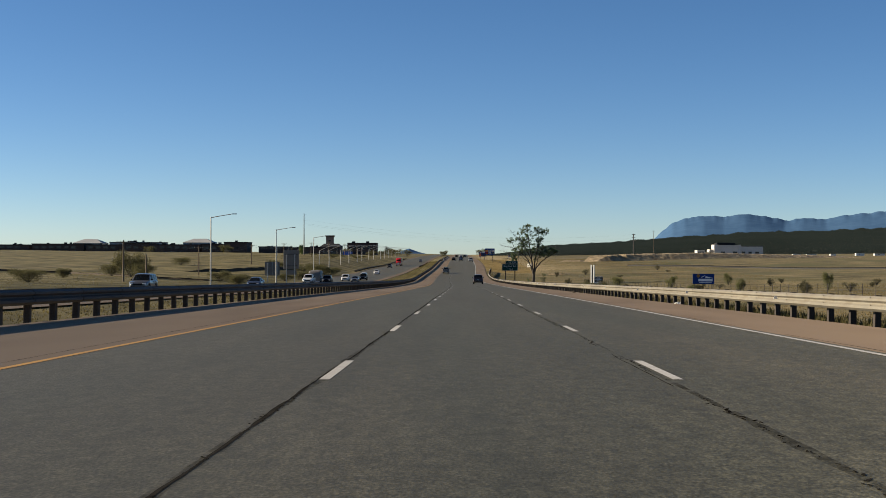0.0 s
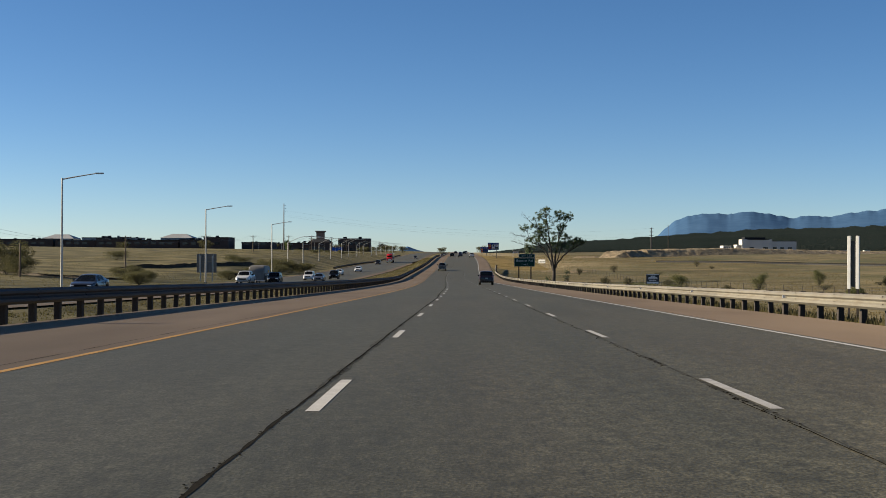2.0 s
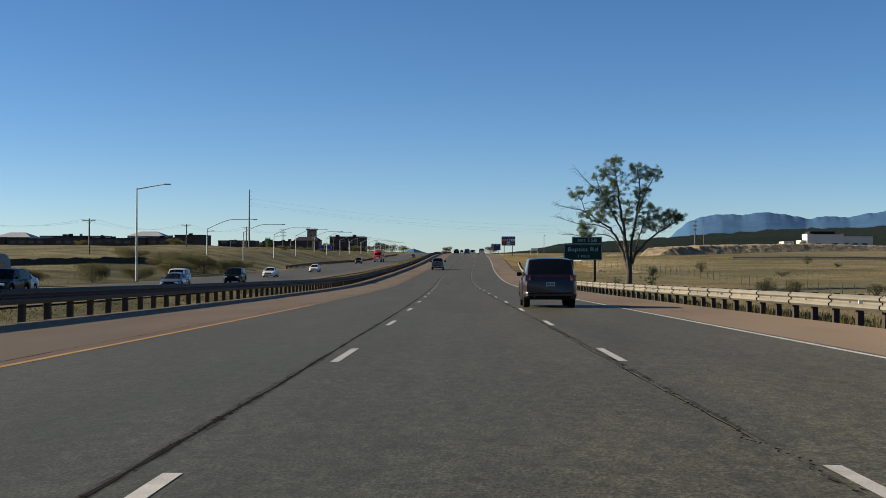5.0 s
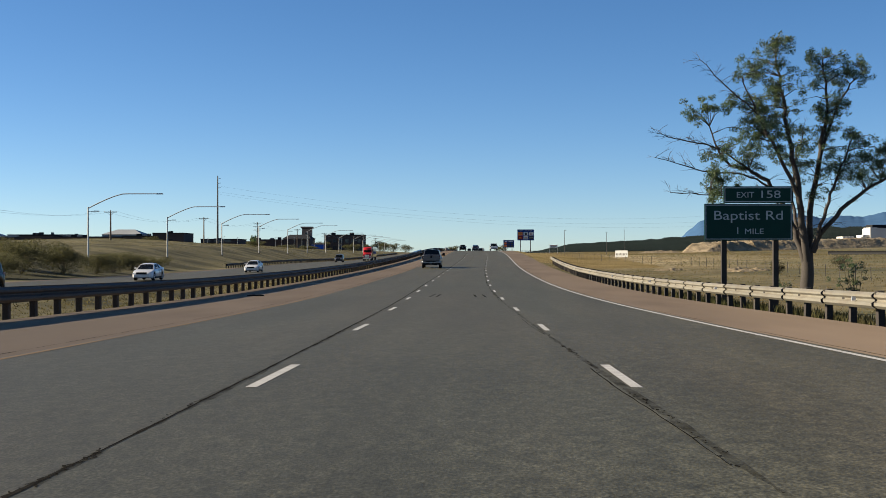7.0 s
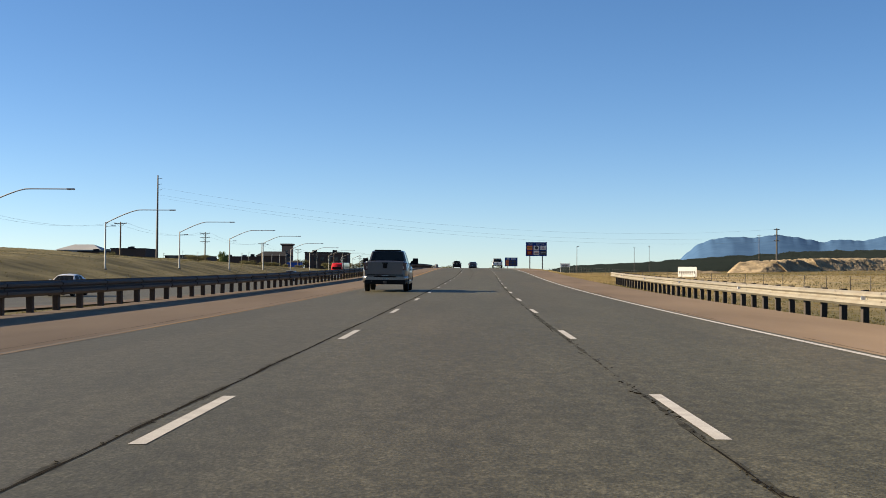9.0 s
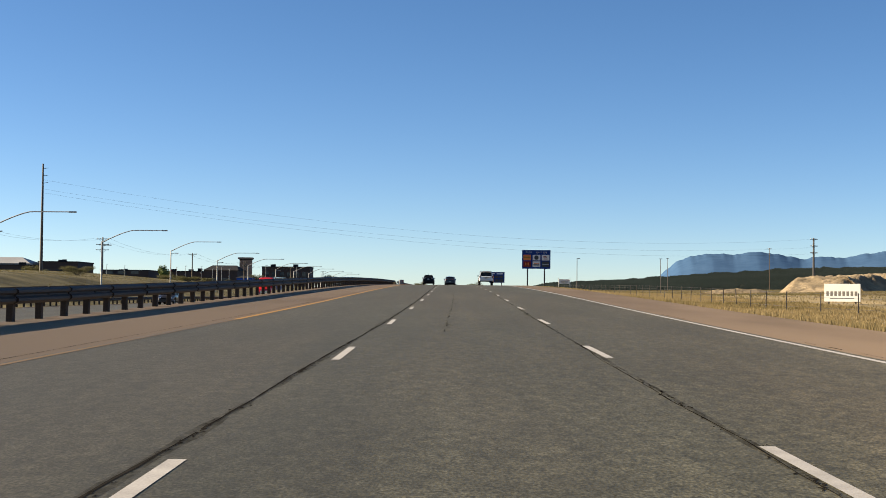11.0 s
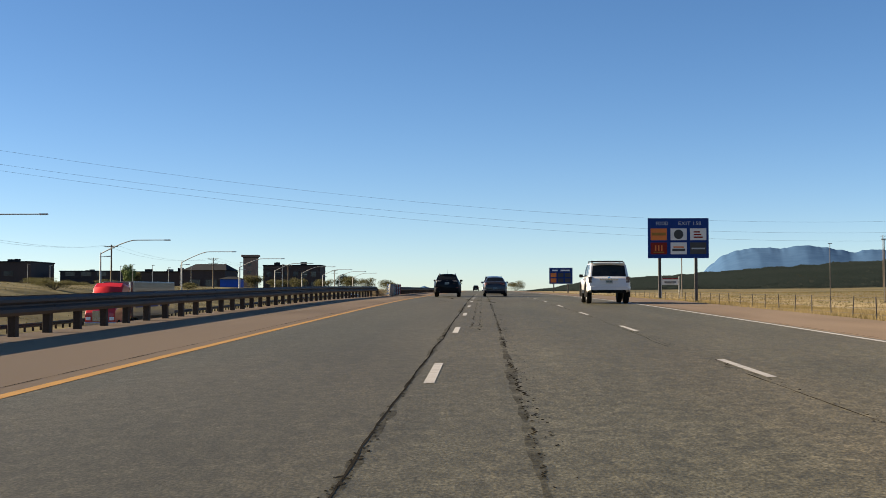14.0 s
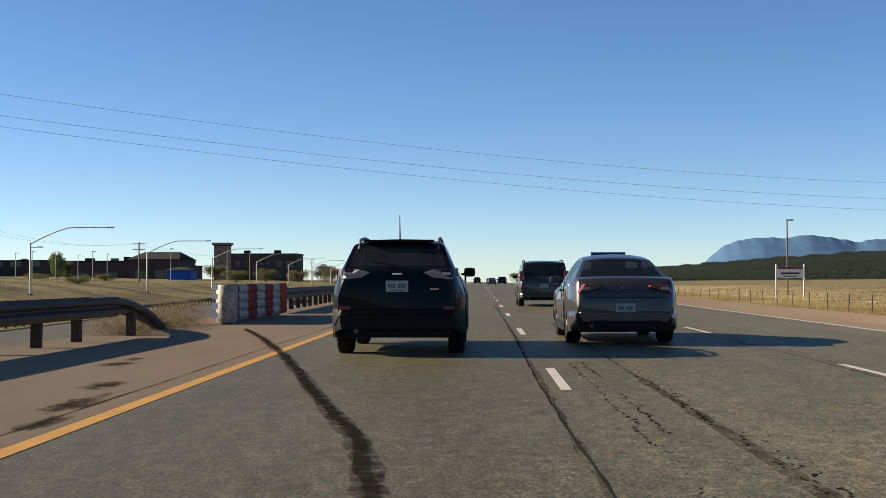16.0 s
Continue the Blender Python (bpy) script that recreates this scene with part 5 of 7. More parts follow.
        part("mirror", boxed(*sorted((s * (hw - 0.05), s * (hw + 0.13))), ym, ym + 0.12, belt + mirror_z, belt + mirror_z + 0.145, bevel=0.045), M_BLACKPLASTIC if colour is not P_GREY else colour, car)
        part("mirror_arm", boxed(*sorted((s * hw * 0.9, s * (hw + 0.05))), ym + 0.04, ym + 0.10, belt + mirror_z + 0.02, belt + mirror_z + 0.06), M_BLACKPLASTIC, car)
        for w in windows[-2:]:
            part("door_handle", boxed(*sorted((s * hw * 0.985, s * hw * 1.012)), w[0] + 0.10, w[0] + 0.32, belt - 0.13, belt - 0.085, bevel=0.012), M_BLACKPLASTIC if not chrome else M_CHROME, car)
            part("door_seam", boxed(*sorted((s * hw * 0.98, s * hw * 0.999)), w[0] - 0.035, w[0] - 0.025, clear + 0.2, belt - 0.02), M_BLACKPLASTIC, car)
        if rails:
            pts = [(s * hw * roofw * 0.93, y, float(np.interp(y, ry_, rz_)) + h) for y, h in ((y1 - 0.08, -0.01), (y1 + 0.12, 0.045), (y1 + 0.9, 0.05), (y2 - 0.35, 0.045), (y2 - 0.05, -0.01))]
            part("roof_rail", tube(bmesh.new(), pts, 0.022, 8), M_BLACKPLASTIC if colour is not P_BLACK else M_SIGNBACK, car, smooth=50)
    pl = part("number_plate", boxed(-0.155, 0.155, -0.022 if lights != "truck" else -0.05, -0.006, plate_z, plate_z + 0.155), M_PLATE, car, "pale number plate")
    face = -0.026 if lights != "truck" else -0.054
    for k in range(6):
        mx = -0.122 + 0.036 * k + (0.028 if k > 2 else 0.0)
        part("plate_mark", boxed(mx, mx + 0.026, face, -0.022, plate_z + 0.055, plate_z + 0.11), M_PLATEINK, pl)
    part("plate_mark", boxed(-0.1, 0.1, face, -0.022, plate_z + 0.014, plate_z + 0.026), M_PLATEINK, pl)
    part("grille", boxed(-hw * 0.52, hw * 0.52, L - 0.02, L + 0.012, clear + 0.34, clear + 0.52, bevel=0.02), M_BLACKPLASTIC, car)
    part("exhaust", tube(bmesh.new(), [(-hw * 0.6, -0.05, clear + 0.12), (-hw * 0.6, 0.3, clear + 0.13)], 0.034, 10), M_DARKSTEEL, car, smooth=50)
    if antenna:
        part("antenna", tube(bmesh.new(), [(0, y1 + 0.25, H - 0.02), (0, y1 + 0.18, H + 0.34)], [0.012, 0.004], 6), M_BLACKPLASTIC, car)
    return car


# black compact sport utility
black = vehicle("black_suv", "glossy black compact sport utility vehicle with roof rails", 4.62, 1.88, 1.66, 1.24, 0.24, 0.365, (0.98, 3.68),
    [(0, 1.12), (0.05, 1.20), (0.16, 1.23), (0.7, 1.17), (1.4, 1.12), (3.3, 1.03), (3.9, 0.96), (4.45, 0.86), (4.62, 0.66)],
    [(0.10, 1.22), (0.46, 1.58), (1.0, 1.63), (2.1, 1.635), (2.65, 1.58), (3.50, 1.02)], P_BLACK,
    [(0.62, 0.98), (1.03, 1.85), (1.92, 2.75)], tail_mat=M_SMOKELENS, mirror_z=-0.13, waist=0.87, roofw=0.64, rear_glass=(0.10, 0.86), rear_round=(0.55, 0.13), tail_poly=[(0.0, 1.065), (0.12, 1.07), (0.38, 1.10), (0.50, 1.165), (0.36, 1.205), (0.0, 1.228)], tail_z=(1.10, 1.19), tail_w=0.42, rim=M_DARKRIM, lower=M_BLACKPLASTIC, lower_z=0.68, rails=True, plate_z=0.90, antenna=True, flares=M_BLACKPLASTIC)
part("bumper_lens", boxed(-0.80, -0.64, -0.05, 0.05, 0.655, 0.705, bevel=0.01), M_TAIL, black, "red bumper reflector")
part("bumper_lens", boxed(0.64, 0.80, -0.05, 0.05, 0.655, 0.705, bevel=0.01), M_TAIL, black, "red bumper reflector")
part("badge", boxed(-0.07, 0.07, -0.016, 0.02, 1.135, 1.162, bevel=0.005), M_CHROME, black, "small chrome badge")
part("badge", boxed(0.46, 0.58, -0.012, 0.02, 0.93, 0.943), M_CHROME, black, "small chrome badge")
part("bumper_crease", tube(bmesh.new(), [(-0.86, -0.03, 0.44), (-0.80, -0.045, 0.56), (-0.70, -0.045, 0.60), (0.70, -0.045, 0.60), (0.80, -0.045, 0.56), (0.86, -0.03, 0.44)], 0.014, 6), M_BLACKPLASTIC, black, smooth=50)
for s in (-1, 1):
    part("lamp_trim", tube(bmesh.new(), [(s * 0.72, 0.0, 1.085), (s * 0.60, -0.018, 1.105), (s * 0.46, -0.018, 1.15), (s * 0.56, -0.018, 1.195), (s * 0.72, 0.0, 1.213)], 0.004, 6), M_TAIL, black, "red lamp trim")
part("wiper", tube(bmesh.new(), [(0, 0.06, 1.26), (-0.35, 0.10, 1.32)], 0.012, 6), M_BLACKPLASTIC, black)
part("spoiler", boxed(-0.50, 0.50, 0.36, 0.60, 1.60, 1.632, bevel=0.012), P_BLACK, black)
black.matrix_basis = on_road(-3.81, 626.05)

# grey saloon
sedan = vehicle("grey_sedan", "dark grey metallic four-door saloon car", 4.86, 1.80, 1.47, 0.98, 0.20, 0.335, (1.05, 3.86),
    [(0, 0.74), (0.03, 0.86), (0.08, 0.98), (0.16, 1.055), (0.30, 1.08), (0.75, 1.085), (1.4, 1.01), (3.3, 0.95), (3.9, 0.90), (4.6, 0.76), (4.86, 0.58)],
    [(0.55, 1.08), (1.35, 1.40), (1.9, 1.465), (2.5, 1.46), (2.85, 1.40), (3.75, 0.93)], P_GREY,
    [(1.45, 2.05), (2.12, 3.05)], waist=0.905, roofw=0.60, rear_glass=(0.08, 0.94), privacy=False, rear_round=(0.7, 0.15), tail_y=-0.006, tail_poly=[(0.0, 0.84), (0.12, 0.845), (0.26, 0.875), (0.46, 0.935), (0.44, 0.965), (0.22, 0.985), (0.0, 0.975)], tail_z=(0.87, 0.96), tail_w=0.46, plate_z=0.52, lower_z=0.56)
part("badge", boxed(-0.055, 0.055, 0.02, 0.07, 0.90, 0.94, bevel=0.01), M_DARKRIM, sedan, "small chrome badge")
part("trunk_seam", boxed(-0.62, 0.62, -0.004, 0.02, 0.765, 0.775), M_BLACKPLASTIC, sedan)
part("diffuser", boxed(-0.74, 0.74, -0.045, 0.15, 0.22, 0.41, bevel=0.03), M_BLACKPLASTIC, sedan)
for s in (-1, 1):
    part("bumper_vent", tube(bmesh.new(), [(s * 0.70, -0.02, 0.36), (s * 0.72, -0.015, 0.44), (s * 0.765, 0.06, 0.55)], [0.04, 0.028, 0.012], 6), M_BLACKPLASTIC, sedan, smooth=50)
    part("bumper_lens", boxed(*sorted((s * 0.56, s * 0.68)), -0.045, 0.05, 0.385, 0.415), M_TAIL, sedan)
sedan.matrix_basis = on_road(-0.34, 628.9)

# white off-road vehicle
white = vehicle("white_suv", "white off-road sport utility vehicle with black wheel arches", 4.82, 1.92, 1.83, 1.17, 0.46, 0.42, (0.97, 3.76),
    [(0, 1.05), (0.04, 1.14), (0.12, 1.18), (1.2, 1.17), (3.4, 1.13), (4.0, 1.09), (4.6, 0.99), (4.82, 0.72)],
    [(0.08, 1.17), (0.30, 1.76), (0.9, 1.82), (2.35, 1.83), (2.62, 1.77), (3.50, 1.13)], P_WHITE,
    [(0.46, 0.82), (0.98, 1.80), (1.86, 2.90)], tail_mat=M_DARKTAIL, flare_w=0.06, roofw=0.78, rear_glass=(0.08, 0.88), tail_z=(0.93, 1.20), tail_w=0.15, flares=M_BLACKPLASTIC, rails=True, plate_z=0.90, lower_z=0.80)
part("plate_recess", boxed(-0.42, 0.42, -0.008, 0.04, 0.84, 1.09, bevel=0.02), P_WHITE, white)
part("handle_bar", boxed(-0.42, 0.40, -0.045, 0.0, 1.06, 1.115, bevel=0.015), M_CHROME, white)
part("badge", lathe(bmesh.new(), [(0.01, -0.055), (0.07, -0.05), (0.07, 0.0), (0.01, 0.0)], 16, "y", (0, 0, 1.12)), M_CHROME, white)
part("spoiler", boxed(-0.70, 0.70, 0.10, 0.36, 1.765, 1.81, bevel=0.02), P_WHITE, white)
part("tow_hitch", boxed(-0.08, 0.08, -0.09, 0.15, 0.46, 0.58, bevel=0.01), M_BLACKPLASTIC, white)
for y in (1.0, 2.3):
    part("roof_bar", tube(bmesh.new(), [(-0.72, y, 1.89), (0.72, y, 1.89)], 0.02, 6), M_BLACKPLASTIC, white)
white.matrix_basis = on_road(4.28, 591.0)

# silver pickup
pick = vehicle("silver_pickup", "silver grey four-door pickup truck with chrome bumper", 5.82, 2.06, 1.96, 1.28, 0.36, 0.42, (1.25, 4.75),
    [(0, 1.30), (0.03, 1.36), (0.08, 1.38), (1.72, 1.38), (1.78, 1.28), (4.2, 1.24), (4.9, 1.20), (5.6, 1.08), (5.82, 0.8)],
    [(1.74, 1.28), (1.90, 1.86), (2.02, 1.90), (3.4, 1.91), (3.75, 1.86), (4.55, 1.24)], P_SILVER,
    [(2.05, 2.92), (3.0, 3.95)], roofw=0.70, waist=0.885, tail_mat=M_DARKTAIL, rear_glass=(0.05, 0.97), privacy=True, tail_z=(0.98, 1.34), tail_w=0.17, lower=M_BUMPER, lower_z=0.72, plate_z=0.60, lights="truck", chrome=True)
part("tailgate", boxed(-0.80, 0.80, -0.015, 0.03, 0.80, 1.36, bevel=0.015), P_SILVER, pick)
part("badge", boxed(-0.09, 0.09, -0.03, -0.01, 1.08, 1.27, bevel=0.03), M_BLACKPLASTIC, pick, "black badge")
part("step_pad", boxed(-0.5, 0.5, -0.07, 0.02, 0.66, 0.73, bevel=0.01), M_BLACKPLASTIC, pick)
part("valance", boxed(-0.93, 0.93, -0.045, 0.25, 0.34, 0.55, bevel=0.03), M_BLACKPLASTIC, pick)
part("tow_hitch", boxed(-0.07, 0.07, -0.16, 0.1, 0.38, 0.50, bevel=0.01), M_DARKSTEEL, pick)
part("gate_handle", boxed(-0.14, 0.14, -0.03, 0.0, 1.28, 1.335, bevel=0.01), M_BLACKPLASTIC, pick)
part("gate_gap", boxed(-0.82, 0.82, -0.012, 0.0, 0.745, 0.79), M_BLACKPLASTIC, pick, "dark gap under the tailgate")
part("bed_floor", boxed(-0.8, 0.8, 0.1, 1.7, 1.4, 1.42), M_BLACKPLASTIC, pick)
part("tow_mirror", boxed(-1.34, -1.08, 3.95, 4.1, 1.26, 1.55, bevel=0.04), M_BLACKPLASTIC, pick)
part("tow_mirror", boxed(1.08, 1.34, 3.95, 4.1, 1.26, 1.55, bevel=0.04), M_BLACKPLASTIC, pick)
part("roof_edge", boxed(-0.62, 0.62, 1.875, 2.0, 1.885, 1.935, bevel=0.01), M_BLACKPLASTIC, pick, "black trailing edge of the roof")
pick.matrix_basis = on_road(-3.90, 403.0)

# dark minivan and a dark maroon sport utility
van = vehicle("dark_minivan", "dark taupe minivan with red tail lamps", 5.1, 1.98, 1.74, 1.08, 0.22, 0.345, (1.1, 4.1),
    [(0, 0.98), (0.04, 1.06), (0.12, 1.10), (1.2, 1.08), (3.8, 1.0), (4.4, 0.92), (4.9, 0.78), (5.1, 0.6)],
    [(0.06, 1.08), (0.30, 1.68), (1.0, 1.74), (2.7, 1.73), (3.1, 1.66), (4.25, 0.98)], P_TAUPE,
    [(0.4, 1.2), (1.28, 2.3), (2.38, 3.3)], roofw=0.80, tail_z=(0.98, 1.36), tail_w=0.16, plate_z=0.72, rails=True)
van.matrix_basis = on_road(-0.20, 657.4)
maroon = vehicle("maroon_suv", "dark maroon sport utility vehicle with black glass", 4.6, 1.86, 1.74, 1.10, 0.26, 0.37, (0.95, 3.6),
    [(0, 1.0), (0.04, 1.08), (0.12, 1.11), (1.2, 1.10), (3.2, 1.04), (3.8, 1.0), (4.4, 0.9), (4.6, 0.66)],
    [(0.06, 1.10), (0.30, 1.68), (0.9, 1.73), (2.2, 1.74), (2.6, 1.68), (3.35, 1.05)], P_MAROON,
    [(0.4, 0.85), (0.95, 1.75), (1.82, 2.65)], roofw=0.78, tail_z=(0.92, 1.14), tail_w=0.18, plate_z=0.74)
maroon.matrix_basis = on_road(2.98, 236.5)

# more traffic far ahead, and traffic on the other carriageway
def again(src, name, label, m, group, repaint=None):
    c = copy_thing(src, m)
    c.name = name
    tagged(c, label, "car", group)
    if repaint:
        for o in c.children_recursive:
            if o.data and o.data.materials and o.data.materials[0] in PAINTS:
                o.material_slots[0].link = "OBJECT"
                o.material_slots[0].material = repaint
    return c


PAINTS = {P_BLACK, P_WHITE, P_GREY, P_SILVER, P_MAROON, P_TAUPE, P_RED}
AHEAD = "cars ahead on the road"
again(maroon, "dark_suv", "dark sport utility vehicle far ahead on the road", on_road(2.4, 905), AHEAD, P_BLACK)
again(sedan, "white_car", "white saloon car far ahead on the road", on_road(-0.5, 925), AHEAD, P_WHITE)
again(maroon, "dark_suv", "black sport utility vehicle far ahead on the road", on_road(-3.4, 945), AHEAD, P_BLACK)
again(van, "dark_minivan", "black minivan far ahead on the road", on_road(3.8, 1010), AHEAD, P_BLACK)
again(sedan, "dark_car", "dark saloon car far ahead on the road", on_road(-0.1, 880), AHEAD)
again(white, "white_suv", "white vehicle far ahead on the road", on_road(3.7, 960), AHEAD)
ONCOMING = "cars on the other carriageway"
LANES = (-24.2, -27.9, -31.5)
for src, name, label, lane, y, col in (
    (sedan, "white_car", "white saloon car on the other carriageway", 1, 379, P_WHITE),
    (maroon, "white_suv", "white sport utility vehicle on the other carriageway", 1, 318, P_WHITE),
    (maroon, "silver_suv", "silver sport utility vehicle on the other carriageway", 2, 122, P_SILVER),
    (sedan, "dark_car", "dark saloon car on the other carriageway", 1, 168, P_GREY),
    (maroon, "dark_suv", "dark sport utility vehicle on the other carriageway", 1, 268, P_BLACK),
    (sedan, "white_car", "white saloon car on the other carriageway", 2, 281, P_WHITE),
    (sedan, "silver_car", "silver saloon car on the other carriageway", 0, 300, P_SILVER),
    (maroon, "dark_suv", "dark sport utility vehicle on the other carriageway", 0, 330, P_BLACK),
    (sedan, "white_car", "white saloon car on the other carriageway", 1, 430, P_WHITE),
    (maroon, "dark_suv", "dark sport utility vehicle on the other carriageway", 2, 560, P_GREY),
    (maroon, "silver_suv", "silver sport utility vehicle on the other carriageway", 0, 760, P_SILVER)):
    again(src, name, label, on_road(LANES[lane], y + 4.6, float(drop(y)), 180), ONCOMING, col)

tow = again(pick, "white_pickup", "white pickup truck towing a camper on the other carriageway", on_road(-30.6, 262, -0.28, 180), ONCOMING, P_WHITE)
camper = thing("camper_trailer", "rounded dull grey camper trailer behind a pickup", "trailer", on_road(-30.6, 269.5, -0.28, 180))
st = []
for y, s in ((-6.0, 0.55), (-5.9, 0.85), (-5.6, 0.97), (-5.0, 1.0), (-1.2, 1.0), (-0.5, 0.95), (-0.15, 0.80), (0.0, 0.55)):
    st.append([(1.2, y, 0.55), (1.22, y, 1.2), (1.2, y, 0.6 + 1.9 * s), (1.05, y, 0.72 + 2.0 * s), (0.0, y, 0.78 + 2.05 * s)])
bm = bmesh.new()
loft(bm, st)
part("shell", bm, M_SIGNBACK, camper, smooth=35)
part("stripe", boxed(-1.235, 1.235, -5.5, -0.6, 1.15, 1.45), M_SIGNWHITE, camper)
for s in (-1, 1):
    for y in (-3.4, -2.6):
        part("wheel", lathe(bmesh.new(), [(0.05, -0.1), (0.34, -0.1), (0.34, 0.1), (0.05, 0.1)], 20, "x", (s * 1.1, y, 0.34)), M_TYRE, camper)
    part("window", boxed(*sorted((s * 1.2, s * 1.235)), -4.6, -3.5, 1.6, 2.1, bevel=0.01), M_WINDOWDARK, camper)
part("drawbar", boxed(-0.08, 0.08, -0.2, 1.6, 0.45, 0.55), M_DARKSTEEL, camper)

semi = thing("articulated_lorry", "red tractor unit with a long white box trailer", "lorry", on_road(-31.2, 634.0, float(drop(628)), 180))
bm = bmesh.new()
loft(bm, [[(1.15, y, 0.75), (1.2, y, 1.4), (1.18, y, zt - 0.15), (1.05, y, zt), (0.0, y, zt + 0.06)] for y, zt in ((-4.2, 3.7), (-2.6, 3.9), (-2.1, 3.6), (-1.55, 2.6), (-1.4, 2.25), (-0.2, 2.0), (0.0, 1.6))])
part("cab", bm, P_RED, semi, smooth=30)
part("windscreen", boxed(-1.0, 1.0, -1.9, -1.5, 2.3, 3.05, bevel=0.02), M_DARKGLASS, semi)
part("grille", boxed(-0.6, 0.6, -0.02, 0.05, 0.9, 1.75, bevel=0.03), M_CHROME, semi)
part("bumper", boxed(-1.2, 1.2, -0.15, 0.12, 0.45, 0.85, bevel=0.04), M_CHROME, semi)
for s in (-1, 1):
    part("headlight", boxed(*sorted((s * 0.75, s * 1.12)), -0.1, 0.06, 1.0, 1.25, bevel=0.03), M_HEADLAMP, semi)
    part("side_window", boxed(*sorted((s * 1.1, s * 1.21)), -2.9, -2.0, 2.2, 2.95), M_DARKGLASS, semi)
    part("exhaust_stack", tube(bmesh.new(), [(s * 1.1, -4.4, 1.0), (s * 1.1, -4.4, 4.0)], 0.08, 8), M_CHROME, semi)
    for y in (-1.1, -5.2, -6.4, -16.2, -17.4):
        part("wheel", lathe(bmesh.new(), [(0.1, -0.16), (0.5, -0.16), (0.52, 0.0), (0.5, 0.16), (0.1, 0.16)], 22, "x", (s * 1.05, y, 0.52)), M_TYRE, semi)
part("trailer", boxed(-1.28, 1.28, -19.0, -4.9, 1.15, 4.05, bevel=0.04), P_SILVER, semi)
part("chassis", boxed(-0.5, 0.5, -18.5, -0.6, 0.6, 1.15), M_DARKSTEEL, semi)
for y in (-17, -13, -9):
    part("panel_stripe", boxed(1.275, 1.29, y, y + 3.4, 1.9, 2.6), M_BLUE, semi)
    part("panel_stripe", boxed(-1.29, -1.275, y, y + 3.4, 1.9, 2.6), M_BLUE, semi)
# ---- cracks, seams and tyre marks on the road ----
def wander(seed, ys, amount, rate):
    return np.array([amount * (noise.noise(Vector((seed, y * rate, 0.3))) + 0.45 * noise.noise(Vector((seed + 5.5, y * rate * 4.1, 0.9)))) for y in ys])


def crack(name, label, x, y0, y1, width, sway, rate, seed, step=0.35, material=None, gaps=0.0):
    ys = np.arange(y0, y1, step)
    c = (np.interp(ys, *zip(*x)) if isinstance(x, list) else x) + wander(seed, ys, sway, rate)
    c = c + wander(seed + 60, ys, 0.007, 1.9) + wander(seed + 70, ys, 0.02, 0.31)
    w = width * (0.35 + 1.5 * np.abs(wander(seed + 20, ys, 1.0, 0.9)))
    if gaps:
        w = w * (wander(seed + 40, ys, 1.0, rate * 1.3) > gaps - 0.5)
    verts = np.empty((len(ys), 2, 3))
    base, off = zr(ys), xr(ys)
    verts[:, 0] = np.stack([off + c - w / 2, ys, base + 0.003], 1)
    verts[:, 1] = np.stack([off + c + w / 2, ys, base + 0.003], 1)
    me = raw(name, verts.reshape(-1, 3).tolist(), grid_faces(len(ys), 2), material or M_TAR)
    return part(name, me, None, road, label)


LEFT_JOINT = [(0, -1.88), (22, -1.88), (45, -1.93), (65, -2.0), (120, -2.0), (143, -1.93), (152, -2.06), (165, -2.12), (185, -2.08), (250, -2.05), (430, -2.02), (660, -2.03)]
crack("seam_crack", "dark wandering seam crack along the lane joint", LEFT_JOINT, 0, 430, 0.033, 0.025, 0.05, 1.0, step=0.2)
crack("seam_crack", "dark wandering seam crack along the lane joint", LEFT_JOINT, 430, 640, 0.028, 0.06, 0.07, 2.0, step=0.2)
crack("seam_crack", "broken seam crack along the lane joint", 1.66, 0, 420, 0.013, 0.05, 0.09, 3.0, step=0.2, gaps=0.45)
crack("seam_crack", "broken seam crack along the lane joint", 1.70, 420, 640, 0.013, 0.12, 0.09, 4.0, step=0.2, gaps=0.3)


def crumbled(label, line, seed, amount=1.0, sway=0.045, spread=0.012):
    """A ragged crack of many small broken-out chips along (y, x) stations, thick in places and lost in others."""
    rng = random.Random(seed)
    py, px = zip(*line)
    verts, faces = [], []
    y = py[0]
    while y < py[-1]:
        y += rng.uniform(0.02, 0.07)
        here = 0.55 + 1.1 * noise.noise(Vector((seed, y * 0.35, 0.0))) + 0.5 * noise.noise(Vector((seed, y * 1.7, 5.0)))
        if rng.random() > here * amount:
            continue
        x = float(np.interp(y, py, px)) + sway * (noise.noise(Vector((seed + 3.0, y * 0.9, 1.0))) * 1.4 + noise.noise(Vector((seed + 8.0, y * 3.1, 2.0)))) + rng.gauss(0, spread)
        r = rng.uniform(0.004, 0.014) * (0.6 + 0.8 * max(0.0, here))
        n = len(verts)
        tilt = rng.uniform(-0.9, 0.9)
        for k in range(5):
            a = 2 * math.pi * k / 5 + rng.uniform(-0.4, 0.4)
            u, w = r * math.cos(a) * rng.uniform(0.6, 1.3), r * math.sin(a) * rng.uniform(1.5, 4.0)
            verts.append((float(xr(y)) + x + u + tilt * w * 0.6, y + w, float(zr(y + w)) + 0.003))
        faces.append(tuple(range(n, n + 5)))
    part("crumbled_crack", raw("crumbled_crack", verts, faces, M_TAR), None, road, label)


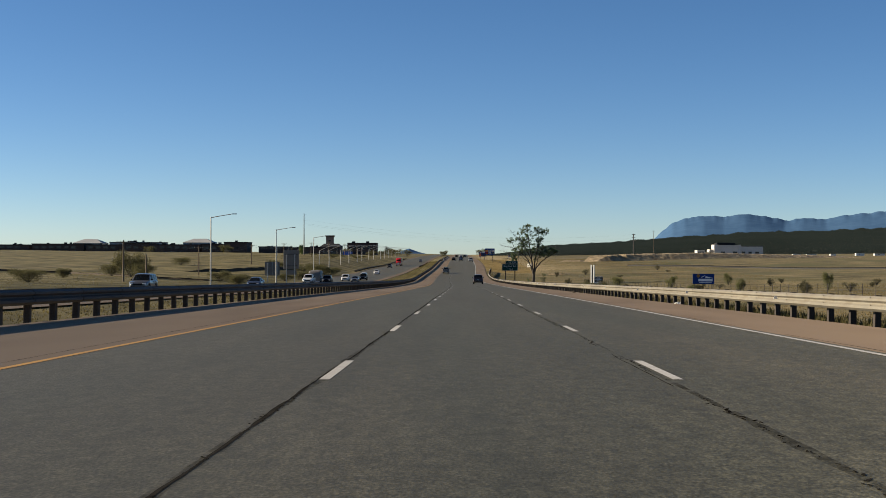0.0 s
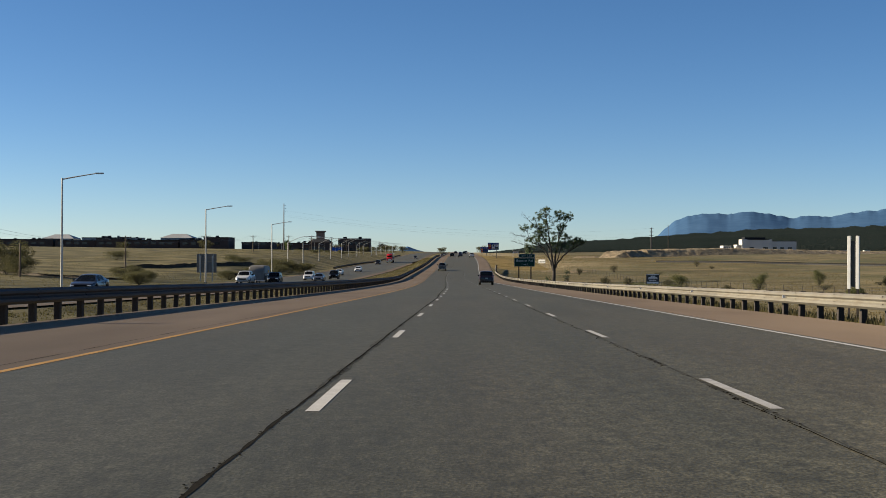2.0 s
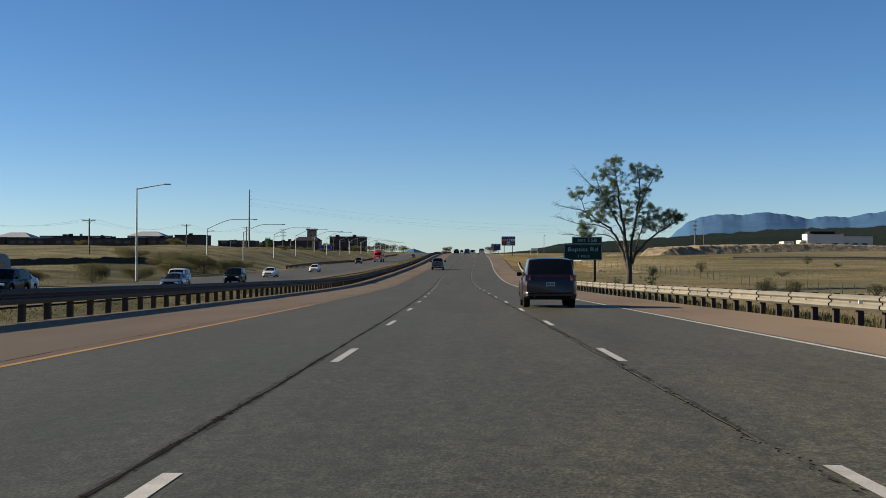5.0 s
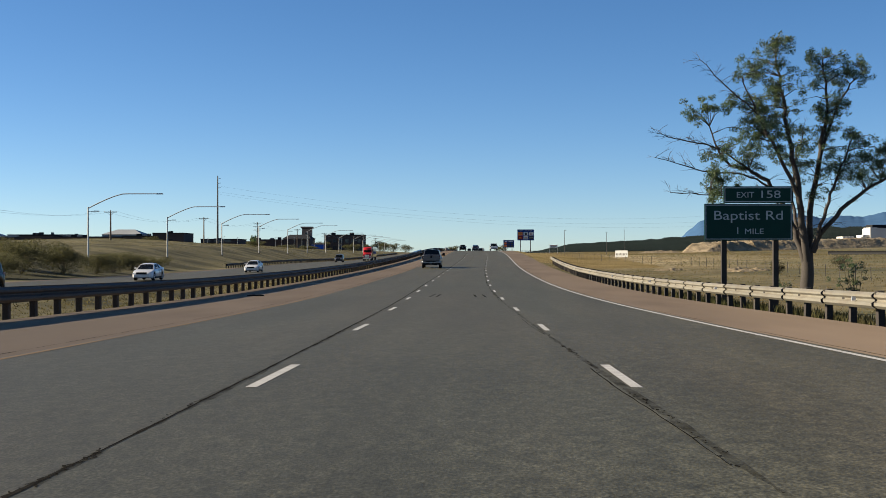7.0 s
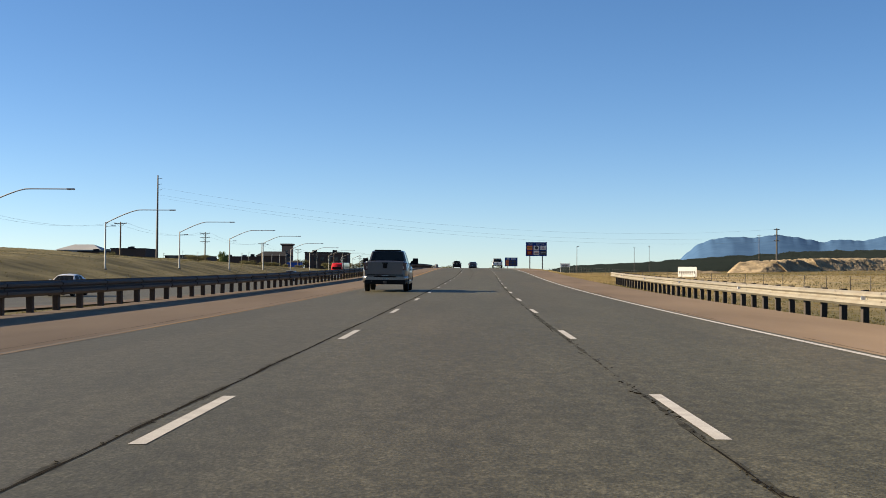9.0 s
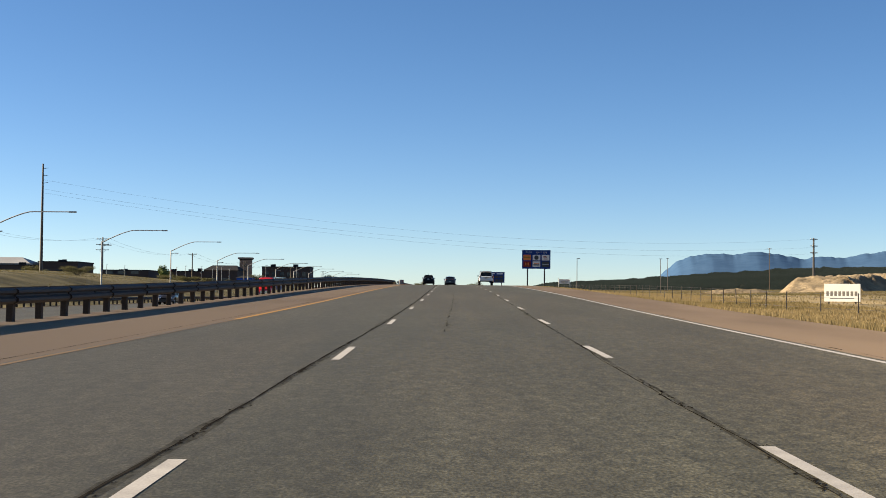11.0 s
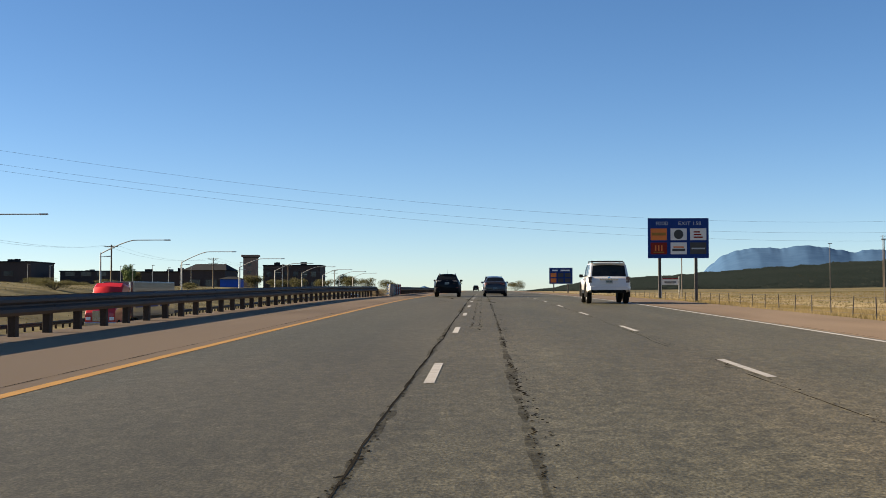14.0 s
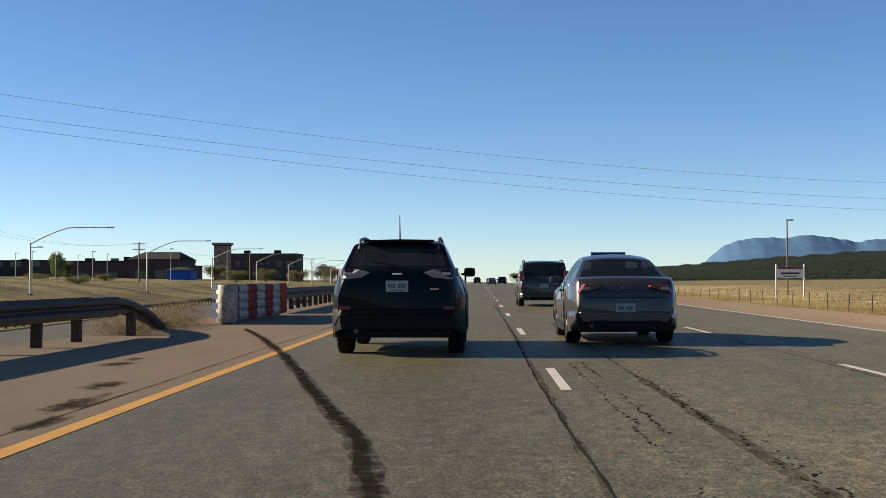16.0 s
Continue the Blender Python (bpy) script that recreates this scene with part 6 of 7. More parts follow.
MIDDLE = [(446, -0.55), (490, -0.50), (504, -0.74), (512, -0.93), (540, -0.93), (640, -0.93)]
crumbled("ragged crumbling crack in the middle lane", MIDDLE, 5, 1.2)
crumbled("ragged crumbling crack in the middle lane", [(y, x + 0.09) for y, x in MIDDLE], 6, 0.5, 0.08, 0.04)
crumbled("fine crumbling crack in the middle lane", [(560, -1.53), (625, -1.53)], 7, 1.1)
crumbled("fine crumbling crack in the middle lane", [(561, -1.36), (625, -1.36)], 8, 0.9)
crumbled("crumbling crack in the left lane", [(594, -2.9), (596.5, -2.98), (598.8, -3.17), (602, -3.42), (606, -3.8)], 9, 1.6, 0.08, 0.03)
crumbled("crumbling crack in the left lane", [(595, -2.76), (597.6, -2.87), (601.4, -3.19), (603.5, -3.4)], 11, 1.0, 0.08, 0.03)
crumbled("crumbling edge of the lane joint", LEFT_JOINT, 10, 0.6, 0.03, 0.018)
crumbled("crumbling crack along the lane joint", [(0, 1.70), (480, 1.72)], 12, 0.8, 0.07, 0.014)
crumbled("crumbling crack along the lane joint", [(480, 1.72), (640, 1.72)], 14, 0.6, 0.10, 0.03)
# a small broken-out hole in the middle lane
hole_v, hole_f = [], []
for hx, hy, hr in ((-0.145, 47.36, 0.04), (-0.085, 47.12, 0.034), (-0.115, 47.24, 0.022), (-0.175, 47.5, 0.018)):
    n = len(hole_v)
    hole_v += [(hx + hr * math.cos(a) * (1 + 0.4 * math.sin(3 * a + hy)), hy + 3.0 * hr * math.sin(a), float(zr(hy + 3.0 * hr * math.sin(a))) + 0.003) for a in np.linspace(0, 2 * math.pi, 9)[:-1]]
    hole_f.append(tuple(range(n, n + 8)))
part("pothole", raw("pothole", hole_v, hole_f, M_TAR), None, road, "small dark pothole")
crack("seam_crack", "narrow joint beside the yellow line", -6.0, 0, 660, 0.018, 0.03, 0.1, 9.0)
crack("seam_crack", "narrow joint beside the white line", 5.75, 0, 660, 0.02, 0.03, 0.1, 10.0, gaps=0.5)


def mark(points, width, label, faint=False):
    """A dark tyre mark through (x, y) points on the carriageway."""
    pts = sorted(points, key=lambda p: p[1])
    px, py = zip(*pts)
    ys = np.arange(py[0], py[-1], 0.12)
    xs = np.interp(ys, py, px)
    films = ((1.3, M_SMUDGE), (1.0, M_RUBBEREDGE)) if faint else ((1.5, M_RUBBEREDGE), (1.15, M_RUBBEREDGE), (0.75, M_RUBBERFILM))
    for k, (wide, mat) in enumerate(films):
        taper = np.clip(np.minimum(ys - py[0], py[-1] - ys) / 1.2, 0.15, 1)
        w = width * wide * (0.8 + 0.5 * np.abs(wander(3.3 + k, ys, 1.0, 1.7))) * taper
        c = xs + wander(7.1 + k, ys, 0.05 * width / 0.17, 1.3)
        z, off = zr(ys) + 0.003 + 0.0012 * k, xr(ys)
        v = np.stack([np.stack([off + c - w / 2, ys, z], 1), np.stack([off + c + w / 2, ys, z], 1)], 1)
        part("tyre_mark", raw("tyre_mark", v.reshape(-1, 3).tolist(), grid_faces(len(ys), 2), mat), None, road, label)


def stain(x, y, w, d, seed, label):
    """A ragged dark blot made of two uneven films."""
    for k, (grow, mat) in enumerate(((1.0, M_SMUDGE), (0.72, M_SMUDGE), (0.45, M_RUBBEREDGE))):
        ring = []
        for i in range(36):
            a = 2 * math.pi * i / 36
            g = grow * (0.75 + 0.5 * noise.noise(Vector((math.cos(a) * 1.8 + seed, math.sin(a) * 1.8, k))) + 0.3 * noise.noise(Vector((math.cos(a) * 6, math.sin(a) * 6 + seed, k))))
            yy = y + math.sin(a) * d * g / 2
            ring.append((float(xr(yy)) + x + math.cos(a) * w * g / 2, yy, float(zr(yy)) + 0.003 + 0.0012 * k))
        part("oil_stain", raw("oil_stain", ring, [tuple(range(36))], mat), None, road, label)


for x, y, w, d in ((-5.98, 617.9, 0.3, 1.5), (-6.2, 619.4, 0.5, 2.0), (-6.5, 621.4, 0.45, 1.8), (-7.3, 624.6, 0.6, 1.2), (-7.35, 625.6, 0.35, 0.8)):
    stain(x, y, w, d, y, "dark oil stain on the reddish shoulder")
# dirt gathered along the lane joints
for x, wide, y0, y1 in ((-2.02, 0.16, 0, 660), (1.72, 0.11, 0, 480), (-0.94, 0.13, 532, 640)):
    ys = np.arange(y0, y1, 0.2)
    c = (np.interp(ys, *zip(*LEFT_JOINT)) if x == -2.02 else x) + wander(abs(x) * 9 + wide, ys, 0.03, 0.06)
    w = wide * np.clip(0.45 + 0.8 * wander(abs(x) * 5 + wide, ys, 1.0, 0.13) + 0.5 * wander(abs(x) * 3 + wide, ys, 1.0, 1.6), 0.04, 1.2)
    v = np.stack([np.stack([xr(ys) + c - w / 2, ys, zr(ys) + 0.0018 + 0.002 * wide], 1), np.stack([xr(ys) + c + w / 2, ys, zr(ys) + 0.0018 + 0.002 * wide], 1)], 1)
    part("joint_dirt", raw("joint_dirt", v.reshape(-1, 3).tolist(), grid_faces(len(ys), 2), M_SMUDGE), None, road, "dark dirt along the joint")


curve_pts = [(-3.10, 611), (-3.11, 612.5), (-3.18, 614.5), (-3.5, 617), (-3.87, 618.7), (-4.5, 621.8), (-5.4, 626.3), (-6.6, 631.5), (-7.83, 636.4)]
mark(curve_pts, 0.13, "dark curved skid mark towards the crash cushion")
mark([(-0.7, 593), (-0.81, 596.3), (-1.01, 598.8), (-1.37, 601.4), (-2.03, 606.2), (-2.3, 608.5)], 0.13, "dark skid mark across the lane line", True)
for x0, x1, a, b in ((-1.06, -0.86, 320.4, 325.6), (-0.78, -0.62, 320.4, 325.6), (0.86, 0.80, 320.4, 324.8), (1.25, 1.16, 320.0, 324.8)):
    mark([(x0, a), (x1, b)], 0.09, "short dark braking mark", True)
bm = bmesh.new()
for i in range(7):
    box(bm, -0.35 + 0.1 * i, -0.2 + 0.09 * i, 0.0, 0.12, 0.0, 0.05 + 0.01 * (i % 3))
scrap = tagged(new("tyre_scrap", mesh_of("tyre_scrap", bm, M_TYRE)), "torn strip of black tyre on the shoulder", "debris")
scrap.matrix_basis = on_road(-8.3, 322.0)

bm = bmesh.new()
bmesh.ops.create_icosphere(bm, subdivisions=2, radius=0.14)
for v in bm.verts:
    v.co = Vector((v.co.x * 1.2, v.co.y, v.co.z * 0.7)) * (1 + 0.5 * noise.noise(v.co * 8.0))
stone = tagged(new("stone", mesh_of("stone", bm, M_EARTH)), "dark fallen stone on the edge of the shoulder", "stone")
stone.matrix_basis = on_road(8.3, 101.8, 0.05)

bag_at = (9.3, 57.0)
bm = bmesh.new()
bmesh.ops.create_icosphere(bm, subdivisions=3, radius=0.13)
for v in bm.verts:
    n = noise.noise(v.co * 9.0) + 0.6 * noise.noise(v.co * 23.0)
    v.co = Vector((v.co.x * 1.5, v.co.y, max(-0.09, v.co.z * 0.6))) * (1 + 0.45 * n)
bag = tagged(new("plastic_bag", mesh_of("plastic_bag", bm, M_SIGNWHITE)), "crumpled white plastic bag beside the guard rail posts", "litter")
bag.matrix_basis = pose(bag_at[0], bag_at[1], float(ground_z(*bag_at)) + 0.1)

# ---- vegetation ----
def leaf_cloud(verts, faces, rng, centre, spread, count, size, flat=1.0):
    """Small four-cornered leaves scattered in a lumpy blob."""
    for _ in range(count):
        d = Vector((rng.gauss(0, 1), rng.gauss(0, 1), rng.gauss(0, 1)))
        d = d.normalized() * (rng.random() ** 0.45)
        p = Vector(centre) + Vector((d.x * spread[0], d.y * spread[1], d.z * spread[2]))
        a = Vector((rng.uniform(-1, 1), rng.uniform(-1, 1), rng.uniform(-1, 1) * flat)).normalized()
        b = a.orthogonal().normalized()
        s = size * rng.uniform(0.6, 1.3)
        n = len(verts)
        verts += [tuple(p - a * s), tuple(p + b * s * 0.55), tuple(p + a * s), tuple(p - b * s * 0.55)]
        faces.append((n, n + 1, n + 2, n + 3))


def bent(points, n):
    """A smooth line through the points, n steps to a span."""
    p = [Vector(q) for q in points]
    p = [p[0] * 2 - p[1]] + p + [p[-1] * 2 - p[-2]]
    out = []
    for a, b, c, d in zip(p, p[1:], p[2:], p[3:]):
        for k in range(n):
            t = k / n
            out.append(0.5 * (2 * b + (c - a) * t + (2 * a - 5 * b + 4 * c - d) * t * t + (3 * b - a - 3 * c + d) * t ** 3))
    return out + [p[-2]]


# stems of the cottonwood as (x, depth, height), with the radius at the foot of each
STEMS = (
    ([(-0.1, 0.0, 2.3), (-0.8, 0.3, 4.6), (-1.8, 0.6, 6.6), (-3.0, 0.8, 7.7), (-4.6, 0.9, 8.3), (-5.6, 0.8, 10.4)], 0.19),
    ([(0.0, -0.1, 2.3), (-0.5, -0.4, 6.0), (-1.0, -0.3, 9.0), (-1.4, 0.1, 12.0), (-1.8, 0.2, 15.3)], 0.22),
    ([(-0.5, -0.4, 6.0), (-2.0, -1.1, 8.8), (-3.2, -1.3, 11.0), (-4.1, -1.2, 13.2)], 0.12),
    ([(0.2, 0.1, 2.3), (0.45, 0.6, 6.0), (1.15, 0.7, 9.5), (1.35, 0.5, 12.0), (1.0, 0.4, 14.4)], 0.20),
    ([(0.9, 0.7, 8.2), (1.9, 1.4, 10.8), (2.6, 1.5, 12.4), (3.8, 1.3, 13.8)], 0.11),
    ([(0.35, -0.1, 2.9), (1.0, -0.4, 4.3), (2.6, -0.8, 6.0), (4.4, -0.7, 7.2), (6.1, -0.5, 8.3)], 0.17),
    ([(0.3, -0.2, 2.9), (0.9, -0.9, 5.4), (1.5, -1.3, 7.4), (2.3, -1.4, 9.6)], 0.12),
    ([(-0.2, 0.2, 2.6), (-0.4, 1.3, 5.4), (-0.2, 1.9, 8.2), (0.4, 2.1, 10.4)], 0.12),
    ([(-1.8, 0.6, 6.6), (-3.6, 0.2, 7.5), (-6.0, 0.0, 7.7), (-8.9, -0.2, 8.5)], 0.055),
    ([(-3.0, 0.8, 7.7), (-5.2, 1.0, 9.2), (-6.9, 0.8, 9.5), (-8.7, 0.7, 10.0)], 0.05),
    ([(-0.9, 0.3, 4.9), (-2.6, -0.4, 6.3), (-5.2, -0.7, 6.2), (-8.1, -0.8, 6.4)], 0.06),
    ([(-3.2, -1.3, 11.0), (-5.0, -1.4, 12.5), (-6.4, -1.3, 14.1)], 0.04))
# leafy masses as (x, height, half width, half height, tufts)
MASSES = ((-1.8, 15.0, 1.0, 0.8, 12), (-2.9, 14.0, 0.9, 0.8, 9), (-1.3, 13.2, 1.1, 1.1, 13), (-3.7, 13.0, 0.9, 0.5, 4), (-2.0, 11.3, 1.4, 1.1, 20), (-4.8, 11.7, 1.3, 0.6, 10), (-6.1, 11.1, 0.6, 0.5, 6), (-3.7, 10.2, 1.3, 0.9, 18), (-2.2, 9.3, 1.2, 0.9, 15), (-4.9, 8.9, 0.9, 0.7, 8), (-3.4, 8.2, 0.9, 0.5, 8), (-5.2, 6.8, 0.9, 0.9, 22), (0.6, 12.3, 0.9, 0.9, 7), (1.1, 14.2, 1.0, 0.6, 13), (2.2, 13.4, 0.9, 0.6, 10), (3.4, 13.7, 0.8, 0.45, 8), (1.5, 11.6, 1.0, 1.1, 12), (1.8, 9.9, 0.9, 0.9, 10), (0.3, 9.6, 0.9, 1.0, 9), (2.4, 9.5, 0.45, 0.4, 6), (-0.3, 8.0, 0.9, 0.8, 8), (1.6, 8.0, 1.0, 0.7, 10), (2.3, 7.2, 0.8, 0.5, 7), (3.4, 8.6, 1.0, 0.7, 13), (4.6, 8.8, 0.9, 0.55, 11), (5.7, 8.4, 0.8, 0.55, 12), (4.3, 7.8, 1.2, 0.4, 7), (3.2, 7.2, 0.9, 0.4, 5), (0.2, 6.6, 0.8, 0.6, 3))


def cottonwood(label, m, seed, leaf=0.064):
    rng = random.Random(seed)
    tree = thing("cottonwood_tree", label, "tree", m)
    bm = bmesh.new()
    foot = bent([(-0.1, 0, -0.4), (-0.05, 0, 0.4), (0.05, 0, 1.5), (0.05, 0, 2.4), (0.08, 0, 3.1)], 3)
    tube(bm, foot, [0.66 - 0.22 * min(1.0, k / 4) - 0.012 * k for k in range(len(foot))], 12)
    knots = []
    for line, thick in STEMS:
        pts = [p + Vector((rng.gauss(0, 0.05), rng.gauss(0, 0.05), rng.gauss(0, 0.03))) * (k > 0) for k, p in enumerate(bent(line, 5))]
        rad = [1.0 * thick * (1 - 0.86 * k / (len(pts) - 1)) + 0.012 for k in range(len(pts))]
        tube(bm, pts, rad, 9 if thick > 0.1 else 6)
        knots += [(p, r, thick) for p, r in zip(pts, rad)][3:]
    # bare twigs on every stem
    for p, r, thick in knots:
        for _ in range(2 if thick > 0.1 else 3):
            out = Vector((rng.gauss(0, 1) + (-0.5 if p.x < -4 else 0), rng.gauss(0, 1), rng.uniform(-0.2, 1.0))).normalized() * rng.uniform(0.35, 1.15)
            q = p + out * 0.55 + Vector((0, 0, 0.06))
            tube(bm, [p, q, p + out], [min(0.022, r * 0.5), 0.011, 0.005], 4)
            for _ in range(2):
                tube(bm, [q, q + (out + Vector((rng.gauss(0, 0.4), rng.gauss(0, 0.4), rng.gauss(0, 0.3)))) * 0.4], [0.008, 0.004], 3)
    lv, lf = [], []
    for mx, mz, rx, rz, count in MASSES:
        for _ in range(count):
            a, d = rng.uniform(0, 6.283), rng.random() ** 0.55
            near = min(knots, key=lambda k: abs(k[0].x - mx) + abs(k[0].z - mz))[0]
            tip = Vector((mx + rx * d * math.cos(a), near.y * 0.8 + rng.gauss(0, 0.75), mz + rz * d * math.sin(a)))
            root, r, thick = min(knots, key=lambda k: (k[0] - tip).length + (1.2 if k[0].z > tip.z else 0) + (0.8 if k[2] < 0.07 else 0))
            mid = root.lerp(tip, 0.5) + Vector((rng.gauss(0, 0.12), rng.gauss(0, 0.12), 0.15))
            tube(bm, [root, mid, tip], [min(0.035, r * 0.6), 0.018, 0.007], 5)
            for _ in range(3):
                end = tip + Vector((rng.gauss(0, 0.28), rng.gauss(0, 0.28), rng.gauss(0, 0.24)))
                tube(bm, [mid.lerp(tip, rng.uniform(0.5, 1.0)), end], [0.01, 0.004], 3)
                leaf_cloud(lv, lf, rng, end, (0.30, 0.30, 0.24), rng.randint(36, 80), leaf)
    part("trunk", bm, M_BARK, tree, smooth=60)
    part("crown", raw("crown", lv, lf, M_LEAF, smooth=False), None, tree, "sparse green and yellowing leaves")
    return tree


tree_at = pose(19.2, 345.2, float(ground_z(19.2, 345.2)))
cottonwood("large half-bare cottonwood tree with yellowing leaves beside the road", tree_at, 11)
sucker_bed = thing("suckers", "thin leafy green suckers round the cottonwood trunk", "shrub", tree_at)
sucker_rng = random.Random(4)
sucker_v, sucker_f, sucker_stems = [], [], bmesh.new()
for cx, reach, high, count in ((2.9, 0.75, 2.7, 13), (-1.2, 0.5, 1.3, 6)):
    for _ in range(count):
        top = Vector((cx + sucker_rng.gauss(0, reach * 0.6), 0.4 + sucker_rng.gauss(0, 0.4), high * sucker_rng.uniform(0.3, 1.0)))
        tube(sucker_stems, [(cx + sucker_rng.gauss(0, 0.15), 0.4, -0.15), (top.x * 0.7 + cx * 0.3, top.y, top.z * 0.55), top], [0.025, 0.016, 0.006], 4)
        for _ in range(3):
            near = Vector((top.x, top.y, top.z)) + Vector((sucker_rng.gauss(0, 0.2), sucker_rng.gauss(0, 0.2), -abs(sucker_rng.gauss(0, 0.35))))
            leaf_cloud(sucker_v, sucker_f, sucker_rng, near, (0.2, 0.2, 0.16), sucker_rng.randint(14, 34), 0.07)
part("stem", sucker_stems, M_BARK, sucker_bed)
part("foliage", raw("foliage", sucker_v, sucker_f, M_LEAF, smooth=False), None, sucker_bed)


def shrub(x, y, w, h, seed, label="grey-green shrub in dry grass", mat=None, count=420, fine=1.0):
    rng = random.Random(seed)
    z = float(ground_z(x, y))
    s = thing("shrub", label, "shrub", pose(x, y, z), "shrubs in the grass")
    bm = bmesh.new()
    v, f = [], []
    for _ in range(9):
        a = rng.uniform(0, 6.28)
        top = Vector((math.cos(a) * w * rng.uniform(0.15, 0.48), math.sin(a) * w * rng.uniform(0.15, 0.48), h * rng.uniform(0.55, 0.98)))
        tube(bm, [(0, 0, -0.1), top * 0.5 + Vector((0, 0, h * 0.08)), top], [0.05, 0.03, 0.01], 5)
        leaf_cloud(v, f, rng, top * 0.85, (w * 0.22, w * 0.22, h * 0.2), count // 9, (0.05 + h * 0.035) * fine)
    leaf_cloud(v, f, rng, (0, 0, h * 0.38), (w * 0.42, w * 0.42, h * 0.38), count // 2, (0.05 + h * 0.035) * fine)
    part("stem", bm, M_BARK, s)
    part("foliage", raw("foliage", v, f, mat or M_SHRUB, smooth=False), None, s)


rng = random.Random(77)
BUSHES = ((-72, 278, 8, 6.0), (-68, 272, 6, 3.2), (-77, 281, 5, 2.6), (-43, 246, 5, 2.0), (-45, 254, 5, 1.8), (-52, 275, 6, 2.4), (-44, 318, 5, 1.8), (-43, 338, 5, 2.4), (-42.5, 356, 5, 1.8), (-44, 384, 6, 2.6), (-45, 394, 7, 3.6), (-43, 401, 6, 3.4), (-42, 409, 5, 2.4), (-42.5, 417, 5, 2.4), (-43, 427, 5, 2.0), (-43.5, 440, 5, 1.6), (-50, 402, 7, 2.6), (-58, 415, 6, 2.0), (-62, 425, 6, 2.0), (-75, 240, 4, 1.8), (-62, 182, 5, 2.0), (-90, 410, 8, 2.6), (-64, 640, 6, 1.6), (-57, 700, 5, 1.4), (-66, 720, 7, 2.0), (-64, 760, 6, 2.2), (-60, 790, 5, 2.0), (-80, 800, 7, 2.4), (-95, 830, 8, 2.6), (-110, 850, 8, 3.0), (-72, 845, 6, 2.4), (-88, 880, 7, 3.0), (-104, 900, 8, 3.4), (-66, 940, 7, 3.5), (-70, 1010, 8, 4.5), (-64, 1040, 9, 5.0), (-58, 1085, 10, 6.0))
for i, (x, y, w, h) in enumerate(BUSHES):
    if 700 < y < 930:
        w, h = 0.8 * w, 0.55 * h
    shrub(x, y, w, h, 100 + i, "dense olive green bush in the dry grass", M_BUSH, 6500, 0.4)
for i, (x, y, w, h) in enumerate(((43, 200, 1.8, 2.2), (57, 201, 2.0, 3.0), (33, 186, 1.8, 1.5), (42, 259, 2.4, 2.6), (32.7, 269, 3.2, 2.5), (26.5, 266, 3.4, 1.2), (62, 300, 2.4, 2.8), (25, 232, 2.6, 1.2))):
    shrub(x, y, w, h, 300 + i, "small green sapling in the dry field", M_SAPLING, 2600, 0.4)
for i in range(26):
    y = rng.uniform(140, 460)
    x = rng.uniform(24, 85) if i % 3 else rng.uniform(24, 40)
    shrub(x, y, rng.uniform(1.2, 3.0), rng.uniform(0.7, 2.0), 200 + i, "small grey-green sagebrush in the field", count=1100, fine=0.45)

# grass on the verges
def grass(name, label, count, xa, xb, ya, yb, height, seed, blades=4, mat=None):
    g = np.random.default_rng(seed)
    y = g.uniform(ya, yb, count)
    x = xr(y) + g.uniform(xa, xb, count)
    z = ground_z(x, y)
    v = np.empty((count, blades, 3, 3))
    for b in range(blades):
        a = g.uniform(0, 6.283, count)
        h = height * g.uniform(0.45, 1.25, count)
        lean = g.uniform(0.1, 0.6, count) * h
        ox, oy = g.normal(0, 0.07, count), g.normal(0, 0.07, count)
        w = 0.012 + 0.03 * g.random(count)
        v[:, b, 0] = np.stack([x + ox - w * np.sin(a), y + oy + w * np.cos(a), z - 0.02], 1)
        v[:, b, 1] = np.stack([x + ox + w * np.sin(a), y + oy - w * np.cos(a), z - 0.02], 1)
        v[:, b, 2] = np.stack([x + ox + lean * np.cos(a), y + oy + lean * np.sin(a), z + h], 1)
    n = count * blades
    me = raw(name, v.reshape(-1, 3).tolist(), np.arange(n * 3).reshape(n, 3).tolist(), mat or M_GRASS, smooth=False)
    tagged(new(name, me), label, "grass", kind="stuff")


grass("verge_grass", "dry yellow grass along the verge behind the guard rail", 24000, 9.3, 24, 25, 450, 0.07, 1)
grass("verge_weeds", "tall dry weeds behind the guard rail posts", 9000, 9.35, 11.2, 22, 330, 0.3, 21, mat=M_OLIVE)
grass("verge_grass", "tall dry yellow grass on the roadside bank", 70000, 9.2, 26, 445, 800, 0.18, 2, mat=M_GOLDGRASS)
grass("median_grass", "dry grass and weeds in the median strip", 40000, -19.0, -10.9, 25, 660, 0.08, 3, mat=M_OLIVE)
grass("field_grass", "tufts of dry grass across the field", 24000, 24, 90, 60, 445, 0.15, 4, 3)
grass("field_grass", "golden dry grass across the field", 30000, 26, 95, 445, 820, 0.16, 14, 3, mat=M_GRASS)
grass("bank_grass", "tufts of dry grass on the bank beyond the lamps", 40000, -110, -40, 120, 900, 0.12, 5, 3, mat=M_OLIVE)

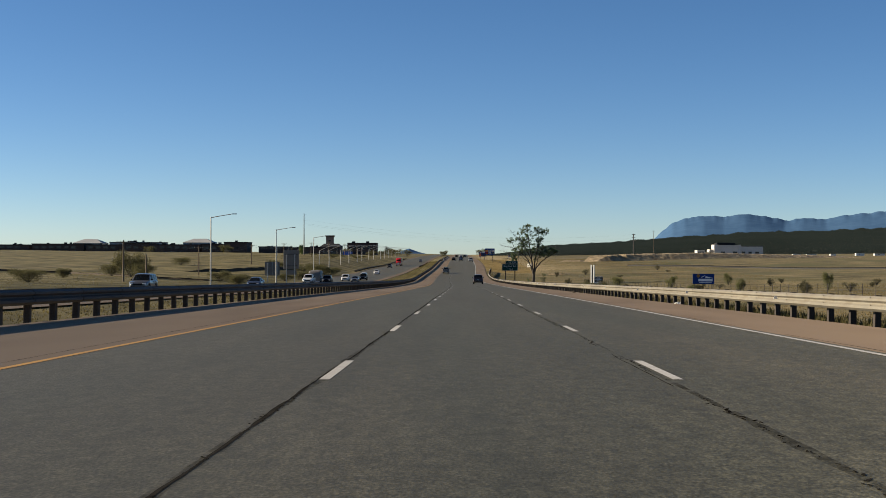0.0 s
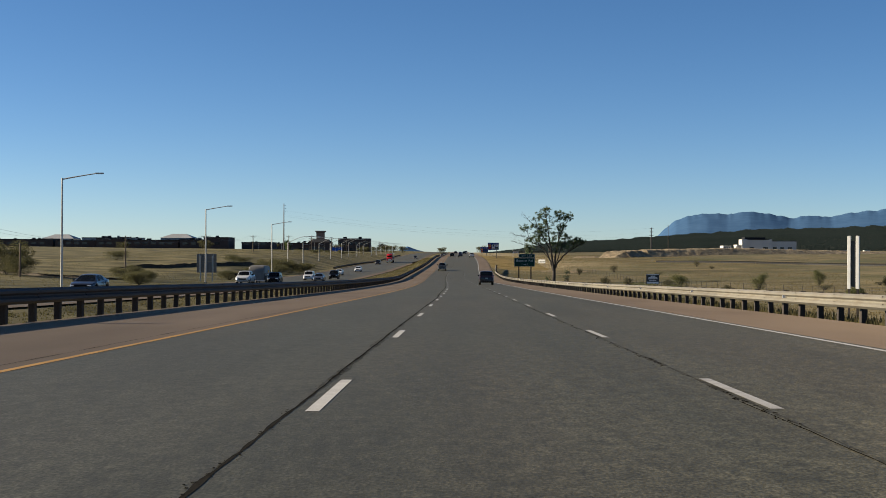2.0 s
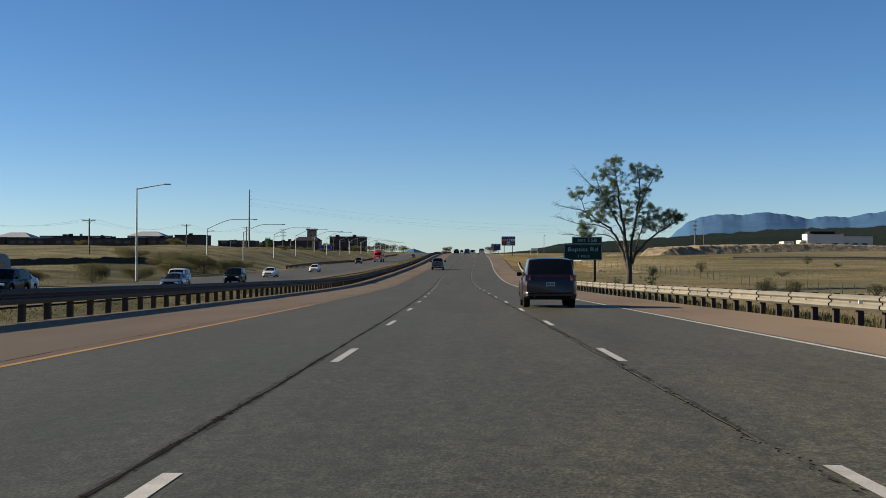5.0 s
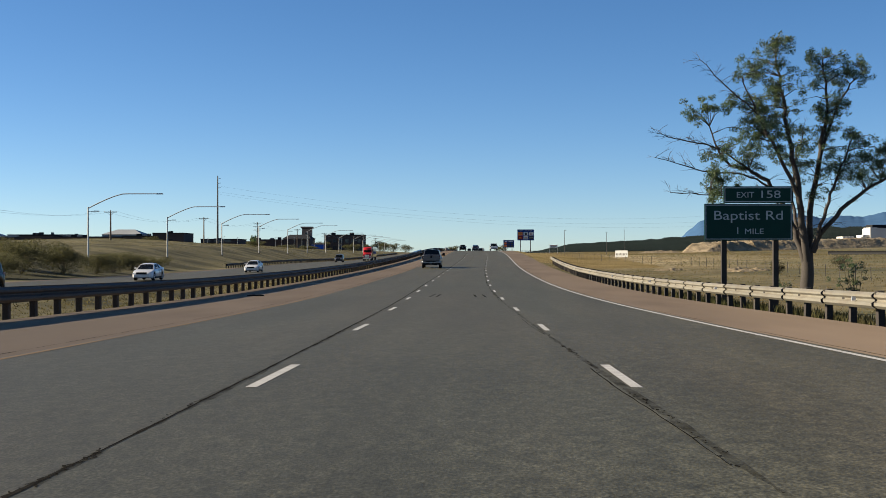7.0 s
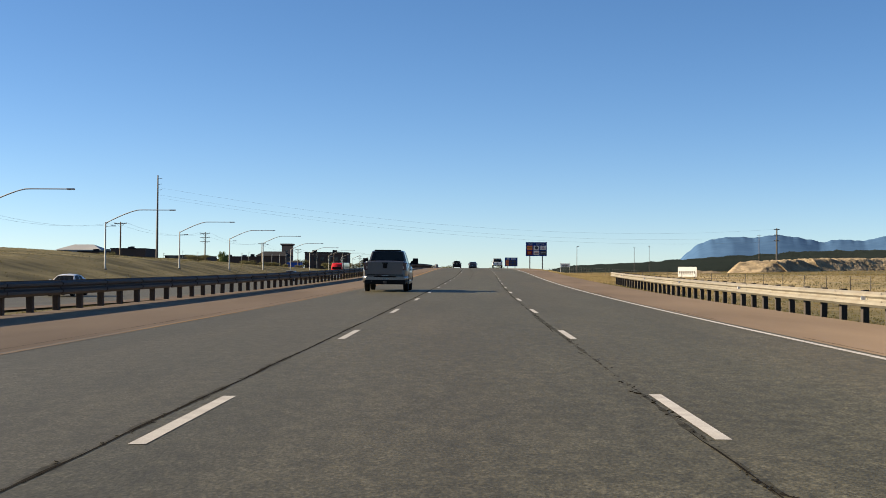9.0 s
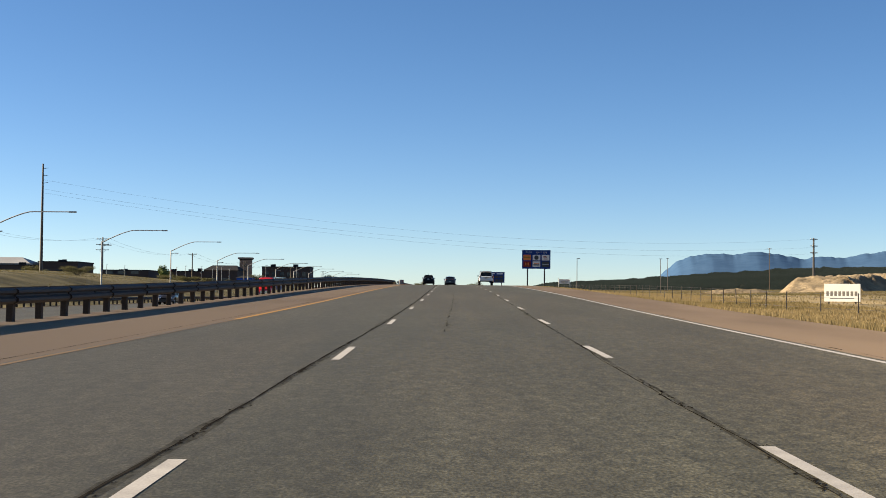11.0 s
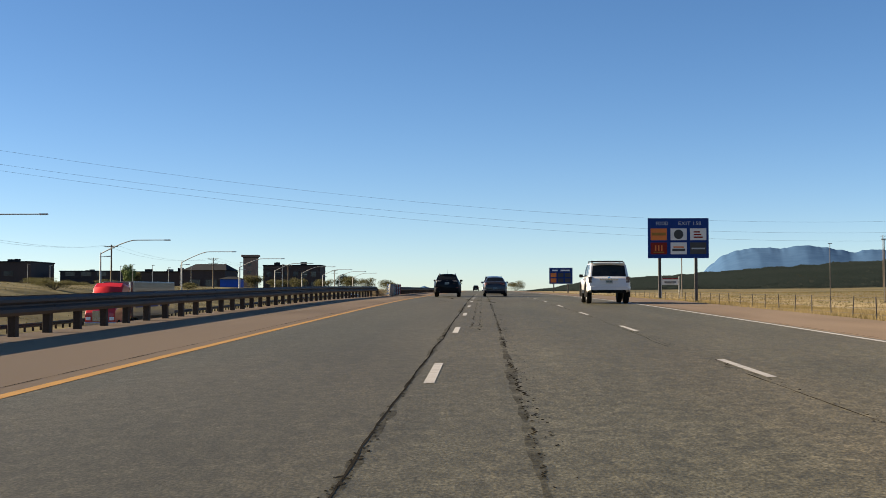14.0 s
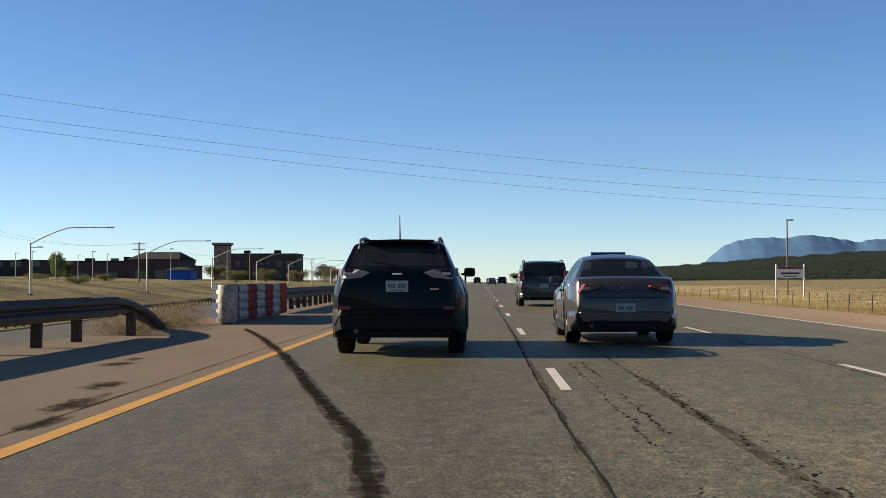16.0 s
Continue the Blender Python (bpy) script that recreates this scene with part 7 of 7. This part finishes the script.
# dry stalks caught at the rail end
tv, tf = [], []
for k in range(7200):
    y = rng.uniform(632.6, 639.4)
    lump = 0.5 + 0.5 * math.sin(y * 2.3) * math.sin(y * 1.1 + 1)
    x = float(xr(y)) - 9.75 + rng.gauss(0, 0.33)
    z = float(ground_z(x, y)) + 0.12 + rng.random() ** 1.3 * (0.25 + 0.62 * lump * (y - 632.0) / 7)
    d = Vector((rng.gauss(0, 1), rng.gauss(0, 1), rng.gauss(0, 0.8))).normalized() * rng.uniform(0.08, 0.24)
    w = d.orthogonal().normalized() * rng.uniform(0.002, 0.0055)
    n = len(tv)
    tv += [(x - w.x, y - w.y, z - w.z), (x + w.x, y + w.y, z + w.z), (x + d.x, y + d.y, z + d.z)]
    tf.append((n, n + 1, n + 2))
tagged(new("tumbleweed", raw("tumbleweed", tv, tf, M_WEED, smooth=False)), "heap of dry tumbleweed at the rail end", "weeds", kind="stuff")

# ---- dirt heaps, field fence, forest ----
def dirt_mound(x, y, w, d, h, seed):
    z0 = float(ground_z(x, y))
    n = 44
    verts = []
    for i in range(n):
        for j in range(n):
            u, v = i / (n - 1) * 2 - 1, j / (n - 1) * 2 - 1
            r = max(0.0, 1 - (abs(u) ** 2.4 + abs(v) ** 2.4) ** (1 / 2.4))
            lump = 0.75 + 0.55 * noise.noise(Vector((u * 2.1 + seed, v * 2.1, 1.7))) + 0.34 * noise.noise(Vector((u * 5.5 + seed, v * 5.5, 4.2))) + 0.2 * noise.noise(Vector((u * 14 + seed, v * 14, 2.2)))
            verts.append((u * w / 2, v * d / 2, h * min(1.0, r * 2.2) ** 0.8 * lump - 0.25))
    me = raw("dirt_mound", verts, grid_faces(n, n), M_DIRT)
    tagged(new("dirt_mound", me), "mound of bare yellow-brown dirt on the building site", "dirt mound", "dirt mounds").matrix_basis = pose(x, y, z0)


def dirt_bank(line, seed):
    """A long flat-topped heap along (x, y, half width, height) stations."""
    n, across = 260, 34
    xs, ys, ws, hs = (np.interp(np.linspace(0, 1, n), np.linspace(0, 1, len(line)), c) for c in zip(*line))
    verts = []
    for i in range(n):
        dx, dy = xs[min(i + 1, n - 1)] - xs[max(i - 1, 0)], ys[min(i + 1, n - 1)] - ys[max(i - 1, 0)]
        ln = math.hypot(dx, dy)
        for j in range(across):
            s = j / (across - 1) * 2 - 1
            x, y = xs[i] - dy / ln * s * ws[i], ys[i] + dx / ln * s * ws[i]
            q = Vector((x * 0.16 + seed, y * 0.16, 0.7))
            lump = 0.88 + 0.10 * noise.noise(q) + 0.09 * noise.noise(q * 2.9) + 0.08 * noise.noise(q * 6.3) + 0.05 * noise.noise(q * 13.0)
            edge = min(1.0, (1 - abs(s) ** 1.3) * 1.9)
            gully = 1 - 0.22 * abs(noise.noise(q * 3.7 + Vector((9, 0, 0)))) * (1 - edge)
            gully *= 1 - 0.5 * math.exp(-((i / n - 0.22 - 0.03 * s) / 0.012) ** 2) * (1 - 0.5 * edge)
            verts.append((x, y, float(ground_z(x, y)) - 0.3 + (hs[i] * edge * lump * gully if edge > 0 else 0.0)))
    return raw("dirt_bank", verts, grid_faces(n, across), M_DIRT)


def cut_bank(label, line, height, seed):
    """An eroded step in the grass: a bare face towards the road, level ground behind its lip."""
    n = 160
    xs, ys = (np.interp(np.linspace(0, 1, n), np.linspace(0, 1, len(line)), c) for c in zip(*line))
    verts = []
    for i in range(n):
        q = Vector((xs[i] * 0.3, ys[i] * 0.3, seed))
        end = min(1.0, 6 * min(i, n - 1 - i) / n)
        h = height * end * (0.8 + 0.4 * noise.noise(q * 0.6) + 0.15 * noise.noise(q * 3.1))
        dy = 1.1 * noise.noise(q * 0.7 + Vector((5, 0, 0)))
        z = float(ground_z(xs[i], ys[i]))
        for off, up in ((-0.5, -0.25), (-0.12, 0.25 * h), (0.05, 0.9 * h), (-0.1, h), (0.6, h), (7.0 * height, -0.1)):
            verts.append((xs[i], ys[i] + dy + off, z + up))
    bank = thing("cut_bank", label, "bank", pose(0, 0, 0))
    faces = grid_faces(n, 6)
    front = [f for k, f in enumerate(faces) if k % 5 < 3]
    part("face", raw("face", verts, front, M_EARTH), None, bank, "bare earth face, overhang shade in its dark colour")
    part("top", raw("top", verts, [f for k, f in enumerate(faces) if k % 5 >= 3], M_GROUND), None, bank)


cut_bank("low eroded earth step across the dry grass, overhang shade in its colour", [(-135, 300), (-109, 302), (-95, 306), (-82, 294), (-68, 281), (-56, 278), (-50, 283)], 0.5, 2.0)
cut_bank("eroded earth bank among brush, overhang shade in its colour", [(-80, 368), (-70, 374), (-64, 388), (-57, 402), (-52, 420)], 1.1, 7.0)

heap = [(66, 660, 5, 0.3), (71, 667, 9, 3.5), (82, 676, 11, 4.3), (98, 684, 12, 4.1), (118, 692, 12, 3.8), (140, 702, 12, 3.4), (160, 712, 12, 2.9), (182, 724, 11, 2.3), (208, 738, 10, 1.7), (235, 752, 6, 0.3)]
tagged(new("dirt_bank", dirt_bank(heap, 3.3)), "long flat-topped heap of bare yellow-brown dirt on the building site", "dirt mound")
for k, (x, y, w, h) in enumerate(((24, 430, 5, 0.5), (31, 418, 7, 0.6), (22, 560, 4, 0.3), (38, 610, 6, 0.5), (60, 690, 16, 1.0))):
    dirt_mound(x, y, w, w * 0.8, h, 50 + k)

fence = thing("field_fence", "wire field fence on thin dark steel posts", "fence", pose(0, 0, 0))
fpost = mesh_of("post", boxed(-0.025, 0.025, -0.025, 0.025, -0.3, 1.2), M_DARKSTEEL)
fx = lambda y: float(np.interp(y, [100, 330, 380, 450, 500, 760], [39, 38, 36, 31, 19.5, 16.5])) + float(xr(y))
pts = []
for k in range(160):
    y = 115 + 4.0 * k
    p = Vector((fx(y), y, float(ground_z(fx(y), y))))
    pts.append(p)
    part("post", fpost, None, fence, at=pose(*p, rng.uniform(-3, 3), rng.uniform(-3, 3), 0))
for h in (0.3, 0.6, 0.9, 1.15):
    part("wire", tube(bmesh.new(), [p + Vector((0, 0, h)) for p in pts], 0.007, 3), M_WIRE, fence)

silt = thing("silt_fence", "low black fabric silt fence on stakes before the dirt heap", "fence", pose(0, 0, 0))
line = [Vector((x, y, float(ground_z(x, y)))) for x, y in zip(np.linspace(66, 158, 61), np.interp(np.linspace(66, 158, 61), [66, 86, 106, 121, 158], [512, 493, 474, 455, 412]))]
stake = mesh_of("stake", boxed(-0.03, 0.03, -0.03, 0.03, -0.3, 1.0), M_WOODPOLE)
cloth = []
for k, p in enumerate(line):
    sag = 0.05 * rng.random()
    cloth += [p + Vector((0, -0.03, -0.1)), p + Vector((0, -0.04, 0.72 - sag)), p + Vector((0, -0.02, 0.72 - sag)), p + Vector((0, -0.01, -0.1))]
    if k % 2 == 0:
        part("stake", stake, None, silt, at=pose(*p, rng.uniform(-4, 4), rng.uniform(-4, 4), 0))
part("fabric", raw("fabric", cloth, grid_faces(len(line), 4), M_BLACKPLASTIC), None, silt)

g = np.random.default_rng(9)
hm = np.array([v.co for v in hill.data.vertices]).reshape(240, 14, 3)
N = 84000
i, j = g.integers(0, 239, N), np.minimum(12, (13 * g.random(N) ** 0.8).astype(int))
u, v = g.random(N)[:, None], g.random(N)[:, None]
P = (hm[i, j] * (1 - u) + hm[i + 1, j] * u) * (1 - v) + (hm[i, j + 1] * (1 - u) + hm[i + 1, j + 1] * u) * v
H = g.uniform(0.8, 2.0, N)
R = H * g.uniform(0.5, 0.85, N)
tri = np.empty((N, 9, 3))
for k in range(4):
    a = 2 * math.pi * (k + g.random(N) * 0.5) / 4
    tri[:, k] = P + np.stack([0.9 * R * np.cos(a), 0.9 * R * np.sin(a), -1.0 + 0 * R], 1)
    tri[:, k + 4] = P + np.stack([0.85 * R * np.cos(a), 0.85 * R * np.sin(a), H * g.uniform(0.45, 0.7, N)], 1)
tri[:, 8] = P + np.stack([0 * R, 0 * R, H], 1)
base = (np.arange(N) * 9)[:, None]
faces = np.concatenate([base + np.array([[k + 4, (k + 1) % 4 + 4, 8]]) for k in range(4)]).tolist()
faces += np.concatenate([base + np.array([[k, (k + 1) % 4, (k + 1) % 4 + 4, k + 4]]) for k in range(4)]).tolist()
tagged(new("pine_forest", raw("pine_forest", tri.reshape(-1, 3).tolist(), faces, M_PINE, smooth=False)), "dark pine forest covering the far hillside", "forest", kind="stuff")

# dark tree clumps round the buildings on the rise, and far trees by the road
for k, (x, y, w, h) in enumerate(((-62, 1100, 10, 7), (-56, 1140, 10, 6), (-50, 1190, 12, 6), (-119.5, 960, 4.6, 7.6), (-92, 1040, 8, 6), (-17, 1210, 9, 6), (24, 1500, 16, 9), (-120, 970, 6, 5), (-150, 1090, 12, 6), (-180, 980, 12, 6), (-240, 985, 12, 5))):
    shrub(x, y, w, h, 400 + k, "dark bushy tree far beside the road", M_FRESH if k == 3 else M_BUSH, 3000, 0.6)

# slender lamps of the car parks round the buildings
for k, (x, y, top) in enumerate(((-91.0, 850, 5.8), (-88.5, 852, 6.2), (-82.0, 846, 5.9), (-79.0, 850, 5.4), (-75.6, 848, 6.0), (-73.4, 850, 5.6), (-61.0, 849, 6.6), (-51.5, 855, 6.3), (-108.0, 848, 6.0), (-115.0, 852, 6.4), (-122.0, 850, 5.7))):
    z = float(ground_z(x, y))
    lamp = thing("car_park_lamp", "slender pale car park lamp near the far buildings", "street lamp", pose(x, y, z), "car park lamps")
    part("pole", tube(bmesh.new(), [(0, 0, -0.3), (0, 0, top - z)], [0.08, 0.06], 6), M_POLE, lamp)
    part("lamp_head", boxed(-0.1, 0.55, -0.12, 0.12, top - z - 0.03, top - z + 0.08), M_POLE, lamp)
